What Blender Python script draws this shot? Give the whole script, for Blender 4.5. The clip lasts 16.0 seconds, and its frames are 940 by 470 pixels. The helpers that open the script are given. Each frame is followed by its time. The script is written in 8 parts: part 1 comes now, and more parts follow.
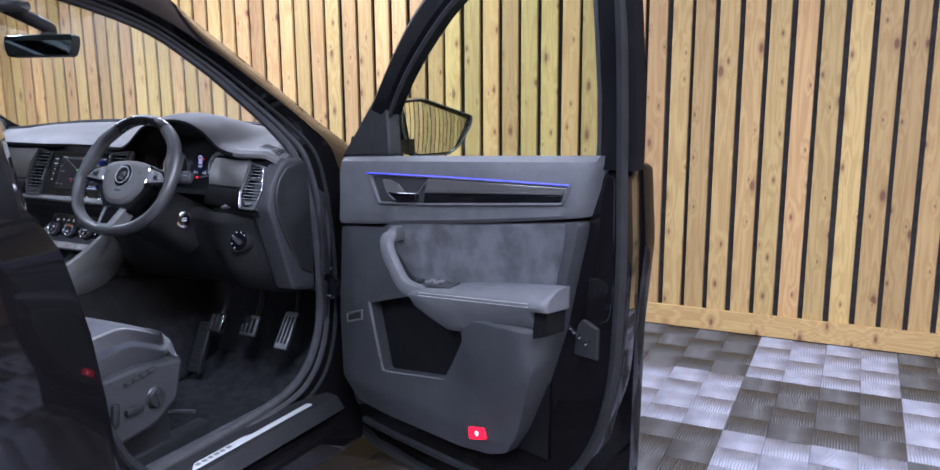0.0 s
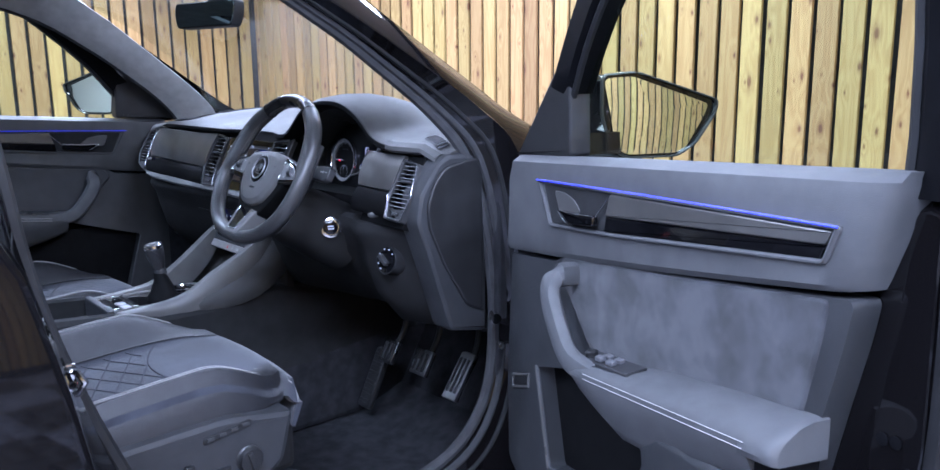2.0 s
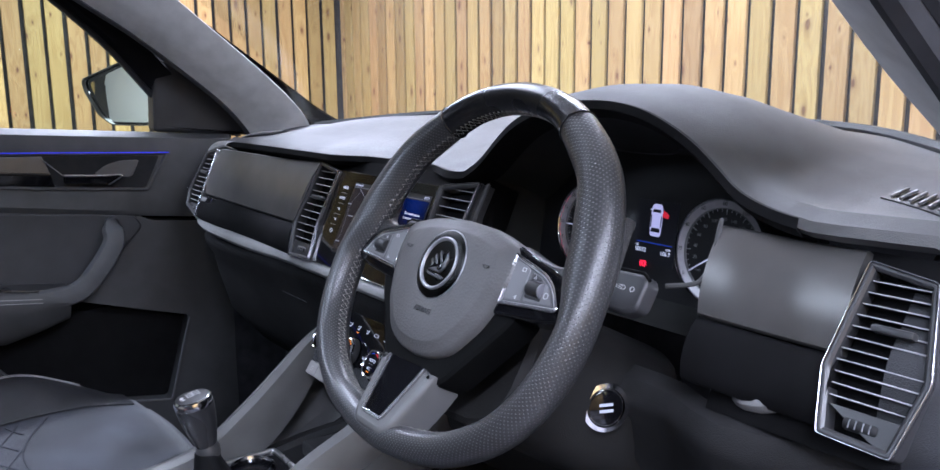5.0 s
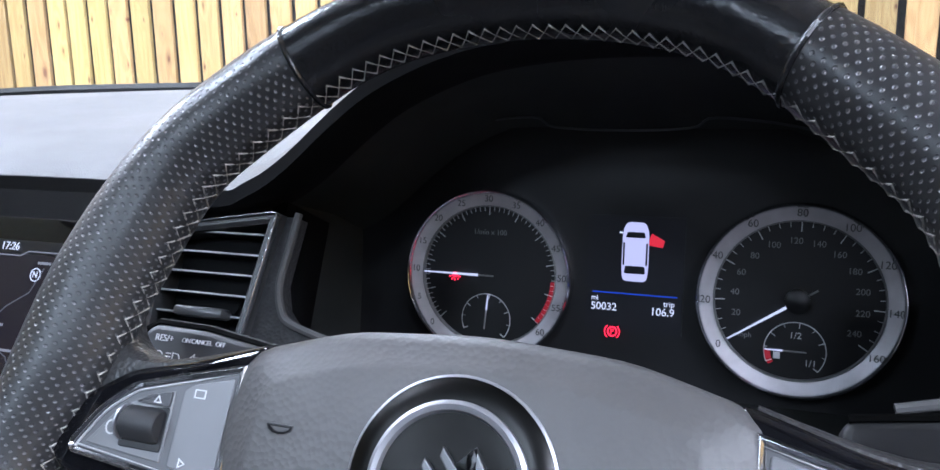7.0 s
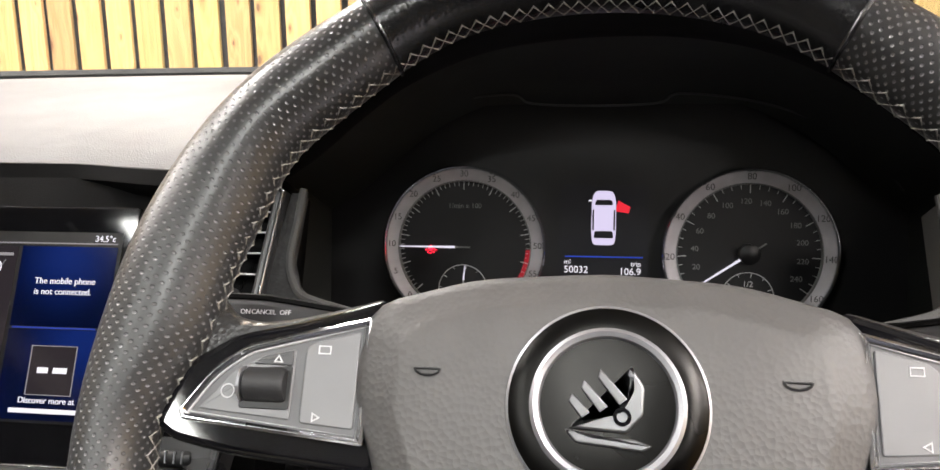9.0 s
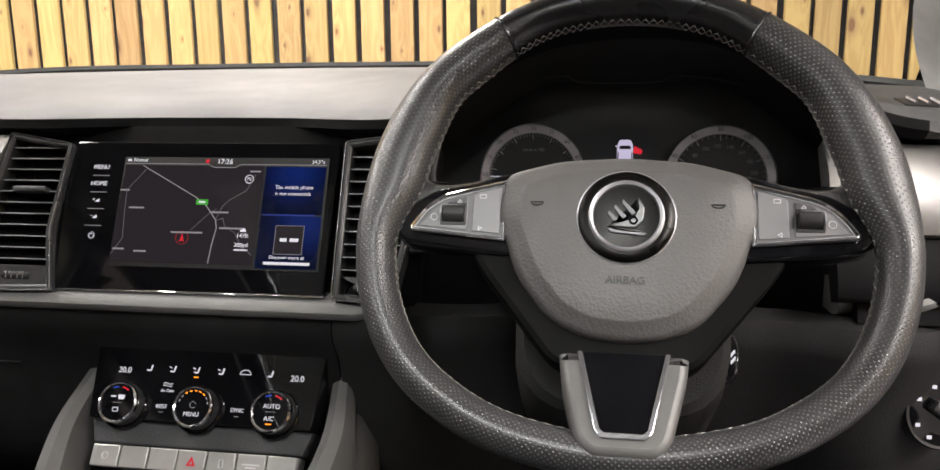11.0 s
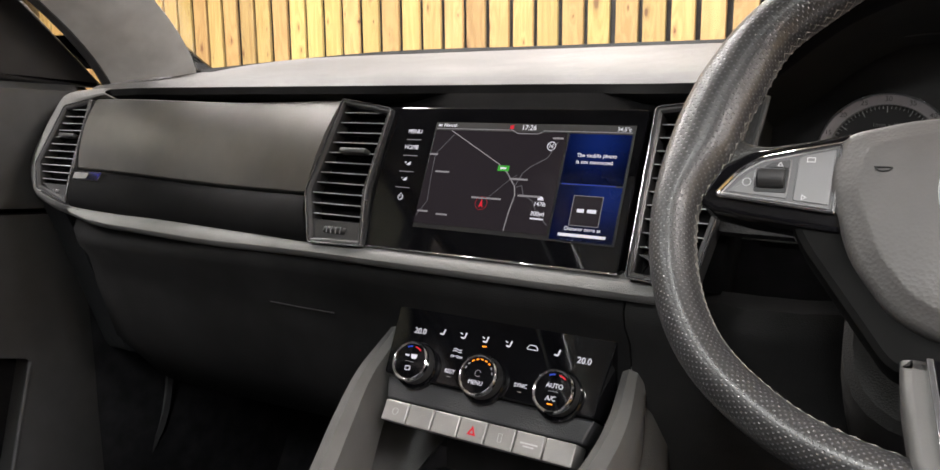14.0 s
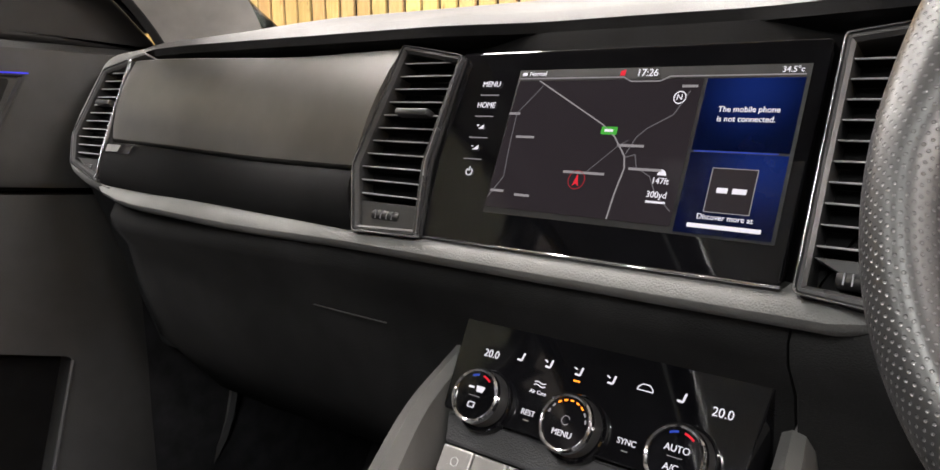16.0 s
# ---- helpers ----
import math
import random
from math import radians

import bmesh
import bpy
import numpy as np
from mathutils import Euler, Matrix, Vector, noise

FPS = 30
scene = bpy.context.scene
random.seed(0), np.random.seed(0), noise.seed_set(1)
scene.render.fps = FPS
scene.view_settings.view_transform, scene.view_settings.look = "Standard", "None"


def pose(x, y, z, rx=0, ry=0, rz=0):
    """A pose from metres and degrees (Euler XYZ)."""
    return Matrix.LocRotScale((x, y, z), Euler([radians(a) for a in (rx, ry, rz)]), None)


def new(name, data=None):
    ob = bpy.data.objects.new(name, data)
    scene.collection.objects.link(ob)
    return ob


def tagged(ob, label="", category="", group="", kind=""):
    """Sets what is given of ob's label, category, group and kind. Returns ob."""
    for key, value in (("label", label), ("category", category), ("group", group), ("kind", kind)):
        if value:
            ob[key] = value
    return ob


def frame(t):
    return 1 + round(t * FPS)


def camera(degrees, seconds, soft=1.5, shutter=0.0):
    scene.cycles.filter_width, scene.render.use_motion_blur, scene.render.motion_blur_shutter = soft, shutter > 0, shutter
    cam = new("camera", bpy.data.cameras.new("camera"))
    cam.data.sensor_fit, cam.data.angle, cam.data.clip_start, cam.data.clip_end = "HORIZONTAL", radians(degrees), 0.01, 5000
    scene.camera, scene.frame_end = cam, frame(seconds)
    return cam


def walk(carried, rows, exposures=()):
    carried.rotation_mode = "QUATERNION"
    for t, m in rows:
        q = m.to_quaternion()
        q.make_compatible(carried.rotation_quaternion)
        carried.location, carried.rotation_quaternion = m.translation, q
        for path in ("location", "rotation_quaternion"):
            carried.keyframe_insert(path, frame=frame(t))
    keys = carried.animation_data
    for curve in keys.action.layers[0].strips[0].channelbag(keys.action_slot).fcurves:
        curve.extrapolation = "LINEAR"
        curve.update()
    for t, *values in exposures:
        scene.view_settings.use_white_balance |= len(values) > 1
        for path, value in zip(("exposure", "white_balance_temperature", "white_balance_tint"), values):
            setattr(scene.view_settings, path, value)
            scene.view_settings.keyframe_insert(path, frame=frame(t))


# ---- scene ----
# Car axes: x to the car's right, y ahead, z up; the dashboard face stands at y = 0.
cam = camera(59.62, 16.0)
# seconds, x, y, z, pitch, roll, yaw
ROWS = [
    (0.0, 2.1857, -1.6638, 1.3753, -10.94, 0.37, 27.56),
    (0.5, 2.1257, -1.5210, 1.3790, -11.58, 0.60, 31.12),
    (1.0, 2.1120, -1.3362, 1.3826, -11.53, 0.68, 36.89),
    (1.5, 2.0897, -1.1511, 1.3472, -11.23, 0.70, 43.35),
    (2.0, 1.9888, -0.9710, 1.3165, -11.03, 0.57, 49.24),
    (2.5, 1.8780, -0.8363, 1.3004, -10.82, 0.43, 54.36),
    (3.0, 1.7292, -0.7186, 1.2974, -10.67, 0.36, 58.39),
    (3.5, 1.5383, -0.6560, 1.2991, -10.52, 0.35, 61.36),
    (6.0, 0.6290, -0.4652, 1.2536, -10.38, 0.91, 39.93),
    (6.5, 0.5187, -0.3996, 1.2448, -10.73, 1.10, 30.21),
    (7.0, 0.4481, -0.3635, 1.2391, -11.19, 0.92, 21.20),
    (7.5, 0.4028, -0.3479, 1.2384, -11.44, 0.91, 14.40),
    (8.0, 0.3619, -0.3478, 1.2332, -11.43, 0.94, 8.63),
    (10.5, 0.3526, -0.6400, 1.2252, -11.42, 0.55, 7.78),
    (11.0, 0.3503, -0.7053, 1.2178, -11.20, 0.46, 9.40),
    (11.5, 0.3573, -0.7456, 1.2194, -11.15, 0.48, 11.04),
    (12.0, 0.3648, -0.7754, 1.2151, -11.09, 0.54, 13.19),
    (12.5, 0.3781, -0.7971, 1.2065, -10.97, 0.52, 16.31),
    (13.0, 0.3901, -0.7774, 1.1925, -10.85, 0.60, 21.27),
    (13.5, 0.3711, -0.7169, 1.1856, -10.66, 0.54, 26.77),
    (14.0, 0.3528, -0.6480, 1.1772, -10.32, 0.48, 32.33),
    (14.5, 0.3201, -0.5686, 1.1770, -9.88, 0.44, 36.52),
    (15.0, 0.2879, -0.5003, 1.1753, -9.98, 0.60, 38.58),
    (15.5, 0.2654, -0.4693, 1.1666, -10.29, 0.79, 39.42),
    (16.0, 0.2622, -0.4686, 1.1362, -10.53, 0.84, 40.82),
]
EXPOSURES = [(0.0, -0.30, 5300, 20), (1.5, -0.15, 4850, 19), (3.7, -0.06, 5200, 24), (6.0, 0.1, 5500, 16), (7.0, 0.4, 5400, 15), (8.0, 0.75, 6800, 15), (10.3, 0.2, 7100, 15), (12.5, 0.08, 6900, 15), (16.0, 0.36, 7100, 16)]
walk(cam, [(t, pose(x, y, z, 90 + pitch, roll, yaw)) for t, x, y, z, pitch, roll, yaw in ROWS], EXPOSURES)

# ---- world and light ----
FLOOR = -0.03
CEIL = 3.05
world = bpy.data.worlds.new("world")
scene.world = world
world.use_nodes = True
world.node_tree.nodes["Background"].inputs[0].default_value = (0.75, 0.85, 1.0, 1)
world.node_tree.nodes["Background"].inputs[1].default_value = 0.05


def ceiling_lamp_light(x, y, sx, sy, watts):
    d = bpy.data.lights.new("tube_light", "AREA")
    d.shape, d.size, d.size_y, d.energy, d.color = "RECTANGLE", sx, sy, watts, (0.97, 0.985, 1.0)
    o = new("tube_light", d)
    o.matrix_world = pose(x, y, CEIL - 0.09)
    return o


# rows of lamps under the ceiling: beside, behind and ahead of the car
# unseen; (0.3, -2.4) and (-3.4, 0.9) added to brighten the wheel and left wall
LAMPS = [(2.4, 0.2, 75), (2.4, -1.7, 140), (2.4, -3.6, 50), (-1.6, 0.2, 80), (-1.6, -1.7, 80), (-1.6, -3.6, 80), (-0.9, 1.8, 90), (0.3, -2.4, 90), (-3.4, 0.9, 110), (4.2, -1.0, 140)]
for lx, ly, watts in LAMPS:
    ceiling_lamp_light(lx, ly, 0.28, 1.5, watts)

# ---- materials ----
def material(name, color, rough=0.5, metal=0.0, vary=0.12, scale=30.0, bump=0.0, bump_scale=400.0, bump_kind="noise",
             coat=0.0, emit=None, strength=0.0, spec=0.5, sheen=0.0, rough_vary=0.08, alpha=1.0):
    m = bpy.data.materials.new(name)
    m.use_nodes = True
    nt = m.node_tree
    b = nt.nodes["Principled BSDF"]
    b.inputs["Metallic"].default_value = metal
    b.inputs["Coat Weight"].default_value = coat
    b.inputs["Coat Roughness"].default_value = 0.03
    b.inputs["Specular IOR Level"].default_value = spec
    b.inputs["Sheen Weight"].default_value = sheen
    tc = nt.nodes.new("ShaderNodeTexCoord")
    n1 = nt.nodes.new("ShaderNodeTexNoise")
    n1.inputs["Scale"].default_value, n1.inputs["Detail"].default_value = scale, 6
    nt.links.new(tc.outputs["Object"], n1.inputs["Vector"])
    mix = nt.nodes.new("ShaderNodeMix")
    mix.data_type = "RGBA"
    lo = [max(0.0, c * (1 - vary)) for c in color[:3]]
    hi = [min(1.0, c * (1 + vary)) for c in color[:3]]
    mix.inputs[6].default_value, mix.inputs[7].default_value = (*lo, 1), (*hi, 1)
    spread = nt.nodes.new("ShaderNodeMapRange")
    spread.inputs["From Min"].default_value, spread.inputs["From Max"].default_value = 0.34, 0.66
    nt.links.new(n1.outputs["Fac"], spread.inputs["Value"])
    nt.links.new(spread.outputs["Result"], mix.inputs[0])
    nt.links.new(mix.outputs[2], b.inputs["Base Color"])
    n2 = nt.nodes.new("ShaderNodeTexNoise")
    n2.inputs["Scale"].default_value, n2.inputs["Detail"].default_value = scale * 0.23, 3
    nt.links.new(tc.outputs["Object"], n2.inputs["Vector"])
    mr = nt.nodes.new("ShaderNodeMapRange")
    mr.inputs["From Min"].default_value, mr.inputs["From Max"].default_value = 0.3, 0.7
    mr.inputs["To Min"].default_value, mr.inputs["To Max"].default_value = max(0.0, rough - rough_vary), min(1.0, rough + rough_vary)
    nt.links.new(n2.outputs["Fac"], mr.inputs["Value"])
    nt.links.new(mr.outputs["Result"], b.inputs["Roughness"])
    if bump > 0:
        bn = nt.nodes.new("ShaderNodeBump")
        bn.inputs["Strength"].default_value, bn.inputs["Distance"].default_value = bump, 0.001
        if bump_kind == "voronoi":
            tx = nt.nodes.new("ShaderNodeTexVoronoi")
            tx.inputs["Scale"].default_value = bump_scale
            nt.links.new(tx.outputs["Distance"], bn.inputs["Height"])
        else:
            tx = nt.nodes.new("ShaderNodeTexNoise")
            tx.inputs["Scale"].default_value, tx.inputs["Detail"].default_value = bump_scale, 4
            nt.links.new(tx.outputs["Fac"], bn.inputs["Height"])
        nt.links.new(tc.outputs["Object"], tx.inputs["Vector"])
        nt.links.new(bn.outputs["Normal"], b.inputs["Normal"])
    if emit:
        b.inputs["Emission Color"].default_value = (*emit, 1)
        b.inputs["Emission Strength"].default_value = strength
    return m


def glass(name, tint, rough=0.0, gain=0.45, least=0.025):
    m = bpy.data.materials.new(name)
    m.use_nodes = True
    nt = m.node_tree
    nt.nodes.remove(nt.nodes["Principled BSDF"])
    out = nt.nodes["Material Output"]
    tr = nt.nodes.new("ShaderNodeBsdfTransparent")
    tr.inputs[0].default_value = (*tint, 1)
    gl = nt.nodes.new("ShaderNodeBsdfGlossy")
    gl.inputs["Roughness"].default_value = rough
    lw = nt.nodes.new("ShaderNodeLayerWeight")
    lw.inputs[0].default_value = 0.5
    pw = nt.nodes.new("ShaderNodeMath")
    pw.operation, pw.inputs[1].default_value = "POWER", 4.0
    fr = nt.nodes.new("ShaderNodeMath")
    fr.operation, fr.inputs[1].default_value, fr.inputs[2].default_value = "MULTIPLY_ADD", gain, least
    nt.links.new(lw.outputs["Facing"], pw.inputs[0])
    nt.links.new(pw.outputs[0], fr.inputs[0])
    mx = nt.nodes.new("ShaderNodeMixShader")
    nt.links.new(fr.outputs[0], mx.inputs[0])
    nt.links.new(tr.outputs[0], mx.inputs[1])
    nt.links.new(gl.outputs[0], mx.inputs[2])
    nt.links.new(mx.outputs[0], out.inputs[0])
    return m


SOFT = material("soft_touch_plastic", (0.036, 0.037, 0.040), 0.48, bump=0.35, bump_scale=900, bump_kind="voronoi", vary=0.1)
DASH_TOP = material("grained_dash_skin", (0.077, 0.0765, 0.075), 0.60, bump=0.3, bump_scale=1000, bump_kind="voronoi", vary=0.1)
SOFT_TOP = material("grained_lining", (0.082, 0.083, 0.087), 0.62, bump=0.3, bump_scale=1000, bump_kind="voronoi", vary=0.1)
HARD = material("hard_black_plastic", (0.018, 0.018, 0.019), 0.45, bump=0.25, bump_scale=1200, vary=0.15)
GLOSS = material("piano_black", (0.004, 0.004, 0.005), 0.05, coat=0.0, vary=0.3, rough_vary=0.03)
PAINT = material("black_car_paint", (0.005, 0.0045, 0.005), 0.05, coat=0.0, spec=0.4, vary=0.25, scale=800, rough_vary=0.03)
RIM_LEATHER = material("black_rim_leather", (0.012, 0.012, 0.013), 0.28, bump=0.12, bump_scale=650, bump_kind="voronoi", vary=0.15)
DOOR_SUEDE = material("door_suede", (0.060, 0.061, 0.068), 0.95, bump=0.4, bump_scale=1500, vary=0.40, scale=22, sheen=0.3, spec=0.1)
LEATHER = material("grey_leather", (0.025, 0.025, 0.028), 0.42, bump=0.5, bump_scale=650, bump_kind="voronoi", vary=0.15)
SUEDE = material("microfibre_suede", (0.043, 0.0455, 0.056), 0.95, bump=0.4, bump_scale=1500, vary=0.45, scale=8, sheen=0.3, spec=0.1)
CARPET = material("black_carpet", (0.027, 0.027, 0.030), 0.98, bump=0.7, bump_scale=900, vary=0.25, spec=0.1)
RUBBER = material("black_rubber", (0.014, 0.014, 0.015), 0.6, bump=0.15, bump_scale=500, vary=0.2)
CHROME = material("chrome", (0.72, 0.72, 0.74), 0.12, metal=1.0, vary=0.05, rough_vary=0.05)
SATIN = material("satin_silver", (0.34, 0.34, 0.36), 0.38, metal=0.8, vary=0.06, bump=0.1, bump_scale=900)
SILVER = material("silver_trim", (0.5, 0.5, 0.51), 0.4, metal=0.35, vary=0.06)
STEEL = material("brushed_steel", (0.5, 0.5, 0.5), 0.3, metal=1.0, vary=0.2, bump=0.2, bump_scale=700)
THREAD = material("grey_thread", (0.40, 0.395, 0.385), 0.9, vary=0.2, scale=900)
MIRROR = material("mirror_glass", (0.85, 0.88, 0.88), 0.015, metal=1.0, vary=0.02, rough_vary=0.0)
GLASS = glass("clear_glass", (0.95, 0.97, 0.96), gain=0.55, least=0.04)
PRIVACY = glass("dark_privacy_glass", (0.32, 0.34, 0.34))
TINTED = glass("tinted_window_glass", (0.905, 0.962, 0.875))
SILVER_PLASTIC = material("satin_grey_plastic", (0.13, 0.128, 0.125), 0.34, metal=0.3, vary=0.06, bump=0.1, bump_scale=1200)
LEATHER_PAD = material("airbag_skin", (0.074, 0.071, 0.070), 0.47, bump=0.22, bump_scale=480, bump_kind="voronoi", vary=0.08)
WHITE = material("white_paint", (0.78, 0.79, 0.8), 0.7, vary=0.05, bump=0.2, bump_scale=60)
BACKING = material("black_backing_felt", (0.045, 0.042, 0.042), 0.9, vary=0.3)


def glow(name, color, strength):
    return material(name, tuple(0.06 * c for c in color), 0.1, spec=0.3, rough_vary=0.02, emit=color, strength=strength, vary=0.02)


WHITE_GLOW = glow("white_display_light", (0.85, 0.88, 1.0), 0.75)
GREY_GLOW = glow("grey_display_light", (0.55, 0.55, 0.6), 0.35)
MAP_GLOW = glow("dark_map_display", (0.075, 0.064, 0.078), 0.22)
def navy_display(name, at, reach):
    """A dark display field with a blue glow that fades away from one place."""
    m = glow(name, (0.012, 0.05, 0.36), 0.0)
    nt = m.node_tree
    geo = nt.nodes.new("ShaderNodeNewGeometry")
    gap = nt.nodes.new("ShaderNodeVectorMath")
    gap.operation = "DISTANCE"
    gap.inputs[1].default_value = at
    nt.links.new(geo.outputs["Position"], gap.inputs[0])
    fade = nt.nodes.new("ShaderNodeMapRange")
    fade.interpolation_type = "SMOOTHSTEP"
    fade.inputs["From Max"].default_value = reach
    fade.inputs["To Min"].default_value, fade.inputs["To Max"].default_value = 0.24, 0.006
    nt.links.new(gap.outputs["Value"], fade.inputs["Value"])
    nt.links.new(fade.outputs["Result"], nt.nodes["Principled BSDF"].inputs["Emission Strength"])
    return m


NAVY_GLOW = navy_display("navy_message_field", (0.078, -0.013, 1.132), 0.040)
NAVY_LOW = navy_display("navy_radio_field", (0.094, -0.031, 1.092), 0.044)
BLUE_GLOW = glow("blue_display_light", (0.05, 0.12, 0.8), 0.45)
RED_GLOW = glow("red_warning_light", (1.0, 0.02, 0.05), 2.2)
DIM_RED = glow("dim_red_mark", (0.6, 0.05, 0.07), 0.35)
AMBER_GLOW = glow("amber_light", (1.0, 0.30, 0.03), 1.5)
GREEN_GLOW = glow("green_road_sign", (0.05, 0.45, 0.06), 0.7)
FACE_BLACK = material("dial_face", (0.006, 0.006, 0.007), 0.45, vary=0.3)
BAND = material("dial_band", (0.52, 0.50, 0.52), 0.38, metal=0.4, vary=0.12, scale=60)
MARK = material("printed_mark", (0.55, 0.55, 0.56), 0.6, vary=0.1)
GREY_MARK = material("grey_printed_mark", (0.2, 0.2, 0.2), 0.6, vary=0.1)


def perforated(name):
    """Smooth leather with a staggered grid of small holes, laid along the rim."""
    m = material(name, (0.045, 0.044, 0.044), 0.35, spec=0.6, vary=0.15)
    nt = m.node_tree
    b = nt.nodes["Principled BSDF"]
    uv = nt.nodes.new("ShaderNodeUVMap")
    vo = nt.nodes.new("ShaderNodeTexVoronoi")
    vo.voronoi_dimensions = "2D"
    vo.inputs["Scale"].default_value, vo.inputs["Randomness"].default_value = 1.0, 0.0
    nt.links.new(uv.outputs[0], vo.inputs["Vector"])
    rp = nt.nodes.new("ShaderNodeMapRange")
    rp.inputs["From Min"].default_value, rp.inputs["From Max"].default_value = 0.12, 0.26
    nt.links.new(vo.outputs["Distance"], rp.inputs["Value"])
    bp = nt.nodes.new("ShaderNodeBump")
    bp.inputs["Strength"].default_value, bp.inputs["Distance"].default_value = 0.6, 0.0005
    nt.links.new(rp.outputs[0], bp.inputs["Height"])
    nt.links.new(bp.outputs[0], b.inputs["Normal"])
    mx = nt.nodes.new("ShaderNodeMix")
    mx.data_type = "RGBA"
    # holes paler than the leather: glints on their edges put into colour
    mx.inputs[6].default_value, mx.inputs[7].default_value = (0.090, 0.091, 0.094, 1), (0.027, 0.0268, 0.0274, 1)
    nt.links.new(rp.outputs[0], mx.inputs[0])
    nt.links.new(mx.outputs[2], b.inputs["Base Color"])
    return m


PERF = perforated("perforated_leather")
SHROUD = material("satin_black_shroud", (0.004, 0.004, 0.004), 0.6, spec=0.06, vary=0.2)
EMBLEM_METAL = material("satin_chrome", (0.15, 0.15, 0.155), 0.48, metal=1.0, vary=0.08, scale=120)
DISC_METAL = material("smoked_chrome", (0.016, 0.0155, 0.015), 0.30, metal=1.0, vary=0.1, scale=120)
WHEEL_THREAD = material("wheel_thread", (0.31, 0.30, 0.275), 0.85, vary=0.2, scale=900)
BRIDGE = material("bridge_leather", (0.034, 0.033, 0.033), 0.36, bump=0.4, bump_scale=520, bump_kind="voronoi", vary=0.15)
SWITCH_GREY = material("pale_switch_plastic", (0.165, 0.165, 0.17), 0.42, metal=0.2, vary=0.05)
SWITCH_DARK = material("dark_switch_plastic", (0.045, 0.045, 0.048), 0.4, vary=0.08)
PADDLE = material("satin_stalk_plastic", (0.032, 0.032, 0.034), 0.45, vary=0.08)
# shaded copy of the satin trim, for the wedge by the instruments
SHADED_TRIM = material("dark_woven_trim", (0.030, 0.030, 0.031), 0.5, spec=0.3, bump=0.4, bump_scale=500, bump_kind="voronoi", vary=0.2, scale=300)
HOOD_BLACK = material("hood_lining_plastic", (0.019, 0.0205, 0.0195), 0.6, spec=0.3, bump=0.2, bump_scale=1000, vary=0.15)
COLUMN_GREY = material("column_plastic", (0.015, 0.0148, 0.0145), 0.65, spec=0.2, bump=0.3, bump_scale=900, bump_kind="voronoi", vary=0.12)
MINOR_ROAD = glow("minor_road_light", (0.30, 0.30, 0.34), 0.28)
RED_UI = glow("red_screen_mark", (0.75, 0.03, 0.05), 0.75)
NAVY_DARK = material("dark_navy_display", (0.006, 0.006, 0.008), 0.45, vary=0.1, emit=(0.004, 0.006, 0.02), strength=0.05)
SPOKE_GREY = material("spoke_switch_grey", (0.10, 0.10, 0.104), 0.42, metal=0.15, vary=0.06)
DARK_MARK = material("dark_dial_number", (0.10, 0.10, 0.10), 0.6, vary=0.1)
ICON_GLOW = glow("pale_car_icon", (0.62, 0.60, 0.85), 0.75)
KEY_GREY = material("satin_key", (0.36, 0.35, 0.34), 0.38, metal=0.4, vary=0.06)
LID_SKIN = material("armrest_skin", (0.150, 0.137, 0.105), 0.5, bump=0.5, bump_scale=650, bump_kind="voronoi", vary=0.08)
MIRROR_DIM = material("dimming_mirror", (0.45, 0.55, 0.56), 0.03, metal=1.0, vary=0.02, rough_vary=0.0)
BELT_RED = material("belt_button_red", (0.6, 0.06, 0.04), 0.4, vary=0.1)
PILLAR = material("grey_pillar_cloth", (0.50, 0.50, 0.49), 0.85, bump=0.3, bump_scale=900, vary=0.1, spec=0.2)
LINER = material("grey_headliner_cloth", (0.22, 0.22, 0.22), 0.95, bump=0.3, bump_scale=900, vary=0.1, spec=0.1)
ROOF_GLASS = glass("tinted_roof_glass", (0.74, 0.77, 0.77))
FLANK = material("flank_plastic", (0.060, 0.060, 0.059), 0.55, spec=0.3, bump=0.3, bump_scale=900, bump_kind="voronoi", vary=0.1)
# pale copy of the lower dash skin: light from above is in its colour
LIT_ROLL = material("soft_dash_roll", (0.21, 0.21, 0.207), 0.5, spec=0.35, bump=0.35, bump_scale=800, bump_kind="voronoi", vary=0.08)
STRUT = material("pale_satin_plastic", (0.106, 0.105, 0.102), 0.42, bump=0.2, bump_scale=900, vary=0.08)
# dash skin darkened: the shade below the face is put into its colour
LOWER_SKIN = material("matt_black_dash_skin", (0.021, 0.021, 0.0215), 0.75, spec=0.15, bump=0.3, bump_scale=900, bump_kind="voronoi", vary=0.12)
SCUFF = material("pale_satin_strip", (0.66, 0.67, 0.68), 0.38, metal=0.3, vary=0.05)
SEAL_GREY = material("grey_flocked_rubber", (0.052, 0.052, 0.055), 0.8, spec=0.2, bump=0.2, bump_scale=700, vary=0.15)
# passenger door's lining copies, their colours toned for the light on that side
LOWER_CARD = material("hard_lower_card", (0.046, 0.046, 0.047), 0.6, bump=0.3, bump_scale=1000, bump_kind="voronoi", vary=0.1)
DOOR_CARD = material("dark_door_card", (0.064, 0.064, 0.065), 0.55, bump=0.3, bump_scale=1000, bump_kind="voronoi", vary=0.1)
# lower dash skin once more, blacker to hold the passenger footwell's shade
FOOTWELL_SHADE = material("hard_black_glovebox", (0.015, 0.015, 0.0155), 0.7, spec=0.1, bump=0.3, bump_scale=900, bump_kind="voronoi", vary=0.15)
FORK_GREY = material("fork_satin_grey", (0.085, 0.083, 0.081), 0.45, metal=0.0, vary=0.06, bump=0.1, bump_scale=1200)
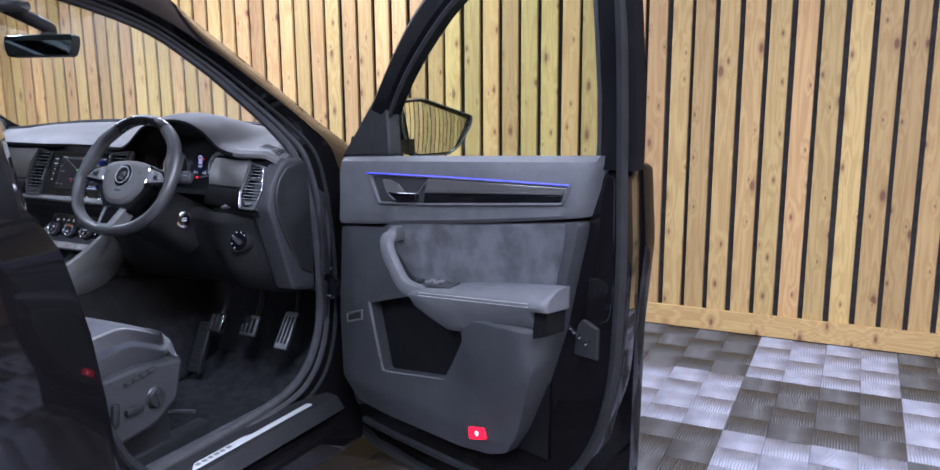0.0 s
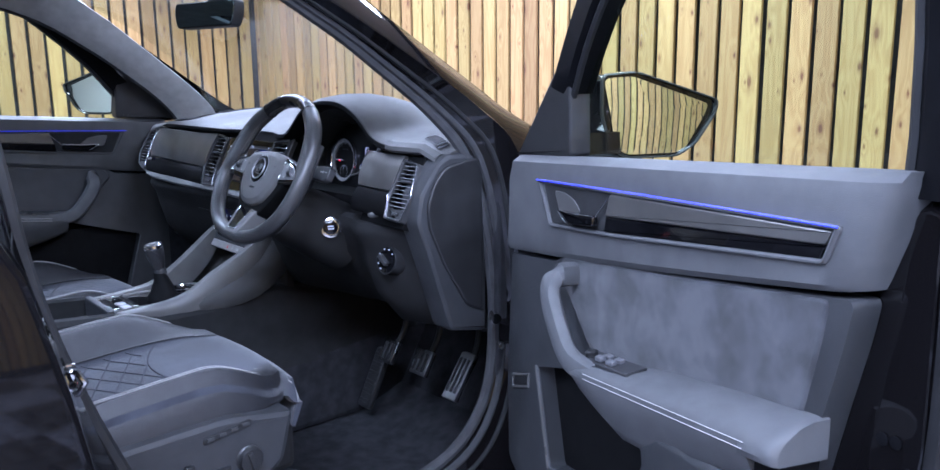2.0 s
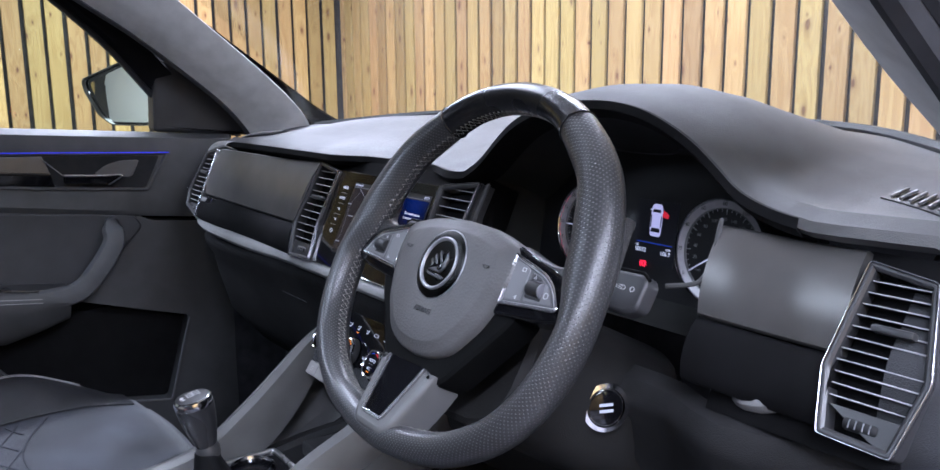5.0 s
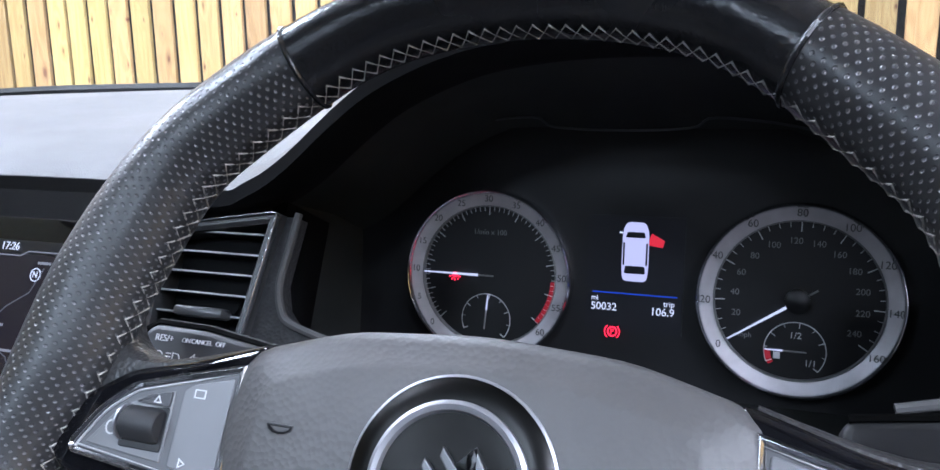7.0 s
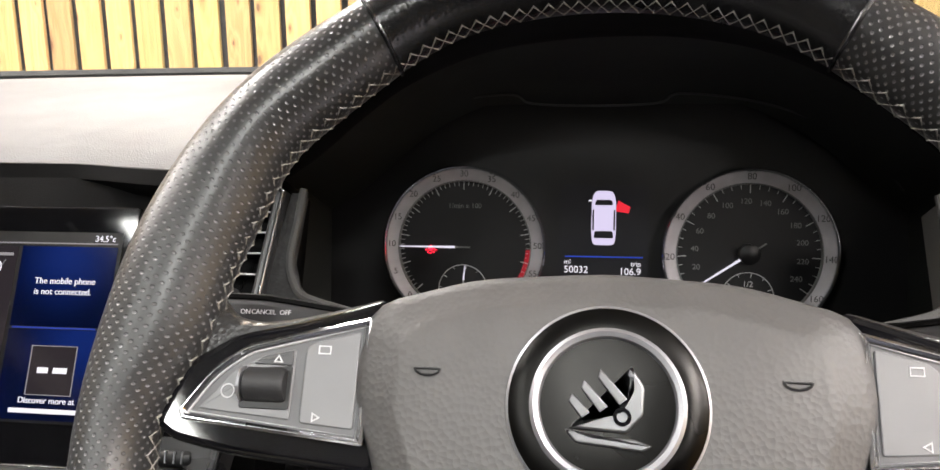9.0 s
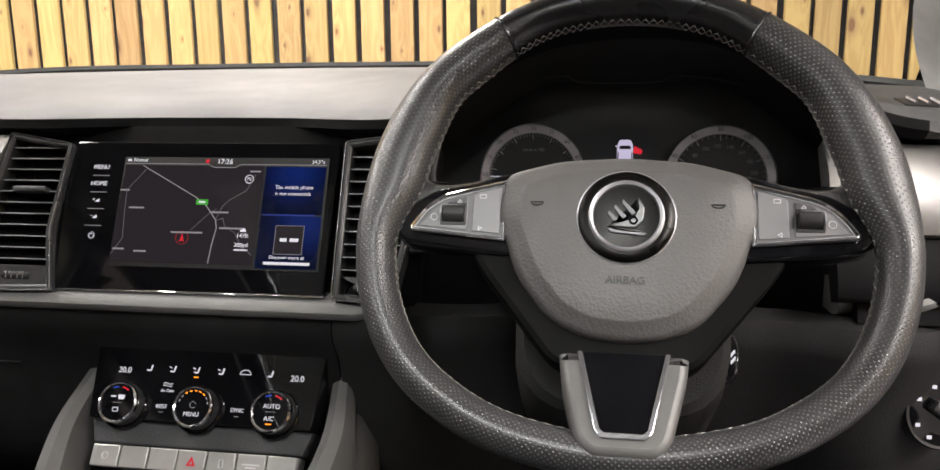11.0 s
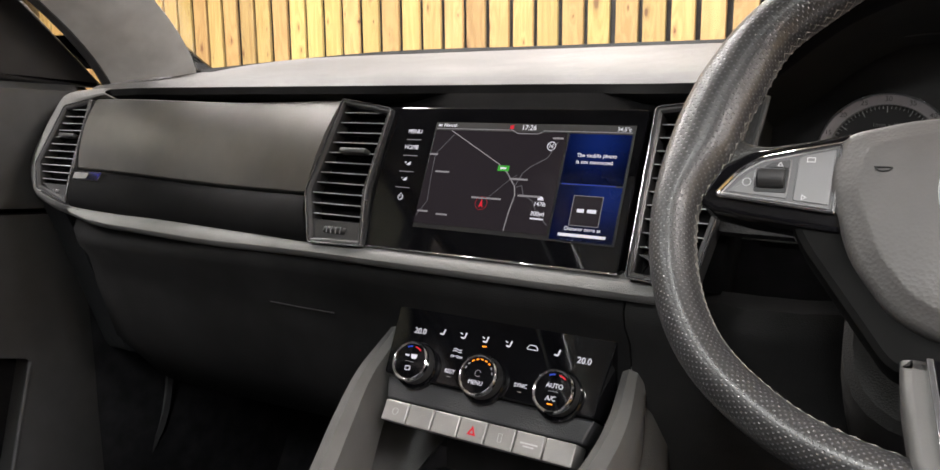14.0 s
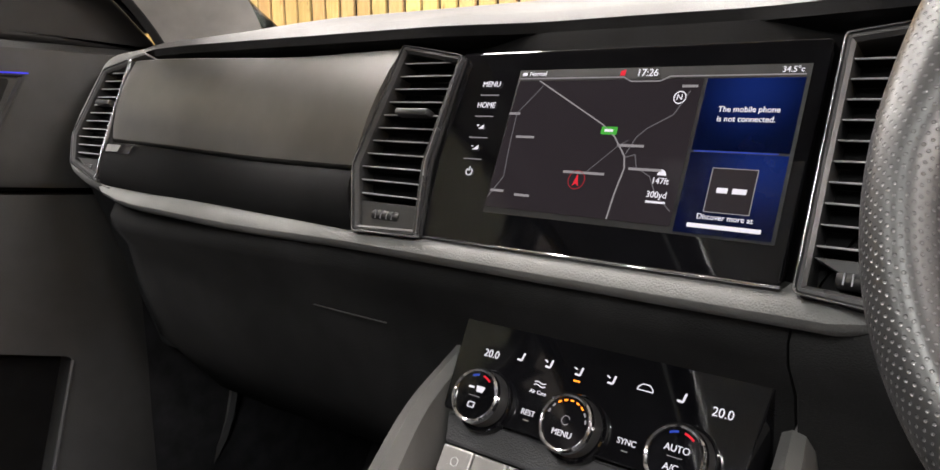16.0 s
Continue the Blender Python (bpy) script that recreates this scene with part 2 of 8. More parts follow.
# near-black that also holds the shade of recesses, gaps and undersides
BLACK_AND_SHADE = material("deep_black_plastic", (0.005, 0.005, 0.0055), 0.75, spec=0.12, bump=0.15, bump_scale=1200, vary=0.2)
BRIGHT = material("bright_chrome_edge", (0.42, 0.42, 0.44), 0.20, metal=0.9, vary=0.05)


def pine(name, along=(1.0, 1.0, 0.055)):
    """Sawn pine: long grain along z, knots, each board its own tone."""
    m = bpy.data.materials.new(name)
    m.use_nodes = True
    nt = m.node_tree
    N, L = nt.nodes, nt.links
    b = N["Principled BSDF"]
    tc, oi = N.new("ShaderNodeTexCoord"), N.new("ShaderNodeObjectInfo")
    off = N.new("ShaderNodeVectorMath")
    off.operation = "SCALE"
    off.inputs[0].default_value = (37.0, 19.0, 53.0)
    L.new(oi.outputs["Random"], off.inputs["Scale"])
    add = N.new("ShaderNodeVectorMath")
    L.new(tc.outputs["Object"], add.inputs[0])
    L.new(off.outputs[0], add.inputs[1])
    mp = N.new("ShaderNodeMapping")
    mp.inputs["Scale"].default_value = along
    L.new(add.outputs[0], mp.inputs[0])
    big = N.new("ShaderNodeTexNoise")
    big.inputs["Scale"].default_value, big.inputs["Detail"].default_value, big.inputs["Distortion"].default_value = 20, 4, 0.6
    L.new(mp.outputs[0], big.inputs["Vector"])
    wave = N.new("ShaderNodeMath")
    wave.operation = "MULTIPLY"
    wave.inputs[1].default_value = 34
    L.new(big.outputs["Fac"], wave.inputs[0])
    sn = N.new("ShaderNodeMath")
    sn.operation = "SINE"
    ramp = N.new("ShaderNodeValToRGB")
    ramp.color_ramp.elements[0].color, ramp.color_ramp.elements[1].color = (0.465, 0.300, 0.108, 1), (0.56, 0.388, 0.150, 1)
    nm = N.new("ShaderNodeMapRange")
    nm.inputs["From Min"].default_value = -1.0
    L.new(sn.outputs[0], nm.inputs["Value"])
    L.new(nm.outputs[0], ramp.inputs[0])
    # knots, with rings of grain round them
    sep = N.new("ShaderNodeSeparateXYZ")
    L.new(add.outputs[0], sep.inputs[0])
    com = N.new("ShaderNodeCombineXYZ")
    L.new(sep.outputs["X"], com.inputs["X"])
    sz = N.new("ShaderNodeMath")
    sz.operation, sz.inputs[1].default_value = "MULTIPLY", 0.45
    L.new(sep.outputs["Z"], sz.inputs[0])
    L.new(sz.outputs[0], com.inputs["Y"])
    vo = N.new("ShaderNodeTexVoronoi")
    vo.voronoi_dimensions = "2D"
    vo.inputs["Scale"].default_value = 8.5
    L.new(com.outputs[0], vo.inputs["Vector"])
    size = N.new("ShaderNodeMapRange")
    size.inputs["To Min"].default_value, size.inputs["To Max"].default_value = 0.55, 2.6
    cs = N.new("ShaderNodeSeparateColor")
    L.new(vo.outputs["Color"], cs.inputs[0])
    L.new(cs.outputs[0], size.inputs["Value"])
    dist = N.new("ShaderNodeMath")
    dist.operation = "MULTIPLY"
    L.new(vo.outputs["Distance"], dist.inputs[0])
    L.new(size.outputs[0], dist.inputs[1])
    kr = N.new("ShaderNodeValToRGB")
    kr.color_ramp.elements[0].position, kr.color_ramp.elements[0].color = 0.045, (1, 1, 1, 1)
    kr.color_ramp.elements[1].position, kr.color_ramp.elements[1].color = 0.17, (0, 0, 0, 1)
    mid = kr.color_ramp.elements.new(0.075)
    mid.color = (0.42, 0.42, 0.42, 1)
    L.new(dist.outputs[0], kr.inputs[0])
    ring = N.new("ShaderNodeMapRange")
    ring.inputs["From Max"].default_value = 0.5
    ring.inputs["To Min"].default_value, ring.inputs["To Max"].default_value = 9.0, 0.0
    L.new(dist.outputs[0], ring.inputs["Value"])
    ph = N.new("ShaderNodeMath")
    L.new(wave.outputs[0], ph.inputs[0])
    L.new(ring.outputs[0], ph.inputs[1])
    L.new(ph.outputs[0], sn.inputs[0])
    mk = N.new("ShaderNodeMix")
    mk.data_type = "RGBA"
    L.new(kr.outputs[0], mk.inputs[0])
    L.new(ramp.outputs[0], mk.inputs[6])
    mk.inputs[7].default_value = (0.21, 0.10, 0.042, 1)
    # board tone
    hsv = N.new("ShaderNodeHueSaturation")
    tone = N.new("ShaderNodeMapRange")
    tone.inputs["To Min"].default_value, tone.inputs["To Max"].default_value = 0.72, 1.17
    L.new(oi.outputs["Random"], tone.inputs["Value"])
    L.new(tone.outputs[0], hsv.inputs["Value"])
    fr = N.new("ShaderNodeMath")
    fr.operation = "MULTIPLY"
    fr.inputs[1].default_value = 7.31
    L.new(oi.outputs["Random"], fr.inputs[0])
    fr2 = N.new("ShaderNodeMath")
    fr2.operation = "FRACT"
    L.new(fr.outputs[0], fr2.inputs[0])
    hue = N.new("ShaderNodeMapRange")
    hue.inputs["To Min"].default_value, hue.inputs["To Max"].default_value = 0.486, 0.511
    L.new(fr2.outputs[0], hue.inputs["Value"])
    L.new(hue.outputs[0], hsv.inputs["Hue"])
    L.new(mk.outputs[2], hsv.inputs["Color"])
    L.new(hsv.outputs[0], b.inputs["Base Color"])
    b.inputs["Roughness"].default_value = 0.62
    bp = N.new("ShaderNodeBump")
    bp.inputs["Strength"].default_value, bp.inputs["Distance"].default_value = 0.25, 0.002
    L.new(big.outputs["Fac"], bp.inputs["Height"])
    L.new(bp.outputs[0], b.inputs["Normal"])
    return m


PINE = pine("pine_board")
PINE_RAIL = pine("pine_rail", (0.055, 1.0, 1.0))
PINE_RAIL_SIDE = pine("pine_side_rail", (1.0, 0.055, 1.0))

# ---- mesh helpers ----
def smooth(bm, angle=38):
    bmesh.ops.recalc_face_normals(bm, faces=bm.faces)
    lim = radians(angle)
    for f in bm.faces:
        near = [g for e in f.edges for g in e.link_faces if g is not f]
        big = len(f.verts) <= 4 and len(near) >= 4 and f.calc_area() > 3 * sum(g.calc_area() for g in near) / len(near) and min(f.normal.angle(g.normal, 0) for g in near) > 0.14
        f.smooth = len(f.verts) <= 4 and not big
    for e in bm.edges:
        e.smooth = len(e.link_faces) == 2 and e.calc_face_angle(0) < lim
    return bm


def part(name, bm, mat, parent=None, label="", angle=38):
    """Links a bmesh, built in world metres, as one mesh object under a thing or a part."""
    smooth(bm, angle)
    me = bpy.data.meshes.new(name)
    bm.to_mesh(me)
    bm.free()
    me.materials.append(mat)
    ob = new(name, me)
    if parent:
        ob.parent = parent
        ob.matrix_parent_inverse = WORLD_OF[parent.name].inverted()
    WORLD_OF[ob.name] = Matrix()
    if label:
        ob["label"] = label
    return ob


WORLD_OF = {}


def thing(name, at, label, category, group="", kind=""):
    e = new(name)
    e.location = at
    e.empty_display_size = 0.05
    WORLD_OF[e.name] = Matrix.Translation(at)
    return tagged(e, label, category, group, kind)


def box(c, s, r=0.0, seg=2, m=None, bm=None):
    """A box with centre c and sizes s, its edges rounded by r."""
    b = bmesh.new()
    bmesh.ops.create_cube(b, size=1.0, matrix=Matrix.LocRotScale(c, None, s))
    if r > 0:
        bmesh.ops.bevel(b, geom=b.edges[:], offset=r, segments=seg, profile=0.5, affect="EDGES", clamp_overlap=True)
    return joined(b, m, bm)


def joined(b, m=None, bm=None):
    if m is not None:
        b.transform(m)
        if m.to_3x3().determinant() < 0:
            bmesh.ops.reverse_faces(b, faces=b.faces)
    if bm is None:
        return b
    me = bpy.data.meshes.new("tmp")
    b.to_mesh(me)
    b.free()
    bm.from_mesh(me)
    bpy.data.meshes.remove(me)
    return bm


def round_poly(poly, r, n=4):
    """A 2D outline with its corners rounded; r is one radius or one per corner."""
    out, k = [], len(poly)
    for i in range(k):
        p, a, b = Vector(poly[i]), Vector(poly[i - 1]), Vector(poly[(i + 1) % k])
        ri = r[i] if isinstance(r, (list, tuple)) else r
        d1, d2 = (a - p), (b - p)
        ri = min(ri, d1.length * 0.45, d2.length * 0.45)
        if ri < 1e-5:
            out.append(p)
            continue
        s, e = p + d1.normalized() * ri, p + d2.normalized() * ri
        for j in range(n + 1):
            t = j / n
            out.append(s * (1 - t) ** 2 + p * 2 * t * (1 - t) + e * t * t)
    return [tuple(v) for v in out]


def prism(poly, z0, z1, bevel=0.0, m=None, bm=None, seg=2):
    """A flat outline (x, y) made thick from z0 to z1; the z1 rim is rounded by bevel."""
    b = bmesh.new()
    n = len(poly)
    lo = [b.verts.new((x, y, z0)) for x, y in poly]
    rings = [lo]
    if bevel > 0:
        cx, cy = sum(p[0] for p in poly) / n, sum(p[1] for p in poly) / n
        for j in range(seg + 1):
            a = math.pi / 2 * j / seg
            ins = inset(poly, bevel * (1 - math.cos(a)))
            zz = z1 - math.copysign(bevel, z1 - z0) * (1 - math.sin(a))
            rings.append([b.verts.new((x, y, zz)) for x, y in ins])
    else:
        rings.append([b.verts.new((x, y, z1)) for x, y in poly])
    for r0, r1 in zip(rings, rings[1:]):
        for i in range(n):
            b.faces.new((r0[i], r0[(i + 1) % n], r1[(i + 1) % n], r1[i]))
    b.faces.new(rings[-1])
    b.faces.new(rings[0][::-1])
    return joined(b, m, bm)


def inset(poly, d):
    """The outline moved inwards by d."""
    if d == 0:
        return list(poly)
    n = len(poly)
    area = sum(poly[i][0] * poly[(i + 1) % n][1] - poly[(i + 1) % n][0] * poly[i][1] for i in range(n))
    sgn = 1 if area > 0 else -1
    out = []
    for i in range(n):
        p, a, b = Vector(poly[i]), Vector(poly[i - 1]), Vector(poly[(i + 1) % n])
        e1, e2 = (p - a), (b - p)
        if e1.length < 1e-9 or e2.length < 1e-9:
            out.append(tuple(p))
            continue
        e1.normalize(), e2.normalize()
        n1, n2 = Vector((-e1.y, e1.x)) * sgn, Vector((-e2.y, e2.x)) * sgn
        k = n1 + n2
        k = k / max(0.35, 1 + n1.dot(n2))
        out.append(tuple(p + k * d))
    return out


def frame_ring(poly, width, z0, z1, bevel=0.0, m=None, bm=None):
    """A flat frame: the outline with a hole inset by width, from z0 to z1."""
    b = bmesh.new()
    n = len(poly)
    a, c = poly, inset(poly, width)
    a1, c1 = inset(poly, bevel), inset(poly, width - bevel)
    h = z1 - math.copysign(bevel, z1 - z0)
    loops = [[(*p, z0) for p in a], [(*p, h) for p in a], [(*p, z1) for p in a1], [(*p, z1) for p in c1], [(*p, h) for p in c], [(*p, z0) for p in c]]
    vs = [[b.verts.new(p) for p in l] for l in loops]
    for k in range(len(vs)):
        r0, r1 = vs[k], vs[(k + 1) % len(vs)]
        for i in range(n):
            b.faces.new((r0[i], r0[(i + 1) % n], r1[(i + 1) % n], r1[i]))
    return joined(b, m, bm)


def loft(rings, closed=True, caps=True, loop=False, m=None, bm=None):
    """A skin over rings of points of equal count."""
    b = bmesh.new()
    vs = [[b.verts.new(p) for p in r] for r in rings]
    n = len(rings[0])
    pairs = list(zip(vs, vs[1:])) + ([(vs[-1], vs[0])] if loop else [])
    for r0, r1 in pairs:
        for i in range(n if closed else n - 1):
            b.faces.new((r0[i], r0[(i + 1) % n], r1[(i + 1) % n], r1[i]))
    if caps and closed and not loop:
        b.faces.new(vs[0][::-1])
        b.faces.new(vs[-1])
    bmesh.ops.remove_doubles(b, verts=b.verts, dist=1e-6)
    return joined(b, m, bm)


def shell(rings, thick, m=None, bm=None):
    """An open sheet over rows of points, given thickness along its normals."""
    b = loft(rings, closed=False)
    bmesh.ops.recalc_face_normals(b, faces=b.faces)
    bmesh.ops.solidify(b, geom=b.faces[:], thickness=thick)
    return joined(b, m, bm)


def curve_points(pts, n=8, loop=False):
    """A smooth line through pts (Catmull-Rom)."""
    p = [Vector(q) for q in pts]
    out, k = [], len(p)
    for i in range(k if loop else k - 1):
        if loop:
            a, b, c, d = p[i - 1], p[i], p[(i + 1) % k], p[(i + 2) % k]
        else:
            a, b, c, d = p[max(i - 1, 0)], p[i], p[i + 1], p[min(i + 2, k - 1)]
        for j in range(n):
            t = j / n
            out.append(0.5 * (2 * b + (c - a) * t + (2 * a - 5 * b + 4 * c - d) * t * t + (3 * b - a - 3 * c + d) * t ** 3))
    if not loop:
        out.append(p[-1])
    return out


def tube(pts, r, n=8, loop=False, m=None, bm=None, flat=1.0):
    """A round bar along pts; r is one radius or one per point."""
    p = [Vector(q) for q in pts]
    k = len(p)
    rings, up = [], None
    for i in range(k):
        t = (p[(i + 1) % k] - p[i - 1]) if loop else (p[min(i + 1, k - 1)] - p[max(i - 1, 0)])
        t.normalize()
        if up is None:
            up = Vector((0, 0, 1)) if abs(t.z) < 0.9 else Vector((0, 1, 0))
        s = t.cross(up).normalized()
        up = s.cross(t).normalized()
        ri = r[i] if isinstance(r, (list, tuple)) else r
        rings.append([p[i] + s * (ri * math.cos(a)) + up * (ri * flat * math.sin(a)) for a in [2 * math.pi * j / n for j in range(n)]])
    return loft(rings, True, True, loop, m, bm)


def lathe(prof, n=32, m=None, bm=None, caps=True):
    """A turned form round z from (radius, z) pairs."""
    rings = [[(r * math.cos(2 * math.pi * j / n), r * math.sin(2 * math.pi * j / n), z) for j in range(n)] for r, z in prof]
    return loft(rings, True, caps, False, m, bm)


def strip_text(body, size, m, mat, parent, name="lettering", align="CENTER", depth=0.0002, label=""):
    """Raised lettering, in the built-in font."""
    cu = bpy.data.curves.new("lettering", "FONT")
    cu.body, cu.size, cu.align_x, cu.align_y, cu.extrude = body, size, align, "CENTER", depth
    tmp = bpy.data.objects.new("tmp_text", cu)
    scene.collection.objects.link(tmp)
    me = bpy.data.meshes.new_from_object(tmp.evaluated_get(bpy.context.evaluated_depsgraph_get()))
    bpy.data.objects.remove(tmp)
    bpy.data.curves.remove(cu)
    b = bmesh.new()
    b.from_mesh(me)
    bpy.data.meshes.remove(me)
    b.transform(m)
    return part(name, b, mat, parent, label)


def basis(o, x, y, z):
    """A pose from an origin and three axes."""
    x, y, z = Vector(x), Vector(y), Vector(z)
    return Matrix(((x.x, y.x, z.x, o[0]), (x.y, y.y, z.y, o[1]), (x.z, y.z, z.z, o[2]), (0, 0, 0, 1)))


def lerp(a, b, t):
    return a + (b - a) * t


def step(a, b, x):
    t = max(0.0, min(1.0, (x - a) / (b - a)))
    return t * t * (3 - 2 * t)


def prism_hole(outer, hole, z0, z1, m=None, bm=None):
    """A flat plate from z0 to z1 with an opening through it."""
    b = bmesh.new()
    loops = {}
    for z in (z0, z1):
        edges = []
        for key, poly in (("o", outer), ("h", hole)):
            vs = [b.verts.new((x, y, z)) for x, y in poly]
            loops[key, z] = vs
            edges += [b.edges.new((vs[i], vs[(i + 1) % len(vs)])) for i in range(len(vs))]
        bmesh.ops.triangle_fill(b, use_beauty=True, use_dissolve=False, edges=edges)
    for key in ("o", "h"):
        lo, hi = loops[key, z0], loops[key, z1]
        for i in range(len(lo)):
            k = (i + 1) % len(lo)
            b.faces.new((lo[i], lo[k], hi[k], hi[i]))
    return joined(b, m, bm)

# ---- the workshop ----
TILT = radians(2.0)
WALL_M = pose(0, 0, 0, 0, 0, 2.0)          # the room stands two degrees off the car
FRONT, LEFT, PITCH = 2.85, -5.15, 0.1255
BACK, RIGHT = -6.5, 5.2


def room_box(c, s, r=0.0):
    return box(c, s, r, m=WALL_M)


wall_front = tagged(part("wall_front", room_box((0, FRONT + 0.15, 1.5), (10.6, 0.2, 3.2)), BACKING), "garage wall with black backing behind pine boards", "wall", kind="structure")
wall_left = tagged(part("wall_left", room_box((LEFT - 0.15, -1.8, 1.5), (0.2, 9.7, 3.2)), BACKING), "garage wall with black backing behind pine boards", "wall", kind="structure")
wall_back = tagged(part("wall_back", room_box((0, BACK - 0.1, 1.5), (10.6, 0.2, 3.2)), WHITE), "plain white painted garage wall", "wall", kind="structure")
wall_right = tagged(part("wall_right", room_box((RIGHT + 0.15, -1.8, 1.5), (0.2, 9.7, 3.2)), BACKING), "garage wall with black backing behind pine boards", "wall", kind="structure")
ceiling = tagged(part("ceiling", room_box((0, -1.8, CEIL + 0.06), (10.6, 9.7, 0.1)), WHITE), "plain white garage ceiling", "ceiling", kind="structure")
floor = tagged(part("floor", room_box((0, -1.8, FLOOR - 0.06), (10.6, 9.7, 0.1)), BACKING), "garage floor under interlocking ventilated plastic tiles", "floor", kind="structure")
lamp_mat = material("lamp_diffuser", (0.9, 0.9, 0.9), 0.4, emit=(1.0, 0.97, 0.92), strength=6.0)
for lx, ly, _ in LAMPS:
    lamp = thing("ceiling_light", (lx, ly, CEIL - 0.07), "white surface-mounted ceiling strip light, unseen, switched on", "ceiling light", "lights under the ceiling")
    part("housing", box((lx, ly, CEIL - 0.025), (0.34, 1.6, 0.06), 0.008), WHITE, lamp)
    part("diffuser", box((lx, ly, CEIL - 0.066), (0.30, 1.54, 0.02), 0.006), lamp_mat, lamp)

# ---- the car's body ----
APERTURE = [(0.60, -0.95, 1.565), (0.63, -0.62, 1.56), (0.66, -0.35, 1.497), (0.677, -0.19, 1.412), (0.687, -0.07, 1.328), (0.702, 0.04, 1.238),
            (0.722, 0.105, 1.15), (0.73, 0.15, 1.0), (0.735, 0.165, 0.80), (0.74, 0.135, 0.64), (0.75, 0.03, 0.545), (0.755, -0.15, 0.515), (0.755, -0.50, 0.505)]
JAMB = [(0.68, -0.95, 1.60), (0.70, -0.62, 1.585), (0.72, -0.38, 1.53), (0.735, -0.19, 1.44), (0.75, -0.03, 1.345), (0.765, 0.10, 1.26),
        (0.79, 0.185, 1.17), (0.80, 0.215, 1.0), (0.80, 0.225, 0.80), (0.80, 0.20, 0.60), (0.805, 0.10, 0.48), (0.81, -0.13, 0.455), (0.815, -0.50, 0.445)]
OUTER = [(0.60, -0.95, 1.665), (0.60, -0.60, 1.66), (0.612, -0.30, 1.617), (0.633, -0.128, 1.50), (0.663, 0.09, 1.352), (0.683, 0.24, 1.25),
         (0.72, 0.37, 1.165), (0.84, 0.42, 1.0), (0.86, 0.43, 0.80), (0.86, 0.40, 0.55), (0.87, 0.20, 0.42), (0.88, -0.10, 0.39), (0.885, -0.50, 0.38)]


def frame_curve(pts, mir, n=5):
    p = curve_points(pts, n)
    return [Vector((-v.x, v.y, v.z)) for v in p] if mir else p


car = thing("car_body", (0, -0.6, FLOOR), "glossy black large family car with its driver's door open", "car")
for mir in (False, True):
    a, j, o = frame_curve(APERTURE, mir), frame_curve(JAMB, mir), frame_curve(OUTER, mir)
    cut = 5 * 6 + 1
    if mir:
        o = [Vector((p.x * 1.075, p.y, p.z - 0.012)) for p in o]
    part("pillar_jamb", shell([a, [p.lerp(q, 0.5) for p, q in zip(a, j)], j], 0.004), PAINT, car)
    part("a_pillar", shell([j, [p.lerp(q, 0.5) + Vector((0.012 * (-1 if mir else 1), 0.006, 0.008)) for p, q in zip(j, o)], o], 0.004), PAINT, car)
    part("door_seal", tube([p + Vector((0.004 * (-1 if mir else 1), 0, 0)) for p in a], 0.012, 8), SEAL_GREY, car, "grey flocked door seal")
    part("door_seal", tube([p.lerp(q, 0.27) for p, q in zip(a, j)], 0.009, 8), SEAL_GREY, car)
    part("door_seal", tube([p.lerp(q, 0.55) for p, q in zip(a, j)], 0.007, 8), RUBBER, car)
    # inner trim of the pillar, from the seal to the windscreen
    sx = -1 if mir else 1
    back = [p + Vector((-0.004 * sx, -0.004, 0)) for p in a[:cut]]
    front = curve_points([(sx * 0.53, -0.95, 1.605), (sx * 0.545, -0.60, 1.595), (sx * 0.57, -0.30, 1.56), (sx * 0.585, -0.18, 1.504), (sx * 0.60, -0.04, 1.398), (sx * 0.62, 0.107, 1.281), (sx * 0.665, 0.19, 1.205), (sx * 0.70, 0.20, 1.15)], 13)[::3]
    k = min(len(front), len(back))
    mid = [p.lerp(q, 0.45) + Vector((-0.012 * sx, -0.012, 0.0)) for p, q in zip(back[:k], front[:k])]
    part("pillar_trim", shell([back[:k], mid, front[:k]], 0.004), PILLAR, car, "grey pillar trim")

# windscreen
base = curve_points([(-0.672, 0.205, 1.198), (-0.45, 0.36, 1.222), (-0.2, 0.44, 1.226), (0.0, 0.455, 1.227), (0.2, 0.44, 1.226), (0.45, 0.36, 1.222), (0.672, 0.205, 1.198)], 6)
head = curve_points([(-0.57, -0.30, 1.562), (-0.4, -0.315, 1.59), (-0.2, -0.325, 1.605), (0.0, -0.33, 1.61), (0.2, -0.325, 1.605), (0.4, -0.315, 1.59), (0.57, -0.30, 1.562)], 6)
mids = [[p.lerp(q, t) + Vector((0, 0.035, 0.045)) * (4 * t * (1 - t)) for p, q in zip(base, head)] for t in (0, 0.2, 0.4, 0.6, 0.8, 1)]
ws = part("windscreen", shell(mids, 0.005), GLASS, car, "clear laminated windscreen glass")
ws.visible_shadow = False
part("windscreen_seal", tube([p + Vector((0, 0.004, 0.002)) for p in base], 0.006, 6), RUBBER, car)
# roof and headliner, unseen; the glass opening is added to let lamp light in
def roof_sheet(z, rise, thick):
    """A roof skin with the opening of the glass roof in it."""
    def at(x, y):
        return (x, y, z + rise * (1 - (x / 0.6) ** 2))

    b = bmesh.new()
    for x0, x1, y0, y1 in ((-0.62, 0.62, -0.31, -0.55), (-0.62, 0.62, -1.45, -2.62), (-0.62, -0.40, -0.55, -1.45), (0.40, 0.62, -0.55, -1.45)):
        shell([[at(x, y) for x in np.linspace(x0, x1, 9)] for y in np.linspace(y0, y1, 4)], thick, bm=b)
    return b


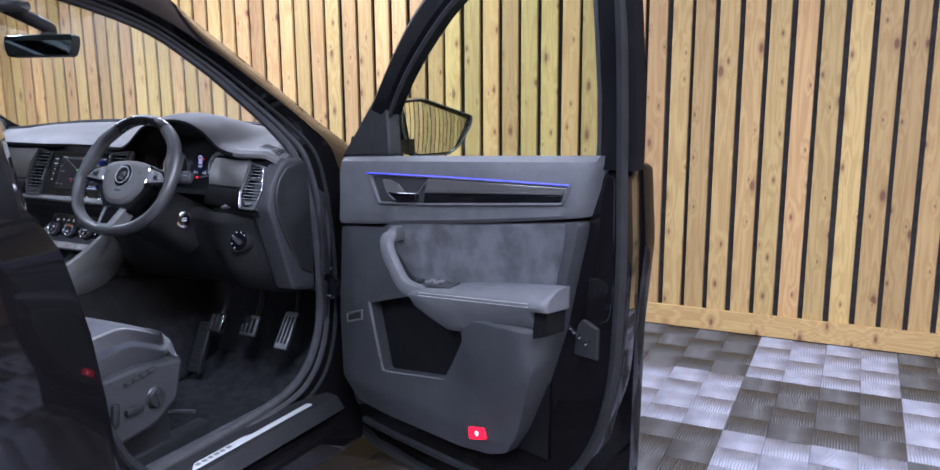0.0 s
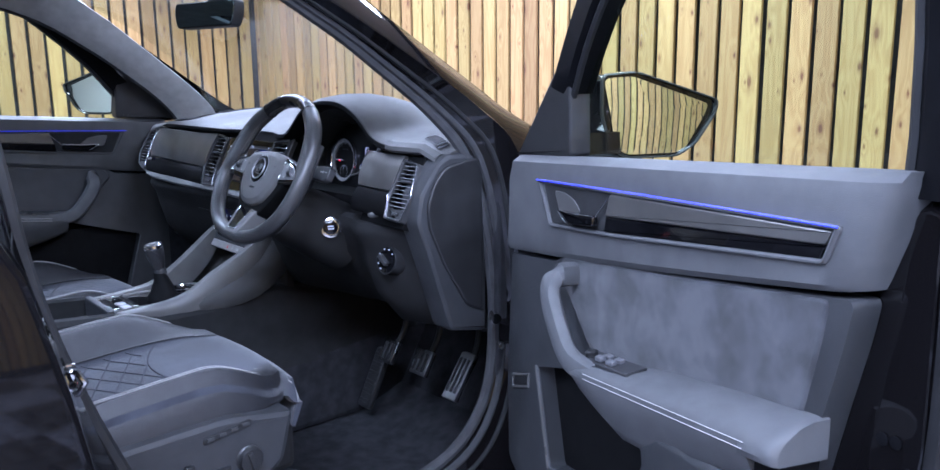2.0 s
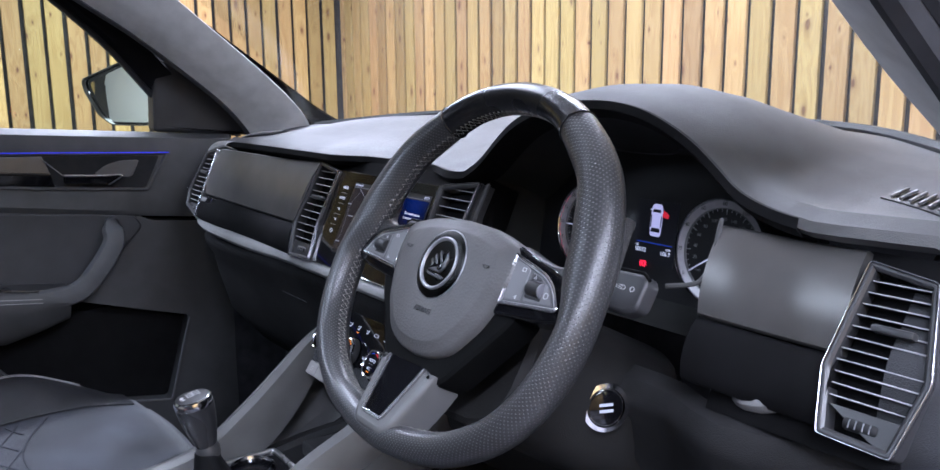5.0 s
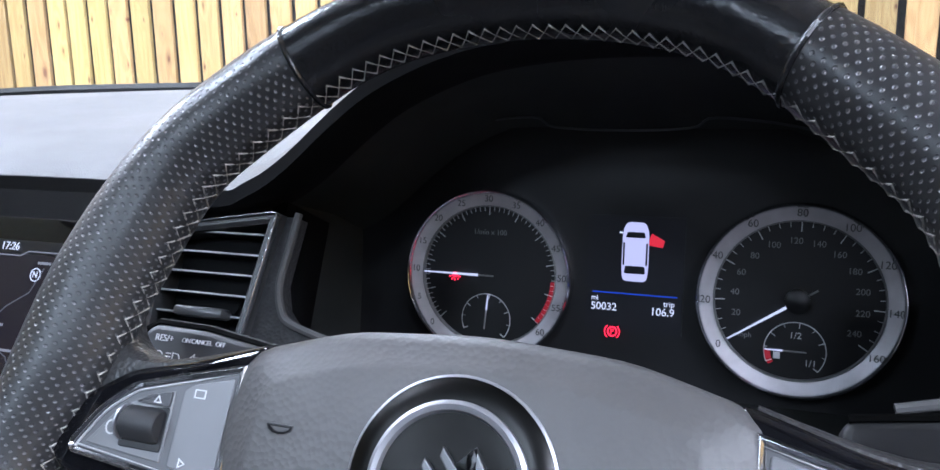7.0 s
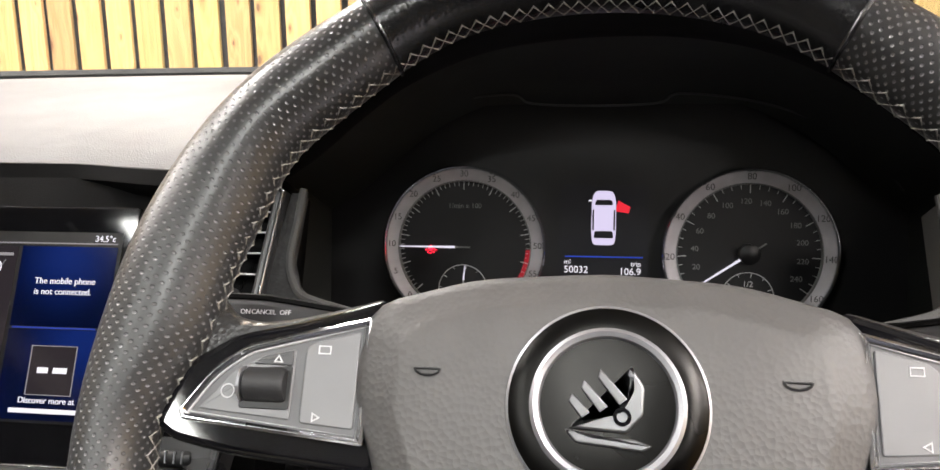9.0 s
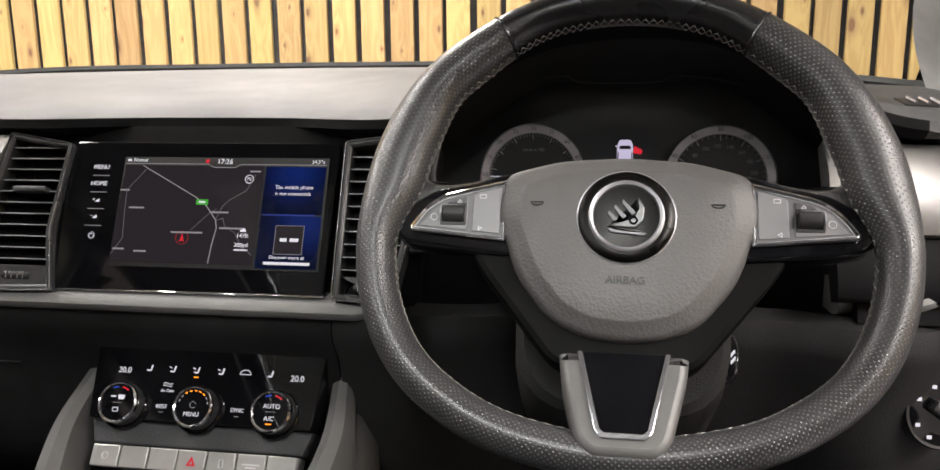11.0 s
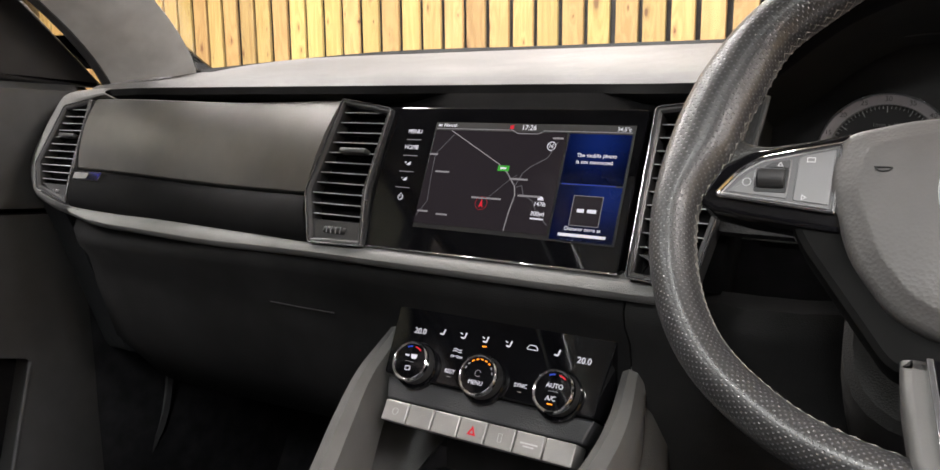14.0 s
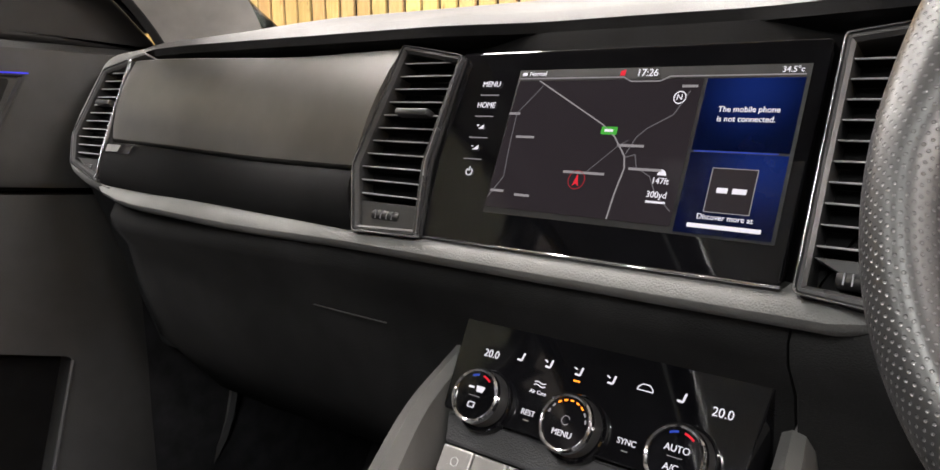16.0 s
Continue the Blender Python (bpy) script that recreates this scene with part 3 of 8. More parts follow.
part("headliner", roof_sheet(1.572, 0.03, 0.01), LINER, car, "grey cloth headliner")
part("roof", roof_sheet(1.655, 0.03, 0.004), PAINT, car)
rg_ = part("roof_glass", shell([[(x, y, 1.652 + 0.03 * (1 - (x / 0.6) ** 2)) for x in np.linspace(-0.41, 0.41, 9)] for y in (-0.54, -1.0, -1.46)], 0.005), ROOF_GLASS, car, "tinted glass roof, unseen, added to let lamp light into the cabin")
part("roof_header", shell([[p + Vector((0, 0, 0.004)) for p in head], [(p.x * 1.06, p.y - 0.01, 1.662 + 0.02 * (1 - (p.x / 0.6) ** 2)) for p in head]], 0.004), PAINT, car)
for sx in (1, -1):
    part("kick_panel", box((sx * 0.748, 0.40 if sx > 0 else 0.33, 0.72), (0.026, 0.48 if sx > 0 else 0.62, 0.80), 0.008), CARPET, car, "black carpeted footwell side")
# floor pan with carpet, bulkhead, sills, rear closing
pan = [[(x, y, z) for y, z in ((0.55, 0.85), (0.47, 0.62), (0.36, 0.44), (0.2, 0.38), (-0.3, 0.375), (-0.9, 0.38), (-1.6, 0.40), (-2.5, 0.45))] for x in (-0.76, -0.3, 0.0, 0.3, 0.76)]
part("carpet", shell(pan, 0.02), CARPET, car, "black footwell carpet")
part("bulkhead", box((0, 0.60, 0.80), (1.5, 0.05, 0.66), 0.01), CARPET, car)
part("tunnel_carpet", box((0, -0.2, 0.49), (0.252, 1.5, 0.22), 0.02), CARPET, car)
for sx in (1, -1):
    part("sill", box((sx * 0.84, -0.45, 0.40), (0.11, 1.2, 0.09), 0.02, 3), PAINT, car)
    part("sill_trim", shell([[(sx * 0.60, y, 0.40), (sx * 0.68, y, 0.47), (sx * 0.72, y, 0.508), (sx * 0.755, y, 0.515)] for y in (0.06, -0.15, -0.4, -0.62)], 0.006), SOFT_TOP, car, "grey plastic sill trim")
    part("sill_step", shell([[(sx * 0.757, y, 0.508), (sx * 0.80, y, 0.497), (sx * 0.835, y, 0.493), (sx * 0.86, y, 0.46)] for y in (0.10, -0.15, -0.4, -0.62)], 0.004), HARD, car, "black plastic sill step")
strip = round_poly([(-0.43, -0.012), (-0.40, 0.012), (-0.24, 0.012), (-0.22, 0.004), (0.0, 0.004), (0.005, -0.012)], 0.004)
scuff = part("scuff_plate", prism(strip, 0, 0.003, 0.001, basis((0.812, 0.0, 0.4985), (0, 1, 0), (-1, 0, 0), (0, 0, 1))), SCUFF, car, "silver door sill strip with raised model lettering")
for bx, bw in ((-0.405, 0.012), (-0.386, 0.014), (-0.366, 0.012), (-0.347, 0.014), (-0.327, 0.012), (-0.307, 0.014)):
    part("lettering_bar", prism(round_poly([(bx, -0.005), (bx + bw, -0.005), (bx + bw, 0.005), (bx, 0.005)], 0.001), 0.002, 0.0042, 0.0004, basis((0.812, 0.0, 0.4985), (0, 1, 0), (-1, 0, 0), (0, 0, 1))), GREY_MARK, scuff)


# bonnet, wings and front of the car
def bonnet_row(y):
    t = (y - 0.44) / 1.06
    zc = 1.168 - 0.16 * t - 0.07 * t ** 4
    zs = 1.085 - 0.13 * t - 0.05 * t ** 4
    w = 0.79 - 0.07 * t ** 3
    yb = y - 0.0 * t
    row = []
    for x in np.linspace(-1, 1, 17):
        crease = 0.012 * math.exp(-((abs(x) - 0.62) / 0.09) ** 2)
        row.append((x * w, yb - 0.10 * (abs(x) ** 2.2) * t, lerp(zc, zs, abs(x) ** 2.4) + crease))
    return row


part("bonnet", shell([bonnet_row(y) for y in np.linspace(0.475, 1.50, 12)], 0.004), PAINT, car, "glossy black bonnet")
part("scuttle", shell([[(p.x, p.y + 0.012, p.z - 0.03) for p in base], [(p.x * 1.08, p.y + 0.05, p.z - 0.085) for p in base]], 0.004), HARD, car, "black plastic scuttle under the windscreen")
for sx in (1, -1):
    rows = []
    for y in np.linspace(0.43, 1.50, 9):
        x0, yy, z0 = bonnet_row(y)[-1]
        t = (y - 0.44) / 1.06
        rows.append([(sx * (x0 + 0.004), yy, z0 - 0.004), (sx * (x0 + 0.045), yy, z0 - 0.05), (sx * (x0 + 0.065), yy, 0.86), (sx * (x0 + 0.062), yy, 0.72), (sx * (x0 + 0.05), yy, 0.66)])
    part("front_wing", shell(rows, 0.004), PAINT, car, "glossy black front wing")
    tyre = part("front_tyre", lathe([(0.22, -0.10), (0.335, -0.105), (0.355, -0.085), (0.36, 0.0), (0.355, 0.085), (0.335, 0.105), (0.22, 0.10)], 40, basis((sx * 0.77, 0.90, FLOOR + 0.36), (0, 1, 0), (0, 0, 1), (1, 0, 0))), RUBBER, car, "black front tyre")
front = [bonnet_row(1.50)]
x1, y1 = front[0][-1][0], front[0][-1][1]
part("front_bumper", shell([[(x, y + 0.002, z) for x, y, z in front[0]], [(x * 1.05, y + 0.05, 0.82) for x, y, z in front[0]], [(x * 1.08, y + 0.06, 0.55) for x, y, z in front[0]], [(x * 1.06, y + 0.0, 0.26) for x, y, z in front[0]]], 0.004), PAINT, car, "glossy black front bumper")

# ---- dashboard ----
def bump(x, c, flat, fall):
    d = abs(x - c)
    return 1 - step(flat, flat + fall, d)


HOOD = [(0.0, 1.178), (0.150, 1.178), (0.180, 1.184), (0.205, 1.198), (0.235, 1.222), (0.262, 1.240), (0.30, 1.255), (0.335, 1.261), (0.37, 1.263), (0.405, 1.262), (0.44, 1.256),
        (0.470, 1.245), (0.500, 1.229), (0.525, 1.210), (0.545, 1.194), (0.57, 1.184), (0.60, 1.178), (0.64, 1.176), (1.0, 1.172)]


def lip_y(x):
    # the middle over the screen is set back, the ends bow away
    return 0.0 + 0.03 * bump(x, -0.015, 0.065, 0.10) * (1 if x < 0.2 else 0) + 0.030 * step(0.58, 0.74, -x) + 0.03 * step(0.62, 0.74, x)


HOOD_LINE = [(v.x, v.y) for v in curve_points([(x, z, 0) for x, z in HOOD], 6)]


def lip_z(x):
    for (x0, z0), (x1, z1) in zip(HOOD_LINE, HOOD_LINE[1:]):
        if x0 <= x <= x1:
            return lerp(z0, z1, (x - x0) / (x1 - x0))
    return 1.178 - 0.006 * step(0.5, 0.74, -x)


def pad_section(x):
    yl, zl = lip_y(x), lip_z(x)
    h = zl - 1.178
    yb = 0.455 - 0.245 * (abs(x) / 0.672) ** 2.1
    e = step(0.46, 0.62, abs(x))
    zb = 1.226 - 0.012 * (abs(x) / 0.672) ** 2 - 0.013 * e
    zl -= 0.018 * step(0.685, 0.725, abs(x))
    pts = [(yl + 0.035, zl - 0.016), (yl + 0.006, zl - 0.014), (yl - 0.004, zl - 0.008), (yl - 0.002, zl), (yl + 0.012, zl + 0.008)]
    for t in (0.12, 0.25, 0.4, 0.6, 0.8, 1.0):
        y = lerp(yl + 0.012, yb, t)
        z = lerp(1.186 - 0.011 * e, zb, 1 - (1 - t) ** lerp(1.6, 1.0, e)) - 0.014 * step(0.685, 0.725, abs(x)) + h * (1 - step(0.05, 1.0, t)) + 0.004 * math.sin(math.pi * t)
        pts.append((y, z))
    pts.append((yb + 0.02, zb - 0.04))
    return [(x, y, z) for y, z in pts]


def pad_z(x, y):
    """Height of the pad's surface."""
    sec = pad_section(x)[3:-1]
    for (_, ya, za), (_, yb, zb) in zip(sec, sec[1:]):
        if ya <= y <= yb:
            return lerp(za, zb, (y - ya) / (yb - ya))
    return sec[0][2] if y < sec[0][1] else sec[-1][2]


dash = thing("dashboard", (0, 0.1, 0.5), "dark grey soft-touch dashboard with silver-rimmed upright air vents", "dashboard")
xs = sorted(set([round(v, 3) for v in np.linspace(-0.736, 0.725, 43)] + [round(v, 3) for v in np.linspace(0.15, 0.63, 65)]))
part("top_pad", shell([pad_section(x) for x in xs], 0.008), DASH_TOP, dash, "grey grained soft dashboard top")


# near-black sheet on the pad's lip: the shade under it put into colour
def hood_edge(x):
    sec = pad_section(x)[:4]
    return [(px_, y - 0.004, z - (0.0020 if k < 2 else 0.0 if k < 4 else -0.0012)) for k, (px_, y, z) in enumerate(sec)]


part("hood_edge", shell([hood_edge(x) for x in np.linspace(-0.70, 0.60, 150)], 0.001), BLACK_AND_SHADE, dash, "near-black sheet that holds the shade under the dashboard top's lip")


# the face leans: it comes towards the seats as it goes down
def face_y(z, back=0.0):
    return -0.46 * (1.16 - z) + back


LEAN = math.atan(0.46)
FACE = basis((0, face_y(1.16), 1.16), (1, 0, 0), (0, math.sin(LEAN), math.cos(LEAN)), (0, -math.cos(LEAN), math.sin(LEAN)))
UP = 1 / math.cos(LEAN)


def on_face(x, z, out=0.0):
    return FACE @ Vector((x, (z - 1.16) * UP, out))


def fp(*pts):
    """Face coordinates of (x, z) pairs."""
    return [(x, (z - 1.16) * UP) for x, z in pts]


TRIM = material("satin_trim", (0.185, 0.179, 0.170), 0.36, metal=0.65, vary=0.06, rough_vary=0.04)
# carriers behind the face, near-black for the shade in the gaps
part("fascia_carrier", prism(fp((-0.66, 1.03), (0.19, 1.03), (0.19, 1.176), (-0.66, 1.176)), -0.06, -0.014, 0, FACE), BLACK_AND_SHADE, dash)
part("fascia_carrier", prism(fp((0.55, 1.03), (0.70, 1.03), (0.70, 1.165), (0.55, 1.165)), -0.07, -0.022, 0, FACE), BLACK_AND_SHADE, dash)


def panel(x0a, x1a, f0, x0b, x1b, f1, out0, out1, mat, name, label):
    """A trim panel on the face from (x0a..x1a) at heights f0 to (x0b..x1b) at f1; out0 and out1: how far its ends stand proud."""
    rows = []
    for t in np.linspace(0, 1, 13):
        o = lerp(out0, out1, step(0.0, 0.75, t))
        lo, hi = Vector((lerp(x0a, x1a, t), lerp(*f0, t), o)), Vector((lerp(x0b, x1b, t), lerp(*f1, t), o))
        rows.append([FACE @ p for p in (lo + Vector((0, 0.001, -0.02)), lo + Vector((0, 0, -0.003)), lo + Vector((0, 0.002, 0)), lo.lerp(hi, 0.2) + Vector((0, 0, 0.0040)), lo.lerp(hi, 0.4) + Vector((0, 0, 0.0060)), lo.lerp(hi, 0.6) + Vector((0, 0, 0.0060)), lo.lerp(hi, 0.8) + Vector((0, 0, 0.0040)), hi - Vector((0, 0.002, 0)), hi + Vector((0, 0, -0.003)), hi + Vector((0, -0.001, -0.02)))])
    return part(name, loft(rows), mat, dash, label)


panel(-0.580, -0.2265, (-0.0970, -0.0985), -0.586, -0.209, (-0.006, 0.003), 0.026, 0.004, TRIM, "trim_panel", "dark grey textured trim panel")
# the lower strips' black also carries the shade below the fold
panel(-0.574, -0.206, (-0.1450, -0.1475), -0.580, -0.2265, (-0.0980, -0.0995), 0.026, 0.003, BLACK_AND_SHADE, "lower_strip", "black lower trim strip with the shade below the panel's fold in its colour")
panel(0.5285, 0.648, (-0.0745, -0.0745), 0.525, 0.645, (0.004, 0.004), -0.003, -0.012, TRIM, "trim_panel", "dark grey textured trim panel")
panel(0.531, 0.650, (-0.128, -0.128), 0.5285, 0.648, (-0.0755, -0.0755), -0.004, -0.013, BLACK_AND_SHADE, "lower_strip", "black lower trim strip with the shade below the panel's fold in its colour")
badge = part("side_badge", prism(round_poly([(-0.5760, -0.1130), (-0.5265, -0.1125), (-0.5205, -0.1012), (-0.5760, -0.1015)], 0.002), 0.02, 0.0318, 0.0008, FACE), CHROME, dash, "small silver badge plate")
part("badge_field", prism(round_poly([(-0.5735, -0.1110), (-0.549, -0.1105), (-0.545, -0.1032), (-0.5730, -0.1035)], 0.001), 0.03, 0.0323, 0, FACE), GREY_MARK, badge)


def air_vent(outer, out, slats, label):
    """An upright vent on the face: outer outline (x, f), with a satin surround, chrome edge, a near-black plate for the
    shaded throat, blades with pale glint strips, a tab and a thumbwheel.
    """
    M = FACE @ Matrix.Translation((0, 0, out))
    poly = round_poly(outer, 0.004)
    v = part("air_vent", frame_ring(poly, 0.0058, -0.012, 0.006, 0.002, M), SATIN_DARK, dash, label)
    part("chrome_edge", frame_ring(poly, 0.0010, 0.002, 0.0070, 0.0003, M), BRIGHT, v)
    inner = inset(poly, 0.0055)
    # shallow plate; the throat's shade is put into its near-black
    part("throat", prism(inner, -0.0135, -0.012, 0, M), BLACK_AND_SHADE, v)
    top, bot = max(p[1] for p in inner), min(p[1] for p in inner)

    def edge(f, side):
        xs_ = []
        for i in range(len(inner)):
            (xa, fa), (xb, fb) = inner[i], inner[(i + 1) % len(inner)]
            if (fa - f) * (fb - f) < 0:
                xs_.append(lerp(xa, xb, (f - fa) / (fb - fa)))
        return (min(xs_) if side < 0 else max(xs_)) if xs_ else None

    foot = bot + 0.020
    for j in range(slats):
        f = lerp(top - 0.009, foot + 0.006, j / (slats - 1))
        a, b = edge(f, -1), edge(f, 1)
        if a is None:
            continue
        # near-black blade; the light on its front edge is a pale strip
        part("blade", box(((a + b) / 2, f, -0.001), (b - a, 0.0013, 0.010), 0.0004, 1, m=M @ Matrix.Translation((0, 0, -0.004))), BLACK_AND_SHADE, v)
        part("blade_edge", box(((a + b) / 2, f, 0.0006), (b - a, 0.0011, 0.0010), 0.0003, 1, m=M), BLADE_GLINT, v, "pale strip for the glint on the blade's front edge")
    a, b = edge(foot, -1), edge(foot, 1)
    part("foot_panel", prism([(edge(bot + 0.001, -1), bot + 0.0005), (edge(bot + 0.001, 1), bot + 0.0005), (b, foot), (a, foot)], -0.01, 0.0015, 0.0005, M), SATIN_DARK, v)
    part("thumbwheel", tube([M @ Vector((lerp(a, b, t), bot + 0.0105, -0.0015)) for t in (0.27, 0.30, 0.70, 0.73)], [0.004, 0.0048, 0.0048, 0.004], 12), RUBBER, v, "small ribbed thumbwheel")
    for t in (0.36, 0.45, 0.55, 0.64):
        part("wheel_rib", box((lerp(a, b, t), bot + 0.0105, 0.003), (0.0007, 0.006, 0.0012), m=M), SATIN, v)
    fm = lerp(top, foot, 0.42)
    a, b = edge(fm, -1), edge(fm, 1)
    part("tab", box((lerp(a, b, 0.58), fm, 0.004), ((b - a) * 0.55, 0.0055, 0.010), 0.0018, 2, m=M), SATIN_DARK, v, "silver adjusting tab")
    return v


LEDGE = material("satin_ledge", (0.085, 0.085, 0.085), 0.65, spec=0.2, vary=0.06)
BLADE_GLINT = material("vent_blade", (0.42, 0.42, 0.43), 0.3, metal=0.2, vary=0.05)
SATIN_DARK = material("dark_satin_plastic", (0.07, 0.07, 0.072), 0.35, metal=0.4, vary=0.06)
air_vent([(-0.2075, 0.0040), (-0.1410, -0.0070), (-0.1485, -0.090), (-0.1375, -0.1460), (-0.2045, -0.1485), (-0.2255, -0.097)], 0.0, 11, "upright air vent with chrome edge")
air_vent([(0.1990, 0.0075), (0.1230, -0.0035), (0.1230, -0.088), (0.1235, -0.1450), (0.176, -0.149), (0.186, -0.094)], 0.0, 11, "upright air vent with chrome edge")
air_vent([(-0.588, -0.008), (-0.640, -0.018), (-0.662, -0.096), (-0.642, -0.128), (-0.575, -0.143), (-0.582, -0.100)], 0.026, 11, "upright air vent with chrome edge")
air_vent([(0.652, -0.004), (0.702, -0.012), (0.715, -0.080), (0.703, -0.134), (0.650, -0.132), (0.640, -0.085)], -0.012, 11, "upright air vent with chrome edge")

# end caps of the dashboard beside the doors
for sx in (1, -1):
    cap = round_poly([(0.135, 1.152), (0.092, 1.150), (0.038, 1.139), (0.009, 1.108), (-0.007, 1.067), (-0.004, 1.024), (0.034, 0.94), (0.091, 0.849), (0.135, 0.83)], 0.010)
    cm = basis((sx * 0.738, 0, 0), (0, 1, 0), (0, 0, 1), (sx, 0, 0))
    part("end_cap", prism([(y, z) for y, z in cap], -0.004, 0.005, 0.004, cm, seg=3), HARD, dash, "dark grey side cover of the dashboard")
    body = [(0.15, 1.160), (0.05, 1.165), (0.022, 1.15), (-0.022, 1.09), (-0.032, 1.035), (-0.01, 0.98), (0.05, 0.80), (0.15, 0.78)]
    part("end_block", prism(round_poly(body, 0.012), -0.055 if sx > 0 else -0.055, 0.0, 0.010, basis((sx * 0.7365, 0, 0), (0, 1, 0), (0, 0, 1), (sx, 0, 0))), SOFT, dash, "dark grey rounded end of the dashboard")
    # small demister grille on top of the pad
    gx = np.linspace(0.612, 0.712, 12)
    gy = [lerp(0.104, 0.060, k / 11) for k in range(12)]
    g = part("demister", shell([[(sx * x, y + d, pad_z(x, y + d) + 0.0012) for d in (-0.016, -0.006, 0.006, 0.016)] for x, y in zip(gx, gy)], 0.003), HARD, dash, "small black demister grille")
    for x, y in zip(gx[1:-1], gy[1:-1]):
        part("grille_bar", tube([(sx * x, y + d, pad_z(x, y + d) + 0.003) for d in (-0.013, 0.0, 0.013)], 0.0013, 6), SATIN, g)

# rounded ledge under the face, light on it put into pale grey, and the lower dashboard
def ledge(x0, x1, n=24):
    rows = []
    for x in np.linspace(x0, x1, n):
        z = 1.022 + 0.006 * step(0.30, 0.50, abs(x)) + 0.028 * step(0.50, 0.70, abs(x))
        y = -0.068 + (0.012 * step(0.40, 0.56, x) if x > 0 else -0.020 * step(0.20, 0.48, -x)) + 0.058 * step(0.55, 0.72, abs(x)) + 0.035 * step(0.14, 0.20, x) * (1 - step(0.545, 0.60, x))
        rows.append([(x, y + 0.05, z + 0.012), (x, y + 0.018, z + 0.0080), (x, y + 0.008, z + 0.0055), (x, y + 0.002, z + 0.0015), (x, y, z - 0.003), (x, y + 0.002, z - 0.007), (x, y + 0.008, z - 0.011), (x, y + 0.018, z - 0.014), (x, y + 0.05, z - 0.016)])
    return loft(rows)


part("trim_ledge", ledge(-0.640, 0.178), LIT_ROLL, dash, "soft rounded ledge under the dashboard face, light from above put into its pale grey")
part("trim_ledge", ledge(0.54, 0.70, 12), LIT_ROLL, dash, "soft rounded ledge, light from above put into its pale grey")


def lower_section(x):
    e = step(0.56, 0.74, abs(x))
    mid = bump(x, 0.364, 0.12, 0.10)
    y0 = -0.055 + 0.07 * e + 0.026 * bump(x, 0.40, 0.09, 0.08) - (0.016 * step(0.20, 0.48, -x) * (1 - e) if x < 0 else 0)
    return [(x, y0 + 0.02, 1.022), (x, y0 + 0.003, 1.016), (x, y0 - 0.004, 1.003), (x, y0 - 0.002, 0.990), (x, y0 + 0.012, 0.97), (x, y0 + 0.02, 0.93), (x, y0 + 0.04 + 0.03 * mid, 0.86), (x, y0 + 0.10 + 0.03 * mid, 0.79), (x, y0 + 0.22, 0.75), (x, 0.40, 0.80)]


part("glovebox_lid", shell([lower_section(x) for x in np.linspace(-0.73, 0.12, 26)], 0.006), FOOTWELL_SHADE, dash, "glovebox lid and lower dashboard, the footwell's shade put into their black")
part("lower_panel", shell([lower_section(x) for x in np.linspace(0.1215, 0.73, 20)], 0.006), LOWER_SKIN, dash, "lower dashboard, the shade below the face put into its dark grey")
# a glint along the lid, made as a thin bar
part("glovebox_edge", tube([(-0.284, -0.0445, 0.952), (-0.24, -0.0450, 0.952), (-0.194, -0.0445, 0.952)], 0.0006, 6), SATIN_DARK, dash, "thin satin line for the glint on the glovebox's edge")
for sx in (-1, 1):
    wedge = [(0.200, 0.006), (0.2060, 0.006), (0.2025, -0.030), (0.2065, -0.043), (0.214, -0.0505), (0.240, -0.0575), (0.240, -0.10), (0.186, -0.10), (0.187, -0.06)]
    if sx < 0:
        part("trim_wedge", prism(wedge[::-1], -0.012, -0.001, 0.0005, FACE), SHADED_TRIM, dash, "textured trim beside the instrument cluster, its shade put into a darker colour")
    edge_line = [(0.366 + sx * a, f, -0.0005) for a, f in ((0.1590, 0.008), (0.1610, -0.012), (0.1630, -0.030), (0.1595, -0.043), (0.1520, -0.0505), (0.126, -0.0575))]
    part("opening_edge", tube([FACE @ p for p in curve_points(edge_line, 5)], 0.0022, 8), LEDGE, dash, "satin silver edge of the instrument opening")
# soft lip that runs from the top pad round the passenger's end vent into the ledge
LIP = [((-0.600, 0.020), (-0.575, 0.000)), ((-0.650, 0.019), (-0.600, -0.004)), ((-0.698, 0.012), (-0.640, -0.013)), ((-0.714, -0.012), (-0.649, -0.036)), ((-0.724, -0.042), (-0.656, -0.066)), ((-0.730, -0.071), (-0.663, -0.090)),
       ((-0.723, -0.097), (-0.663, -0.101)), ((-0.706, -0.118), (-0.655, -0.116)), ((-0.682, -0.134), (-0.644, -0.130)), ((-0.645, -0.1450), (-0.612, -0.137)), ((-0.600, -0.1520), (-0.585, -0.1425)), ((-0.560, -0.1570), (-0.555, -0.1460))]
rows = []
for o_, i_ in zip(curve_points([(*a, 0) for a, b in LIP], 4), curve_points([(*b, 0) for a, b in LIP], 4)):
    rows.append([FACE @ (o_.lerp(i_, t) + Vector((0, 0, h))) for t, h in ((0.0, -0.09), (0.0, -0.012), (0.05, -0.002), (0.2, 0.008), (0.45, 0.0165), (0.7, 0.0225), (0.92, 0.0255), (1.0, 0.0245), (1.0, 0.0))])
part("vent_lip", shell(rows, 0.002), LIT_ROLL, dash, "soft lip round the end vent, light put into its pale grey")

# ---- steering wheel ----
RAKE = radians(29)
WC = Vector((0.364, -0.158, 1.12))
WHEEL = basis(WC, (1, 0, 0), (0, math.sin(RAKE), math.cos(RAKE)), (0, -math.cos(RAKE), math.sin(RAKE)))
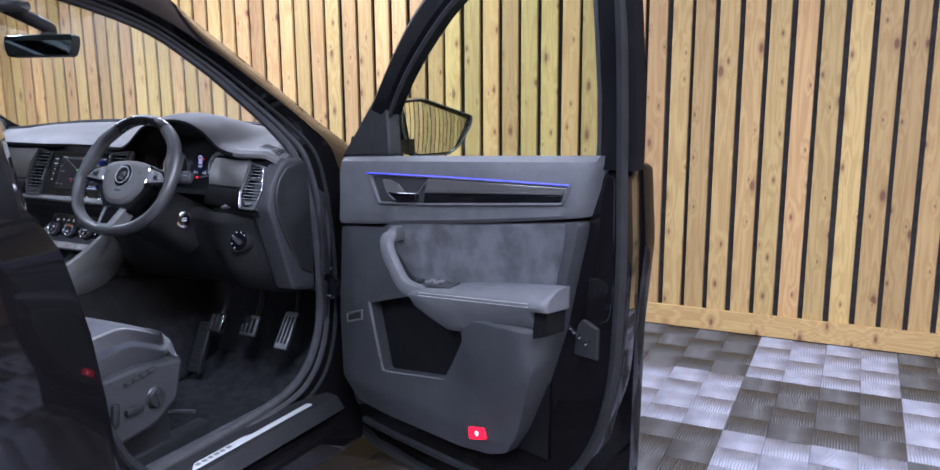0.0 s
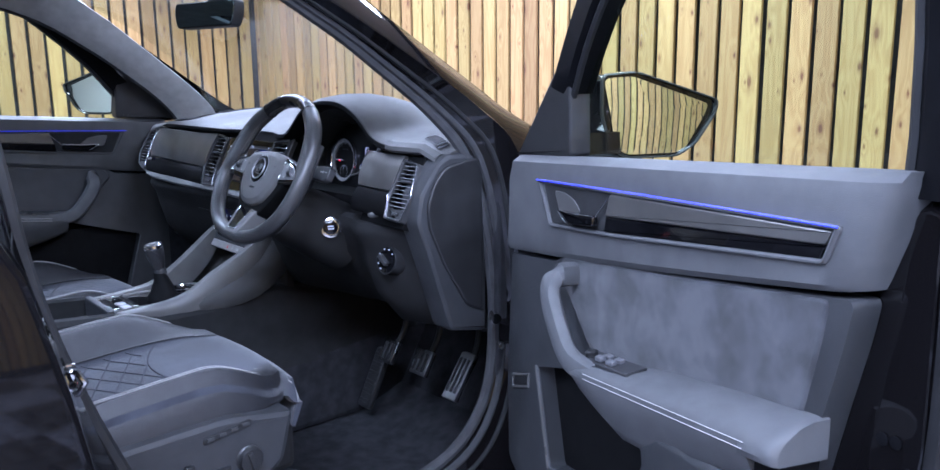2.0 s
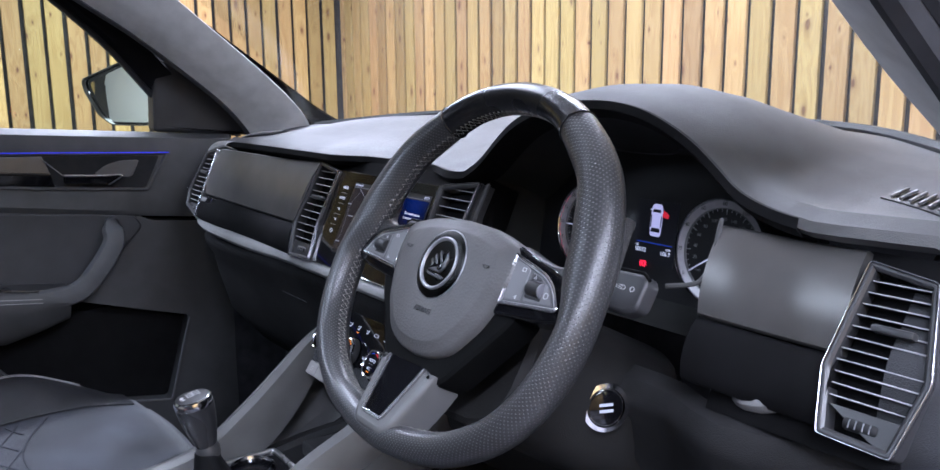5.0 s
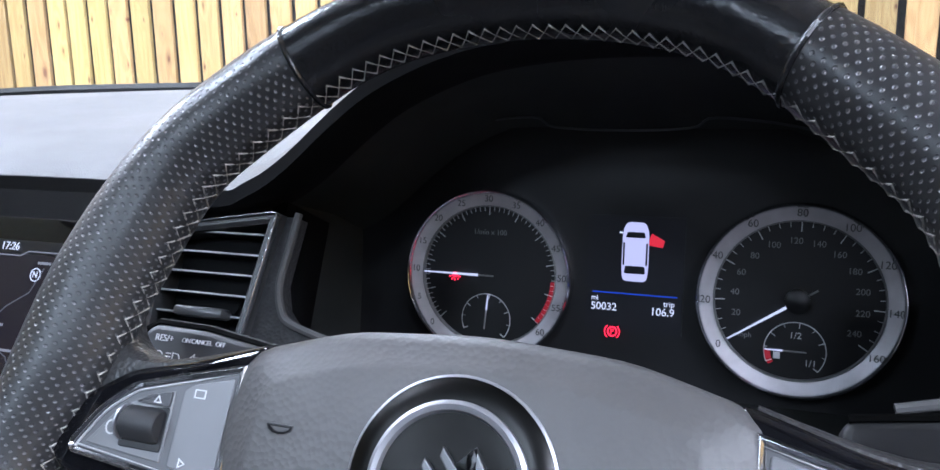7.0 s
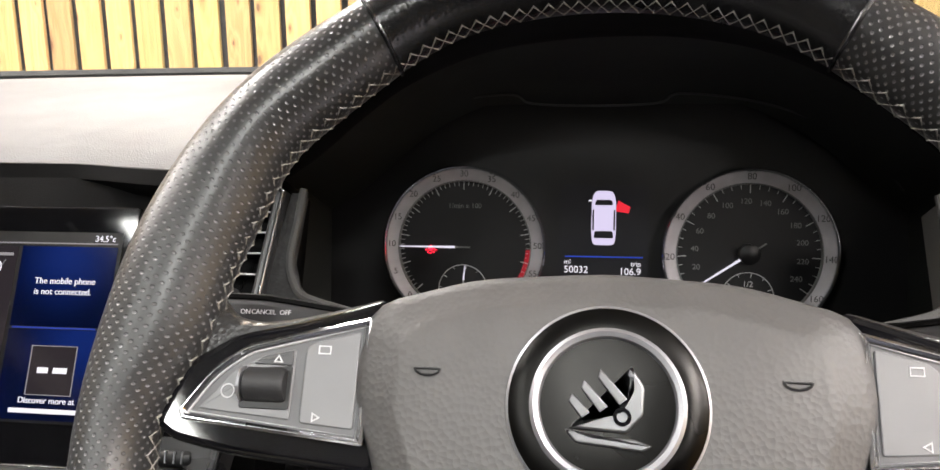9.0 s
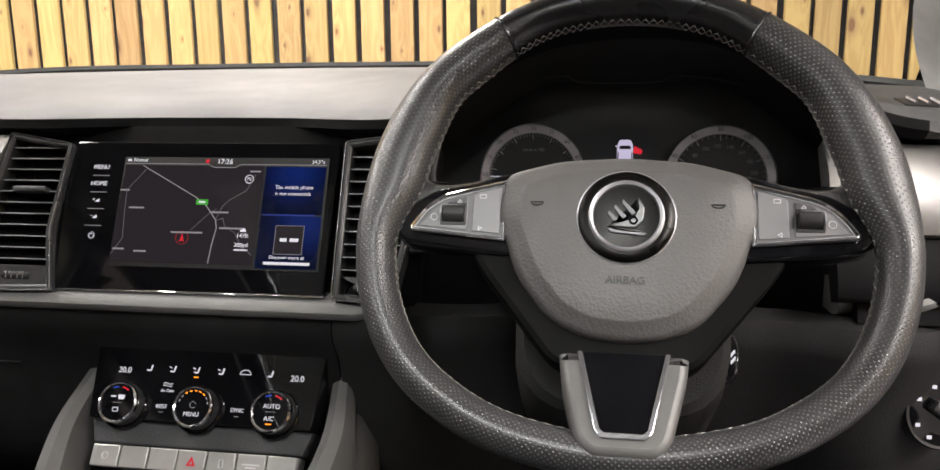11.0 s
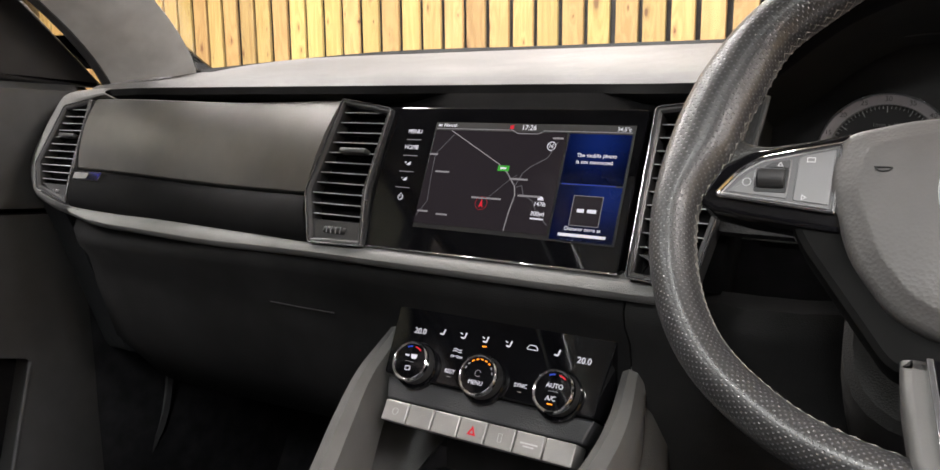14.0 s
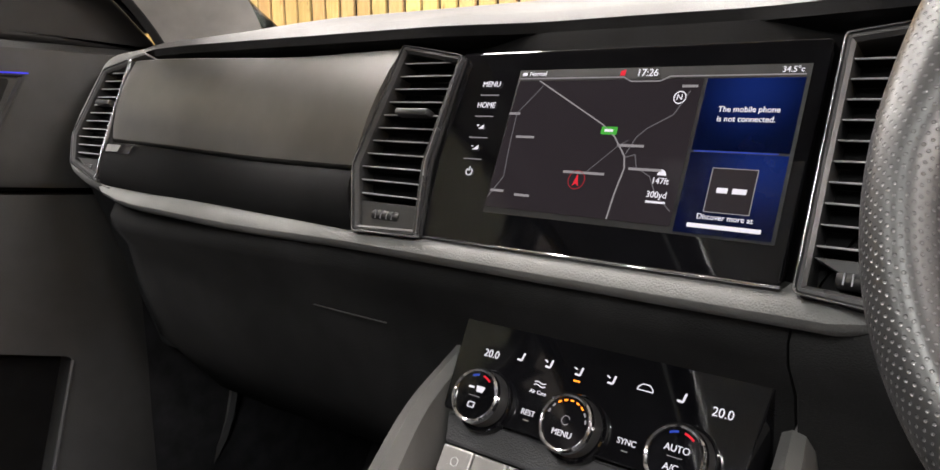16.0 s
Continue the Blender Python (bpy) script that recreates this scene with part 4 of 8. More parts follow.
HALF = [(0.0, 0.180), (0.05, 0.1735), (0.097, 0.153), (0.1440, 0.1140), (0.1725, 0.062), (0.1830, 0.0), (0.1775, -0.055), (0.1575, -0.100), (0.125, -0.1320), (0.075, -0.1565), (0.0, -0.1675)]
RIM = curve_points([(x, y, 0) for x, y in HALF] + [(-x, y, 0) for x, y in HALF[-2:0:-1]], 6, loop=True)
RN = len(RIM)
DEPTH = 0.0172


def rim_frame(i):
    p = RIM[i % RN]
    t = (RIM[(i + 1) % RN] - RIM[(i - 1) % RN]).normalized()
    out = Vector((-t.y, t.x, 0)) * (1 if Vector((-t.y, t.x, 0)).dot(p) > 0 else -1)
    ang = abs(math.degrees(math.atan2(p.x, p.y)))       # 0 at the top
    w = lerp(0.0140, 0.0178, step(18, 46, ang))
    w += 0.0030 * step(50, 68, ang)                     # thumb rests above the spokes
    w = lerp(w, 0.0136, step(80, 98, ang))
    return p - out * w, out, w


def rim_point(c, out, w, a, fat=1.0):
    """A point of the rim's skin at a round its section; 180 degrees faces the hub."""
    return c + out * (w * fat * math.cos(a)) + Vector((0, 0, DEPTH * fat * math.sin(a)))


def rim_skin(i0, i1, mat, name, label="", fat=1.0, k=24):
    b = bmesh.new()
    uvl = b.loops.layers.uv.new("UVMap")
    rows, dist = [], [0.0]
    for i in range(i0, i1 + 1):
        c, out, w = rim_frame(i)
        rows.append([b.verts.new(rim_point(c, out, w, 2 * math.pi * j / k, fat)) for j in range(k)])
        if i > i0:
            dist.append(dist[-1] + (RIM[i % RN] - RIM[(i - 1) % RN]).length)
    for r in range(len(rows) - 1):
        for j in range(k):
            f = b.faces.new((rows[r][j], rows[r][(j + 1) % k], rows[r + 1][(j + 1) % k], rows[r + 1][j]))
            for lp, (rr, jj) in zip(f.loops, ((r, j), (r, j + 1), (r + 1, j + 1), (r + 1, j))):
                u, v = dist[rr] / 0.0027, jj / k * 36
                lp[uvl].uv = ((u + v) * 0.5 * 1.25, (u - v) * 0.5 * 1.25)
    b.faces.new(rows[0][::-1])
    b.faces.new(rows[-1])
    b.transform(WHEEL)
    return part(name, b, mat, wheel, label)


wheel = thing("steering_wheel", WC, "black leather flat-bottomed steering wheel with chrome-edged spokes and grey thread", "steering wheel")
q = 12                                                     # the seams stand this far either side of the top
rim_skin(-q, q, RIM_LEATHER, "rim_top", "smooth black leather on the top of the rim")
rim_skin(q, RN - q, PERF, "rim", "perforated black leather grip")
for s in (q, RN - q):
    c, out, w = rim_frame(s)
    ring = [rim_point(c, out, w, 2 * math.pi * j / 24, 1.012) for j in range(24)]
    part("seam", tube([WHEEL @ p for p in ring], 0.0010, 6, loop=True), RIM_LEATHER, wheel)
# cross stitching along the inner side
n_st = 150
for flip in (0, 1):
    zig = []
    for j in range(n_st):
        f = j / n_st * RN
        i = int(f)
        c0, o0, w0 = rim_frame(i)
        c1, o1, w1 = rim_frame(i + 1)
        t = f - i
        c, out, w = c0.lerp(c1, t), o0.lerp(o1, t).normalized(), lerp(w0, w1, t)
        zig.append(rim_point(c, out, w, radians(169 if (j + flip) % 2 else 201), 1.014))
    part("stitching", tube([WHEEL @ p for p in zig], 0.00046, 4, loop=True), WHEEL_THREAD, wheel, "grey cross stitching")

HALF_PAD = [(0.0, 0.0455), (0.045, 0.0425), (0.083, 0.0320), (0.0875, 0.002), (0.0705, -0.042), (0.0475, -0.0705), (0.025, -0.0805), (0.0, -0.0830)]
pad_poly = round_poly(HALF_PAD + [(-x, y) for x, y in HALF_PAD[-2:0:-1]], 0.010, 3)


def pad_ring(scale, z, dy=0.0):
    return [(x * scale, (y + 0.020) * scale - 0.020 + dy, z) for x, y in pad_poly]


airbag = part("airbag_cover", loft([pad_ring(0.97, -0.03), pad_ring(1.0, -0.012), pad_ring(0.998, -0.003), pad_ring(0.988, 0.0010), pad_ring(0.965, 0.0040), pad_ring(0.925, 0.0060), pad_ring(0.85, 0.0078), pad_ring(0.815, 0.0098), pad_ring(0.79, 0.0104), pad_ring(0.45, 0.0112), pad_ring(0.10, 0.0112)], m=WHEEL),
              LEATHER_PAD, wheel, "grey grained airbag cover")
E4 = WHEEL @ Matrix.Translation((0, -0.0012, 0.0100))
emblem = part("emblem", lathe([(0.0318, 0), (0.0318, 0.0014), (0.0308, 0.0024), (0.0250, 0.0036), (0.001, 0.0030)], 64, E4), DISC_METAL, wheel, "round chrome and black emblem")
part("emblem_edge", lathe([(0.0322, 0.0004), (0.0322, 0.0016), (0.0314, 0.0021), (0.0311, 0.0012)], 64, E4, caps=False), SATIN, emblem)
part("emblem_ring", lathe([(0.0246, 0.0030), (0.0244, 0.0048), (0.0232, 0.0056), (0.0217, 0.0050), (0.0208, 0.0030)], 64, E4, caps=False), SATIN, emblem)
part("emblem_disc", lathe([(0.0212, 0.0024), (0.0208, 0.0034), (0.012, 0.0030), (0.001, 0.0028)], 48, E4), DISC_METAL, emblem)
# three slanted plates over a curved body and a bar
for bx, by, ln in ((-0.0105, -0.0035, 0.0080), (-0.0050, -0.0015, 0.0110), (0.0010, 0.0010, 0.0125)):
    d, n_ = Vector((math.cos(radians(128)), math.sin(radians(128)))), Vector((-math.sin(radians(128)), math.cos(radians(128))))
    o_ = Vector((bx + 0.004, by))
    quad = [o_ - n_ * 0.0017, o_ + d * ln - n_ * 0.0006, o_ + d * (ln * 0.86) + n_ * 0.0017, o_ + n_ * 0.0017]
    part("emblem_plate", prism([tuple(v) for v in quad], 0.0022, 0.0052, 0.0005, E4), EMBLEM_METAL, emblem)
part("emblem_body", prism(round_poly([(-0.0120, -0.0075), (0.0060, -0.0085), (0.0110, -0.0030), (0.0115, 0.0060), (0.0070, 0.0130), (0.0075, 0.0050), (0.0040, -0.0015), (-0.0030, -0.0035), (-0.0095, -0.0045)], 0.0012), 0.0022, 0.0050, 0.0009, E4), EMBLEM_METAL, emblem)
part("emblem_bar", prism(round_poly([(-0.0135, -0.0075), (-0.0050, -0.0095), (0.0075, -0.0098), (0.0140, -0.0118), (0.0110, -0.0138), (-0.0100, -0.0118)], 0.0012), 0.0022, 0.0048, 0.0007, E4), EMBLEM_METAL, emblem)
part("emblem_eye", lathe([(0.0030, 0.004), (0.0028, 0.0060), (0.0017, 0.0062), (0.0015, 0.0045)], 20, E4 @ Matrix.Translation((0.0045, -0.0035, 0)), caps=False), GLOSS, emblem)
strip_text("AIRBAG", 0.0072, WHEEL @ Matrix.Translation((0.0, -0.0440, 0.0114)), HARD, airbag, depth=0.0005)
for s in (-1, 1):
    arc = [(s * 0.0585 + 0.0042 * math.cos(a), 0.0085 + 0.0022 * math.sin(a), 0.0110) for a in np.linspace(math.pi, 2 * math.pi, 7)]
    part("horn_mark", tube([WHEEL @ Vector(p) for p in arc], 0.0005, 5), FACE_BLACK, airbag)
    part("horn_mark", tube([WHEEL @ Vector((s * 0.0585 + dx, 0.0086, 0.0111)) for dx in (-0.0045, 0, 0.0045)], 0.0004, 5), FACE_BLACK, airbag)

    def P2(pts):
        return [(s * x, y) for x, y in (pts if s > 0 else pts[::-1])]

    # leather bridge from the thumb rest along the top of the spoke
    above = curve_points([(s * x, y, 0) for x, y in ((0.168, 0.074), (0.154, 0.061), (0.1480, 0.045), (0.1400, 0.0312), (0.1255, 0.0258), (0.1057, 0.0280), (0.080, 0.0350))], 4)
    below = curve_points([(s * x, y, 0) for x, y in ((0.174, 0.000), (0.166, -0.006), (0.158, -0.002), (0.148, 0.002), (0.130, 0.008), (0.106, 0.014), (0.080, 0.016))], 4)
    rows = [[WHEEL @ (a.lerp(b_, t) + Vector((0, 0, z))) for t, z in ((0.0, -0.017), (0.0, -0.0075), (0.05, -0.0035), (0.16, -0.0010), (0.4, -0.0005), (1.0, -0.0010), (1.0, -0.017))] for a, b_ in zip(above, below)]
    part("spoke_leather", loft(rows if s > 0 else [w_[::-1] for w_ in rows]), BRIDGE, wheel, "black leather over the top of the spoke")
    arm = round_poly(P2([(0.075, 0.0345), (0.106, 0.0250), (0.1300, 0.0200), (0.1470, 0.0095), (0.1560, -0.0060), (0.1560, -0.0130), (0.1490, -0.0180), (0.125, -0.0225), (0.075, -0.0270)]), 0.005)
    spoke = part("spoke", prism(arm, -0.018, 0.0015, 0.0030, WHEEL, seg=3), GLOSS, wheel, "gloss black spoke with chrome-edged switches")
    fr = round_poly(P2([(0.080, 0.0265), (0.1050, 0.0205), (0.1240, 0.0155), (0.1362, 0.0070), (0.1462, -0.0075), (0.1450, -0.0112), (0.080, -0.0172)]), [0.001, 0.006, 0.008, 0.008, 0.003, 0.002, 0.001])
    part("chrome_frame", frame_ring(fr, 0.0021, 0.0, 0.0046, 0.0009, WHEEL), CHROME, spoke)
    part("switch_carrier", prism(inset(fr, 0.0021), -0.001, 0.0026, 0.0004, WHEEL), SPOKE_GREY, spoke, "satin grey switch carrier")
    part("carrier_edge", frame_ring(inset(fr, 0.0027), 0.0008, 0.0, 0.0034, 0.0003, WHEEL), SILVER, spoke)
    # two rocker panels, a roller in its well, and the dark key over it
    part("switch_panel", prism(round_poly(P2([(0.0840, 0.0212), (0.1000, 0.0172), (0.1030, 0.0150), (0.1030, -0.0105), (0.0840, -0.0120)]), 0.0012), 0.001, 0.0034, 0.0005, WHEEL), SWITCH_GREY, spoke, "pale grey rocker switch")
    part("switch_panel", prism(round_poly(P2([(0.1065, 0.0145), (0.1180, 0.0118), (0.1290, 0.0055), (0.1398, -0.0072), (0.1065, -0.0098)]), 0.0012), 0.001, 0.0032, 0.0005, WHEEL), SWITCH_GREY, spoke, "pale grey rocker switch")
    part("roller_key", prism(round_poly(P2([(0.1072, 0.0140), (0.1172, 0.0117), (0.1215, 0.0088), (0.1072, 0.0086)]), 0.0010), 0.002, 0.0040, 0.0003, WHEEL), SWITCH_DARK, spoke, "dark grey key")
    part("roller_well", prism(round_poly(P2([(0.1070, 0.0086), (0.1250, 0.0070), (0.1250, -0.0065), (0.1070, -0.0065)]), 0.0012), 0.002, 0.0036, 0.0003, WHEEL), FACE_BLACK, spoke)
    part("roller", tube([WHEEL @ Vector((s * u, 0.0018, 0.0030)) for u in (0.1085, 0.1100, 0.1225, 0.1235)], [0.0052, 0.0060, 0.0060, 0.0052], 20), RUBBER, spoke, "ribbed black thumb roller")
    part("roller_end", lathe([(0.0062, 0.0), (0.0062, 0.0010), (0.005, 0.0014)], 20, WHEEL @ basis((s * 0.1236, 0.0018, 0.0030), (0, 1, 0), (0, 0, s), (s, 0, 0))), SATIN, spoke)
    part("switch_mark", frame_ring(P2([(0.0955, -0.0085), (0.0985, -0.0068), (0.0985, -0.0102)]), 0.0004, 0.0033, 0.0037, 0, WHEEL), MARK, spoke)
    part("switch_mark", frame_ring(P2([(0.0940, 0.0160), (0.0985, 0.0160), (0.0985, 0.0130), (0.0940, 0.0130)]), 0.0004, 0.0033, 0.0037, 0, WHEEL), MARK, spoke)
    part("switch_mark", frame_ring([(s * 0.1295 + 0.0026 * math.cos(a), -0.0008 + 0.0026 * math.sin(a)) for a in np.linspace(0, 2 * math.pi, 17)[:-1]], 0.0005, 0.0031, 0.0035, 0, WHEEL), MARK, spoke)
    part("switch_mark", frame_ring(P2([(0.1105, 0.0095), (0.1140, 0.0095), (0.11225, 0.0122)]), 0.0004, 0.0039, 0.0043, 0, WHEEL), MARK, spoke)
# lower spoke: satin fork with a chrome channel round a gloss panel
legp = round_poly([(-0.0405, -0.091), (0.0405, -0.091), (0.0390, -0.106), (0.0285, -0.148), (0.0200, -0.1565), (-0.0200, -0.1565), (-0.0285, -0.148), (-0.0390, -0.106)], [0.001, 0.001, 0.008, 0.010, 0.006, 0.006, 0.010, 0.008])
FORK = WHEEL @ Matrix.Translation((0, -0.093, 0.0)) @ pose(0, 0, 0, -15) @ Matrix.Translation((0, 0.093, 0))
fork = part("lower_spoke", prism(legp, -0.03, 0.0040, 0.0055, FORK, seg=3), FORK_GREY, wheel, "satin grey lower spoke")
u_out = [(-0.0290, -0.0905), (-0.0170, -0.1425), (-0.0130, -0.1462), (0.0130, -0.1462), (0.0170, -0.1425), (0.0290, -0.0905)]
u_in = [(0.0258, -0.0905), (0.0142, -0.1405), (0.0115, -0.1428), (-0.0115, -0.1428), (-0.0142, -0.1405), (-0.0258, -0.0905)]
part("chrome_channel", prism(u_out + u_in, 0.0, 0.0062, 0.0006, FORK), BRIGHT, fork, "chrome channel")
part("gloss_panel", prism(u_in[::-1], 0.0, 0.0048, 0.0004, FORK), GLOSS, fork)
part("hub_shroud", prism(round_poly([(-0.085, -0.010), (0.085, -0.010), (0.104, -0.022), (0.096, -0.036), (0.050, -0.093), (0.042, -0.0985), (-0.042, -0.0985), (-0.050, -0.093), (-0.096, -0.036), (-0.104, -0.022)], 0.008), -0.03, -0.002, 0.005, WHEEL), SHROUD, wheel, "black hub behind the airbag cover")
part("shroud_line", tube([WHEEL @ Vector((x, -0.0892, -0.0012)) for x in (-0.010, 0.0, 0.010)], 0.0005, 6), CHROME, wheel)
part("hub", lathe([(0.045, -0.10), (0.048, -0.02)], 24, WHEEL @ Matrix.Translation((0, -0.035, 0))), HARD, wheel)

# column, stalks and start button
column = thing("steering_column", WHEEL @ Vector((0, -0.04, -0.10)), "dark grey steering column shroud with stalks", "steering column")


def column_ring(z, a, up, down):
    """A squarish section round the column."""
    out_ = []
    for j in range(28):
        t = 2 * math.pi * j / 28
        c_, s_ = math.cos(t), math.sin(t)
        out_.append(WHEEL @ Vector((a * math.copysign(abs(c_) ** 0.6, c_), -0.045 + (up if s_ > 0 else down) * math.copysign(abs(s_) ** 0.6, s_), z)))
    return out_


part("shroud", loft([column_ring(z, a, u_, d_) for z, a, u_, d_ in ((-0.056, 0.070, 0.045, 0.072), (-0.062, 0.076, 0.050, 0.078), (-0.13, 0.083, 0.055, 0.085), (-0.24, 0.090, 0.06, 0.092))]), COLUMN_GREY, column, "dark grey plastic column shroud")
st = [(0.045, -0.03, -0.082), (0.085, 0.010, -0.070), (0.118, 0.026, -0.058), (0.140, 0.028, -0.055)]
for sx, name in ((1, "wiper_stalk"), (-1, "indicator_stalk")):
    stalk = part(name, tube([WHEEL @ Vector((sx * x, y, z)) for x, y, z in st], [0.008, 0.007, 0.0085, 0.009], 10, flat=0.8), HARD, column, "black column stalk with printed symbols")
    pad_ = round_poly([(sx * x, y) for x, y in ((0.104, 0.0385), (0.140, 0.0435), (0.168, 0.0440), (0.1735, 0.038), (0.1725, 0.016), (0.160, 0.0100), (0.104, 0.0130))][::sx], 0.005)
    part("paddle", prism(pad_, -0.062, -0.0472, 0.003, WHEEL, seg=3), PADDLE, stalk, "dark grey flat stalk face")
    part("paddle_edge", tube([WHEEL @ Vector((sx * x, y, -0.0490)) for x, y in ((0.106, 0.0392), (0.140, 0.0440), (0.166, 0.0446), (0.1735, 0.0400))], 0.0016, 6), SHROUD, stalk)
    if sx < 0:
        for body, x in (("RES/+", -0.1605), ("ON", -0.1490), ("CANCEL", -0.1410), ("OFF", -0.1315)):
            strip_text(body, 0.0040 if body == "RES/+" else 0.0028, WHEEL @ Matrix.Translation((x, 0.0375, -0.0471)), MARK, stalk, depth=0.0003)
    # printed wiper and lamp symbols
    ring_ = [(0.0022 * math.cos(a), 0.0022 * math.sin(a)) for a in np.linspace(0, 2 * math.pi, 13)[:-1]]
    part("stalk_mark", frame_ring([(sx * 0.1615 + x, 0.0300 + y) for x, y in ring_], 0.0004, -0.0473, -0.0469, 0, WHEEL), MARK, stalk)
    part("stalk_mark", frame_ring([(sx * 0.1525 - 0.0018, 0.0280), (sx * 0.1525 + 0.0012, 0.0284), (sx * 0.1525 + 0.0024, 0.0300), (sx * 0.1525 + 0.0012, 0.0316), (sx * 0.1525 - 0.0018, 0.0320)], 0.0004, -0.0473, -0.0469, 0, WHEEL), MARK, stalk)
    for k in range(3):
        part("stalk_mark", box((sx * 0.1525 - 0.0038, 0.0286 + 0.0014 * k, -0.0470), (0.0026, 0.0005, 0.0004), m=WHEEL), MARK, stalk)
    part("stalk_mark", frame_ring([(sx * 0.1430 - 0.0026, 0.0300), (sx * 0.1430, 0.0326), (sx * 0.1430, 0.0312), (sx * 0.1430 + 0.0028, 0.0312), (sx * 0.1430 + 0.0028, 0.0288), (sx * 0.1430, 0.0288), (sx * 0.1430, 0.0274)][::-1], 0.0004, -0.0473, -0.0469, 0, WHEEL), MARK, stalk)
SB = basis((0.450, -0.052, 0.992), Vector((0.39, 0.921, 0)).normalized(), Vector((-0.110, 0.047, 0.993)).normalized(), Vector((0.915, -0.387, 0.12)).normalized())
sbtn = part("start_button", lathe([(0.0235, -0.03), (0.0235, 0.001), (0.0222, 0.0034), (0.0180, 0.0042), (0.0170, 0.002)], 36, SB), CHROME, column, "round start button with a chrome ring")
part("button_cap", lathe([(0.016, 0.0), (0.016, 0.0035), (0.0145, 0.0042), (0.001, 0.0044)], 32, SB), GLOSS, sbtn)
for k in range(2):
    part("button_mark", box((0, 0.0028 - 0.0056 * k, 0.0046), (0.013, 0.0026, 0.0004), m=SB), WHITE_GLOW, sbtn)

# ---- doors ----
DOOR = basis((0.80, 0.10, 0.0), (0.9478, -0.3190, 0), (0.3190, 0.9478, 0), (0, 0, 1))   # u along the door, v outwards, z up
PDOOR = basis((-0.735, 0.158, 0.010), (0, -1, 0), (-1, 0, 0), (0, 0, 1))
LED = material("blue_light_strip", (0.1, 0.1, 0.9), 0.4, emit=(0.035, 0.045, 1.0), strength=1.2)
LED_DIM = material("dim_blue_light_strip", (0.05, 0.05, 0.6), 0.4, emit=(0.05, 0.06, 1.0), strength=0.6)
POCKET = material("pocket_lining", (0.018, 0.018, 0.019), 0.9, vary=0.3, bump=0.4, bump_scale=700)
SWITCH = material("switch_plastic", (0.03, 0.03, 0.032), 0.3, vary=0.1)
SKIN_OUT = [(-0.03, 1.15), (0.950, 1.205), (0.962, 1.05), (0.945, 0.87), (0.940, 0.54), (0.905, 0.36), (0.86, 0.31), (0.10, 0.30), (0.0, 0.34), (-0.04, 0.5)]
SHELL_IN = [(0.04, 1.15), (0.975, 1.205), (0.985, 1.05), (0.982, 0.95), (0.966, 0.77), (0.925, 0.62), (0.84, 0.51), (0.72, 0.455), (0.60, 0.435), (0.12, 0.43), (0.05, 0.52)]
SHELL_BACK = [(0.03, 1.15), (0.945, 1.205), (0.955, 1.05), (0.950, 0.95), (0.940, 0.77), (0.910, 0.60), (0.84, 0.47), (0.72, 0.415), (0.60, 0.395), (0.10, 0.39), (0.02, 0.50)]
LOWER = [(0.097, 0.990), (0.286, 1.010), (0.31, 1.024), (0.60, 1.058), (0.898, 1.098), (0.889, 1.05), (0.868, 0.965), (0.843, 0.858), (0.800, 0.735), (0.748, 0.617), (0.705, 0.553), (0.64, 0.525), (0.54, 0.510), (0.265, 0.503), (0.13, 0.51), (0.075, 0.56), (0.070, 0.75)]
BIN = [(0.222, 0.805), (0.44, 0.870), (0.60, 0.862), (0.612, 0.804), (0.504, 0.672), (0.27, 0.632)]


def arm_top(u):
    return 0.903 + 0.118 * (u - 0.50)


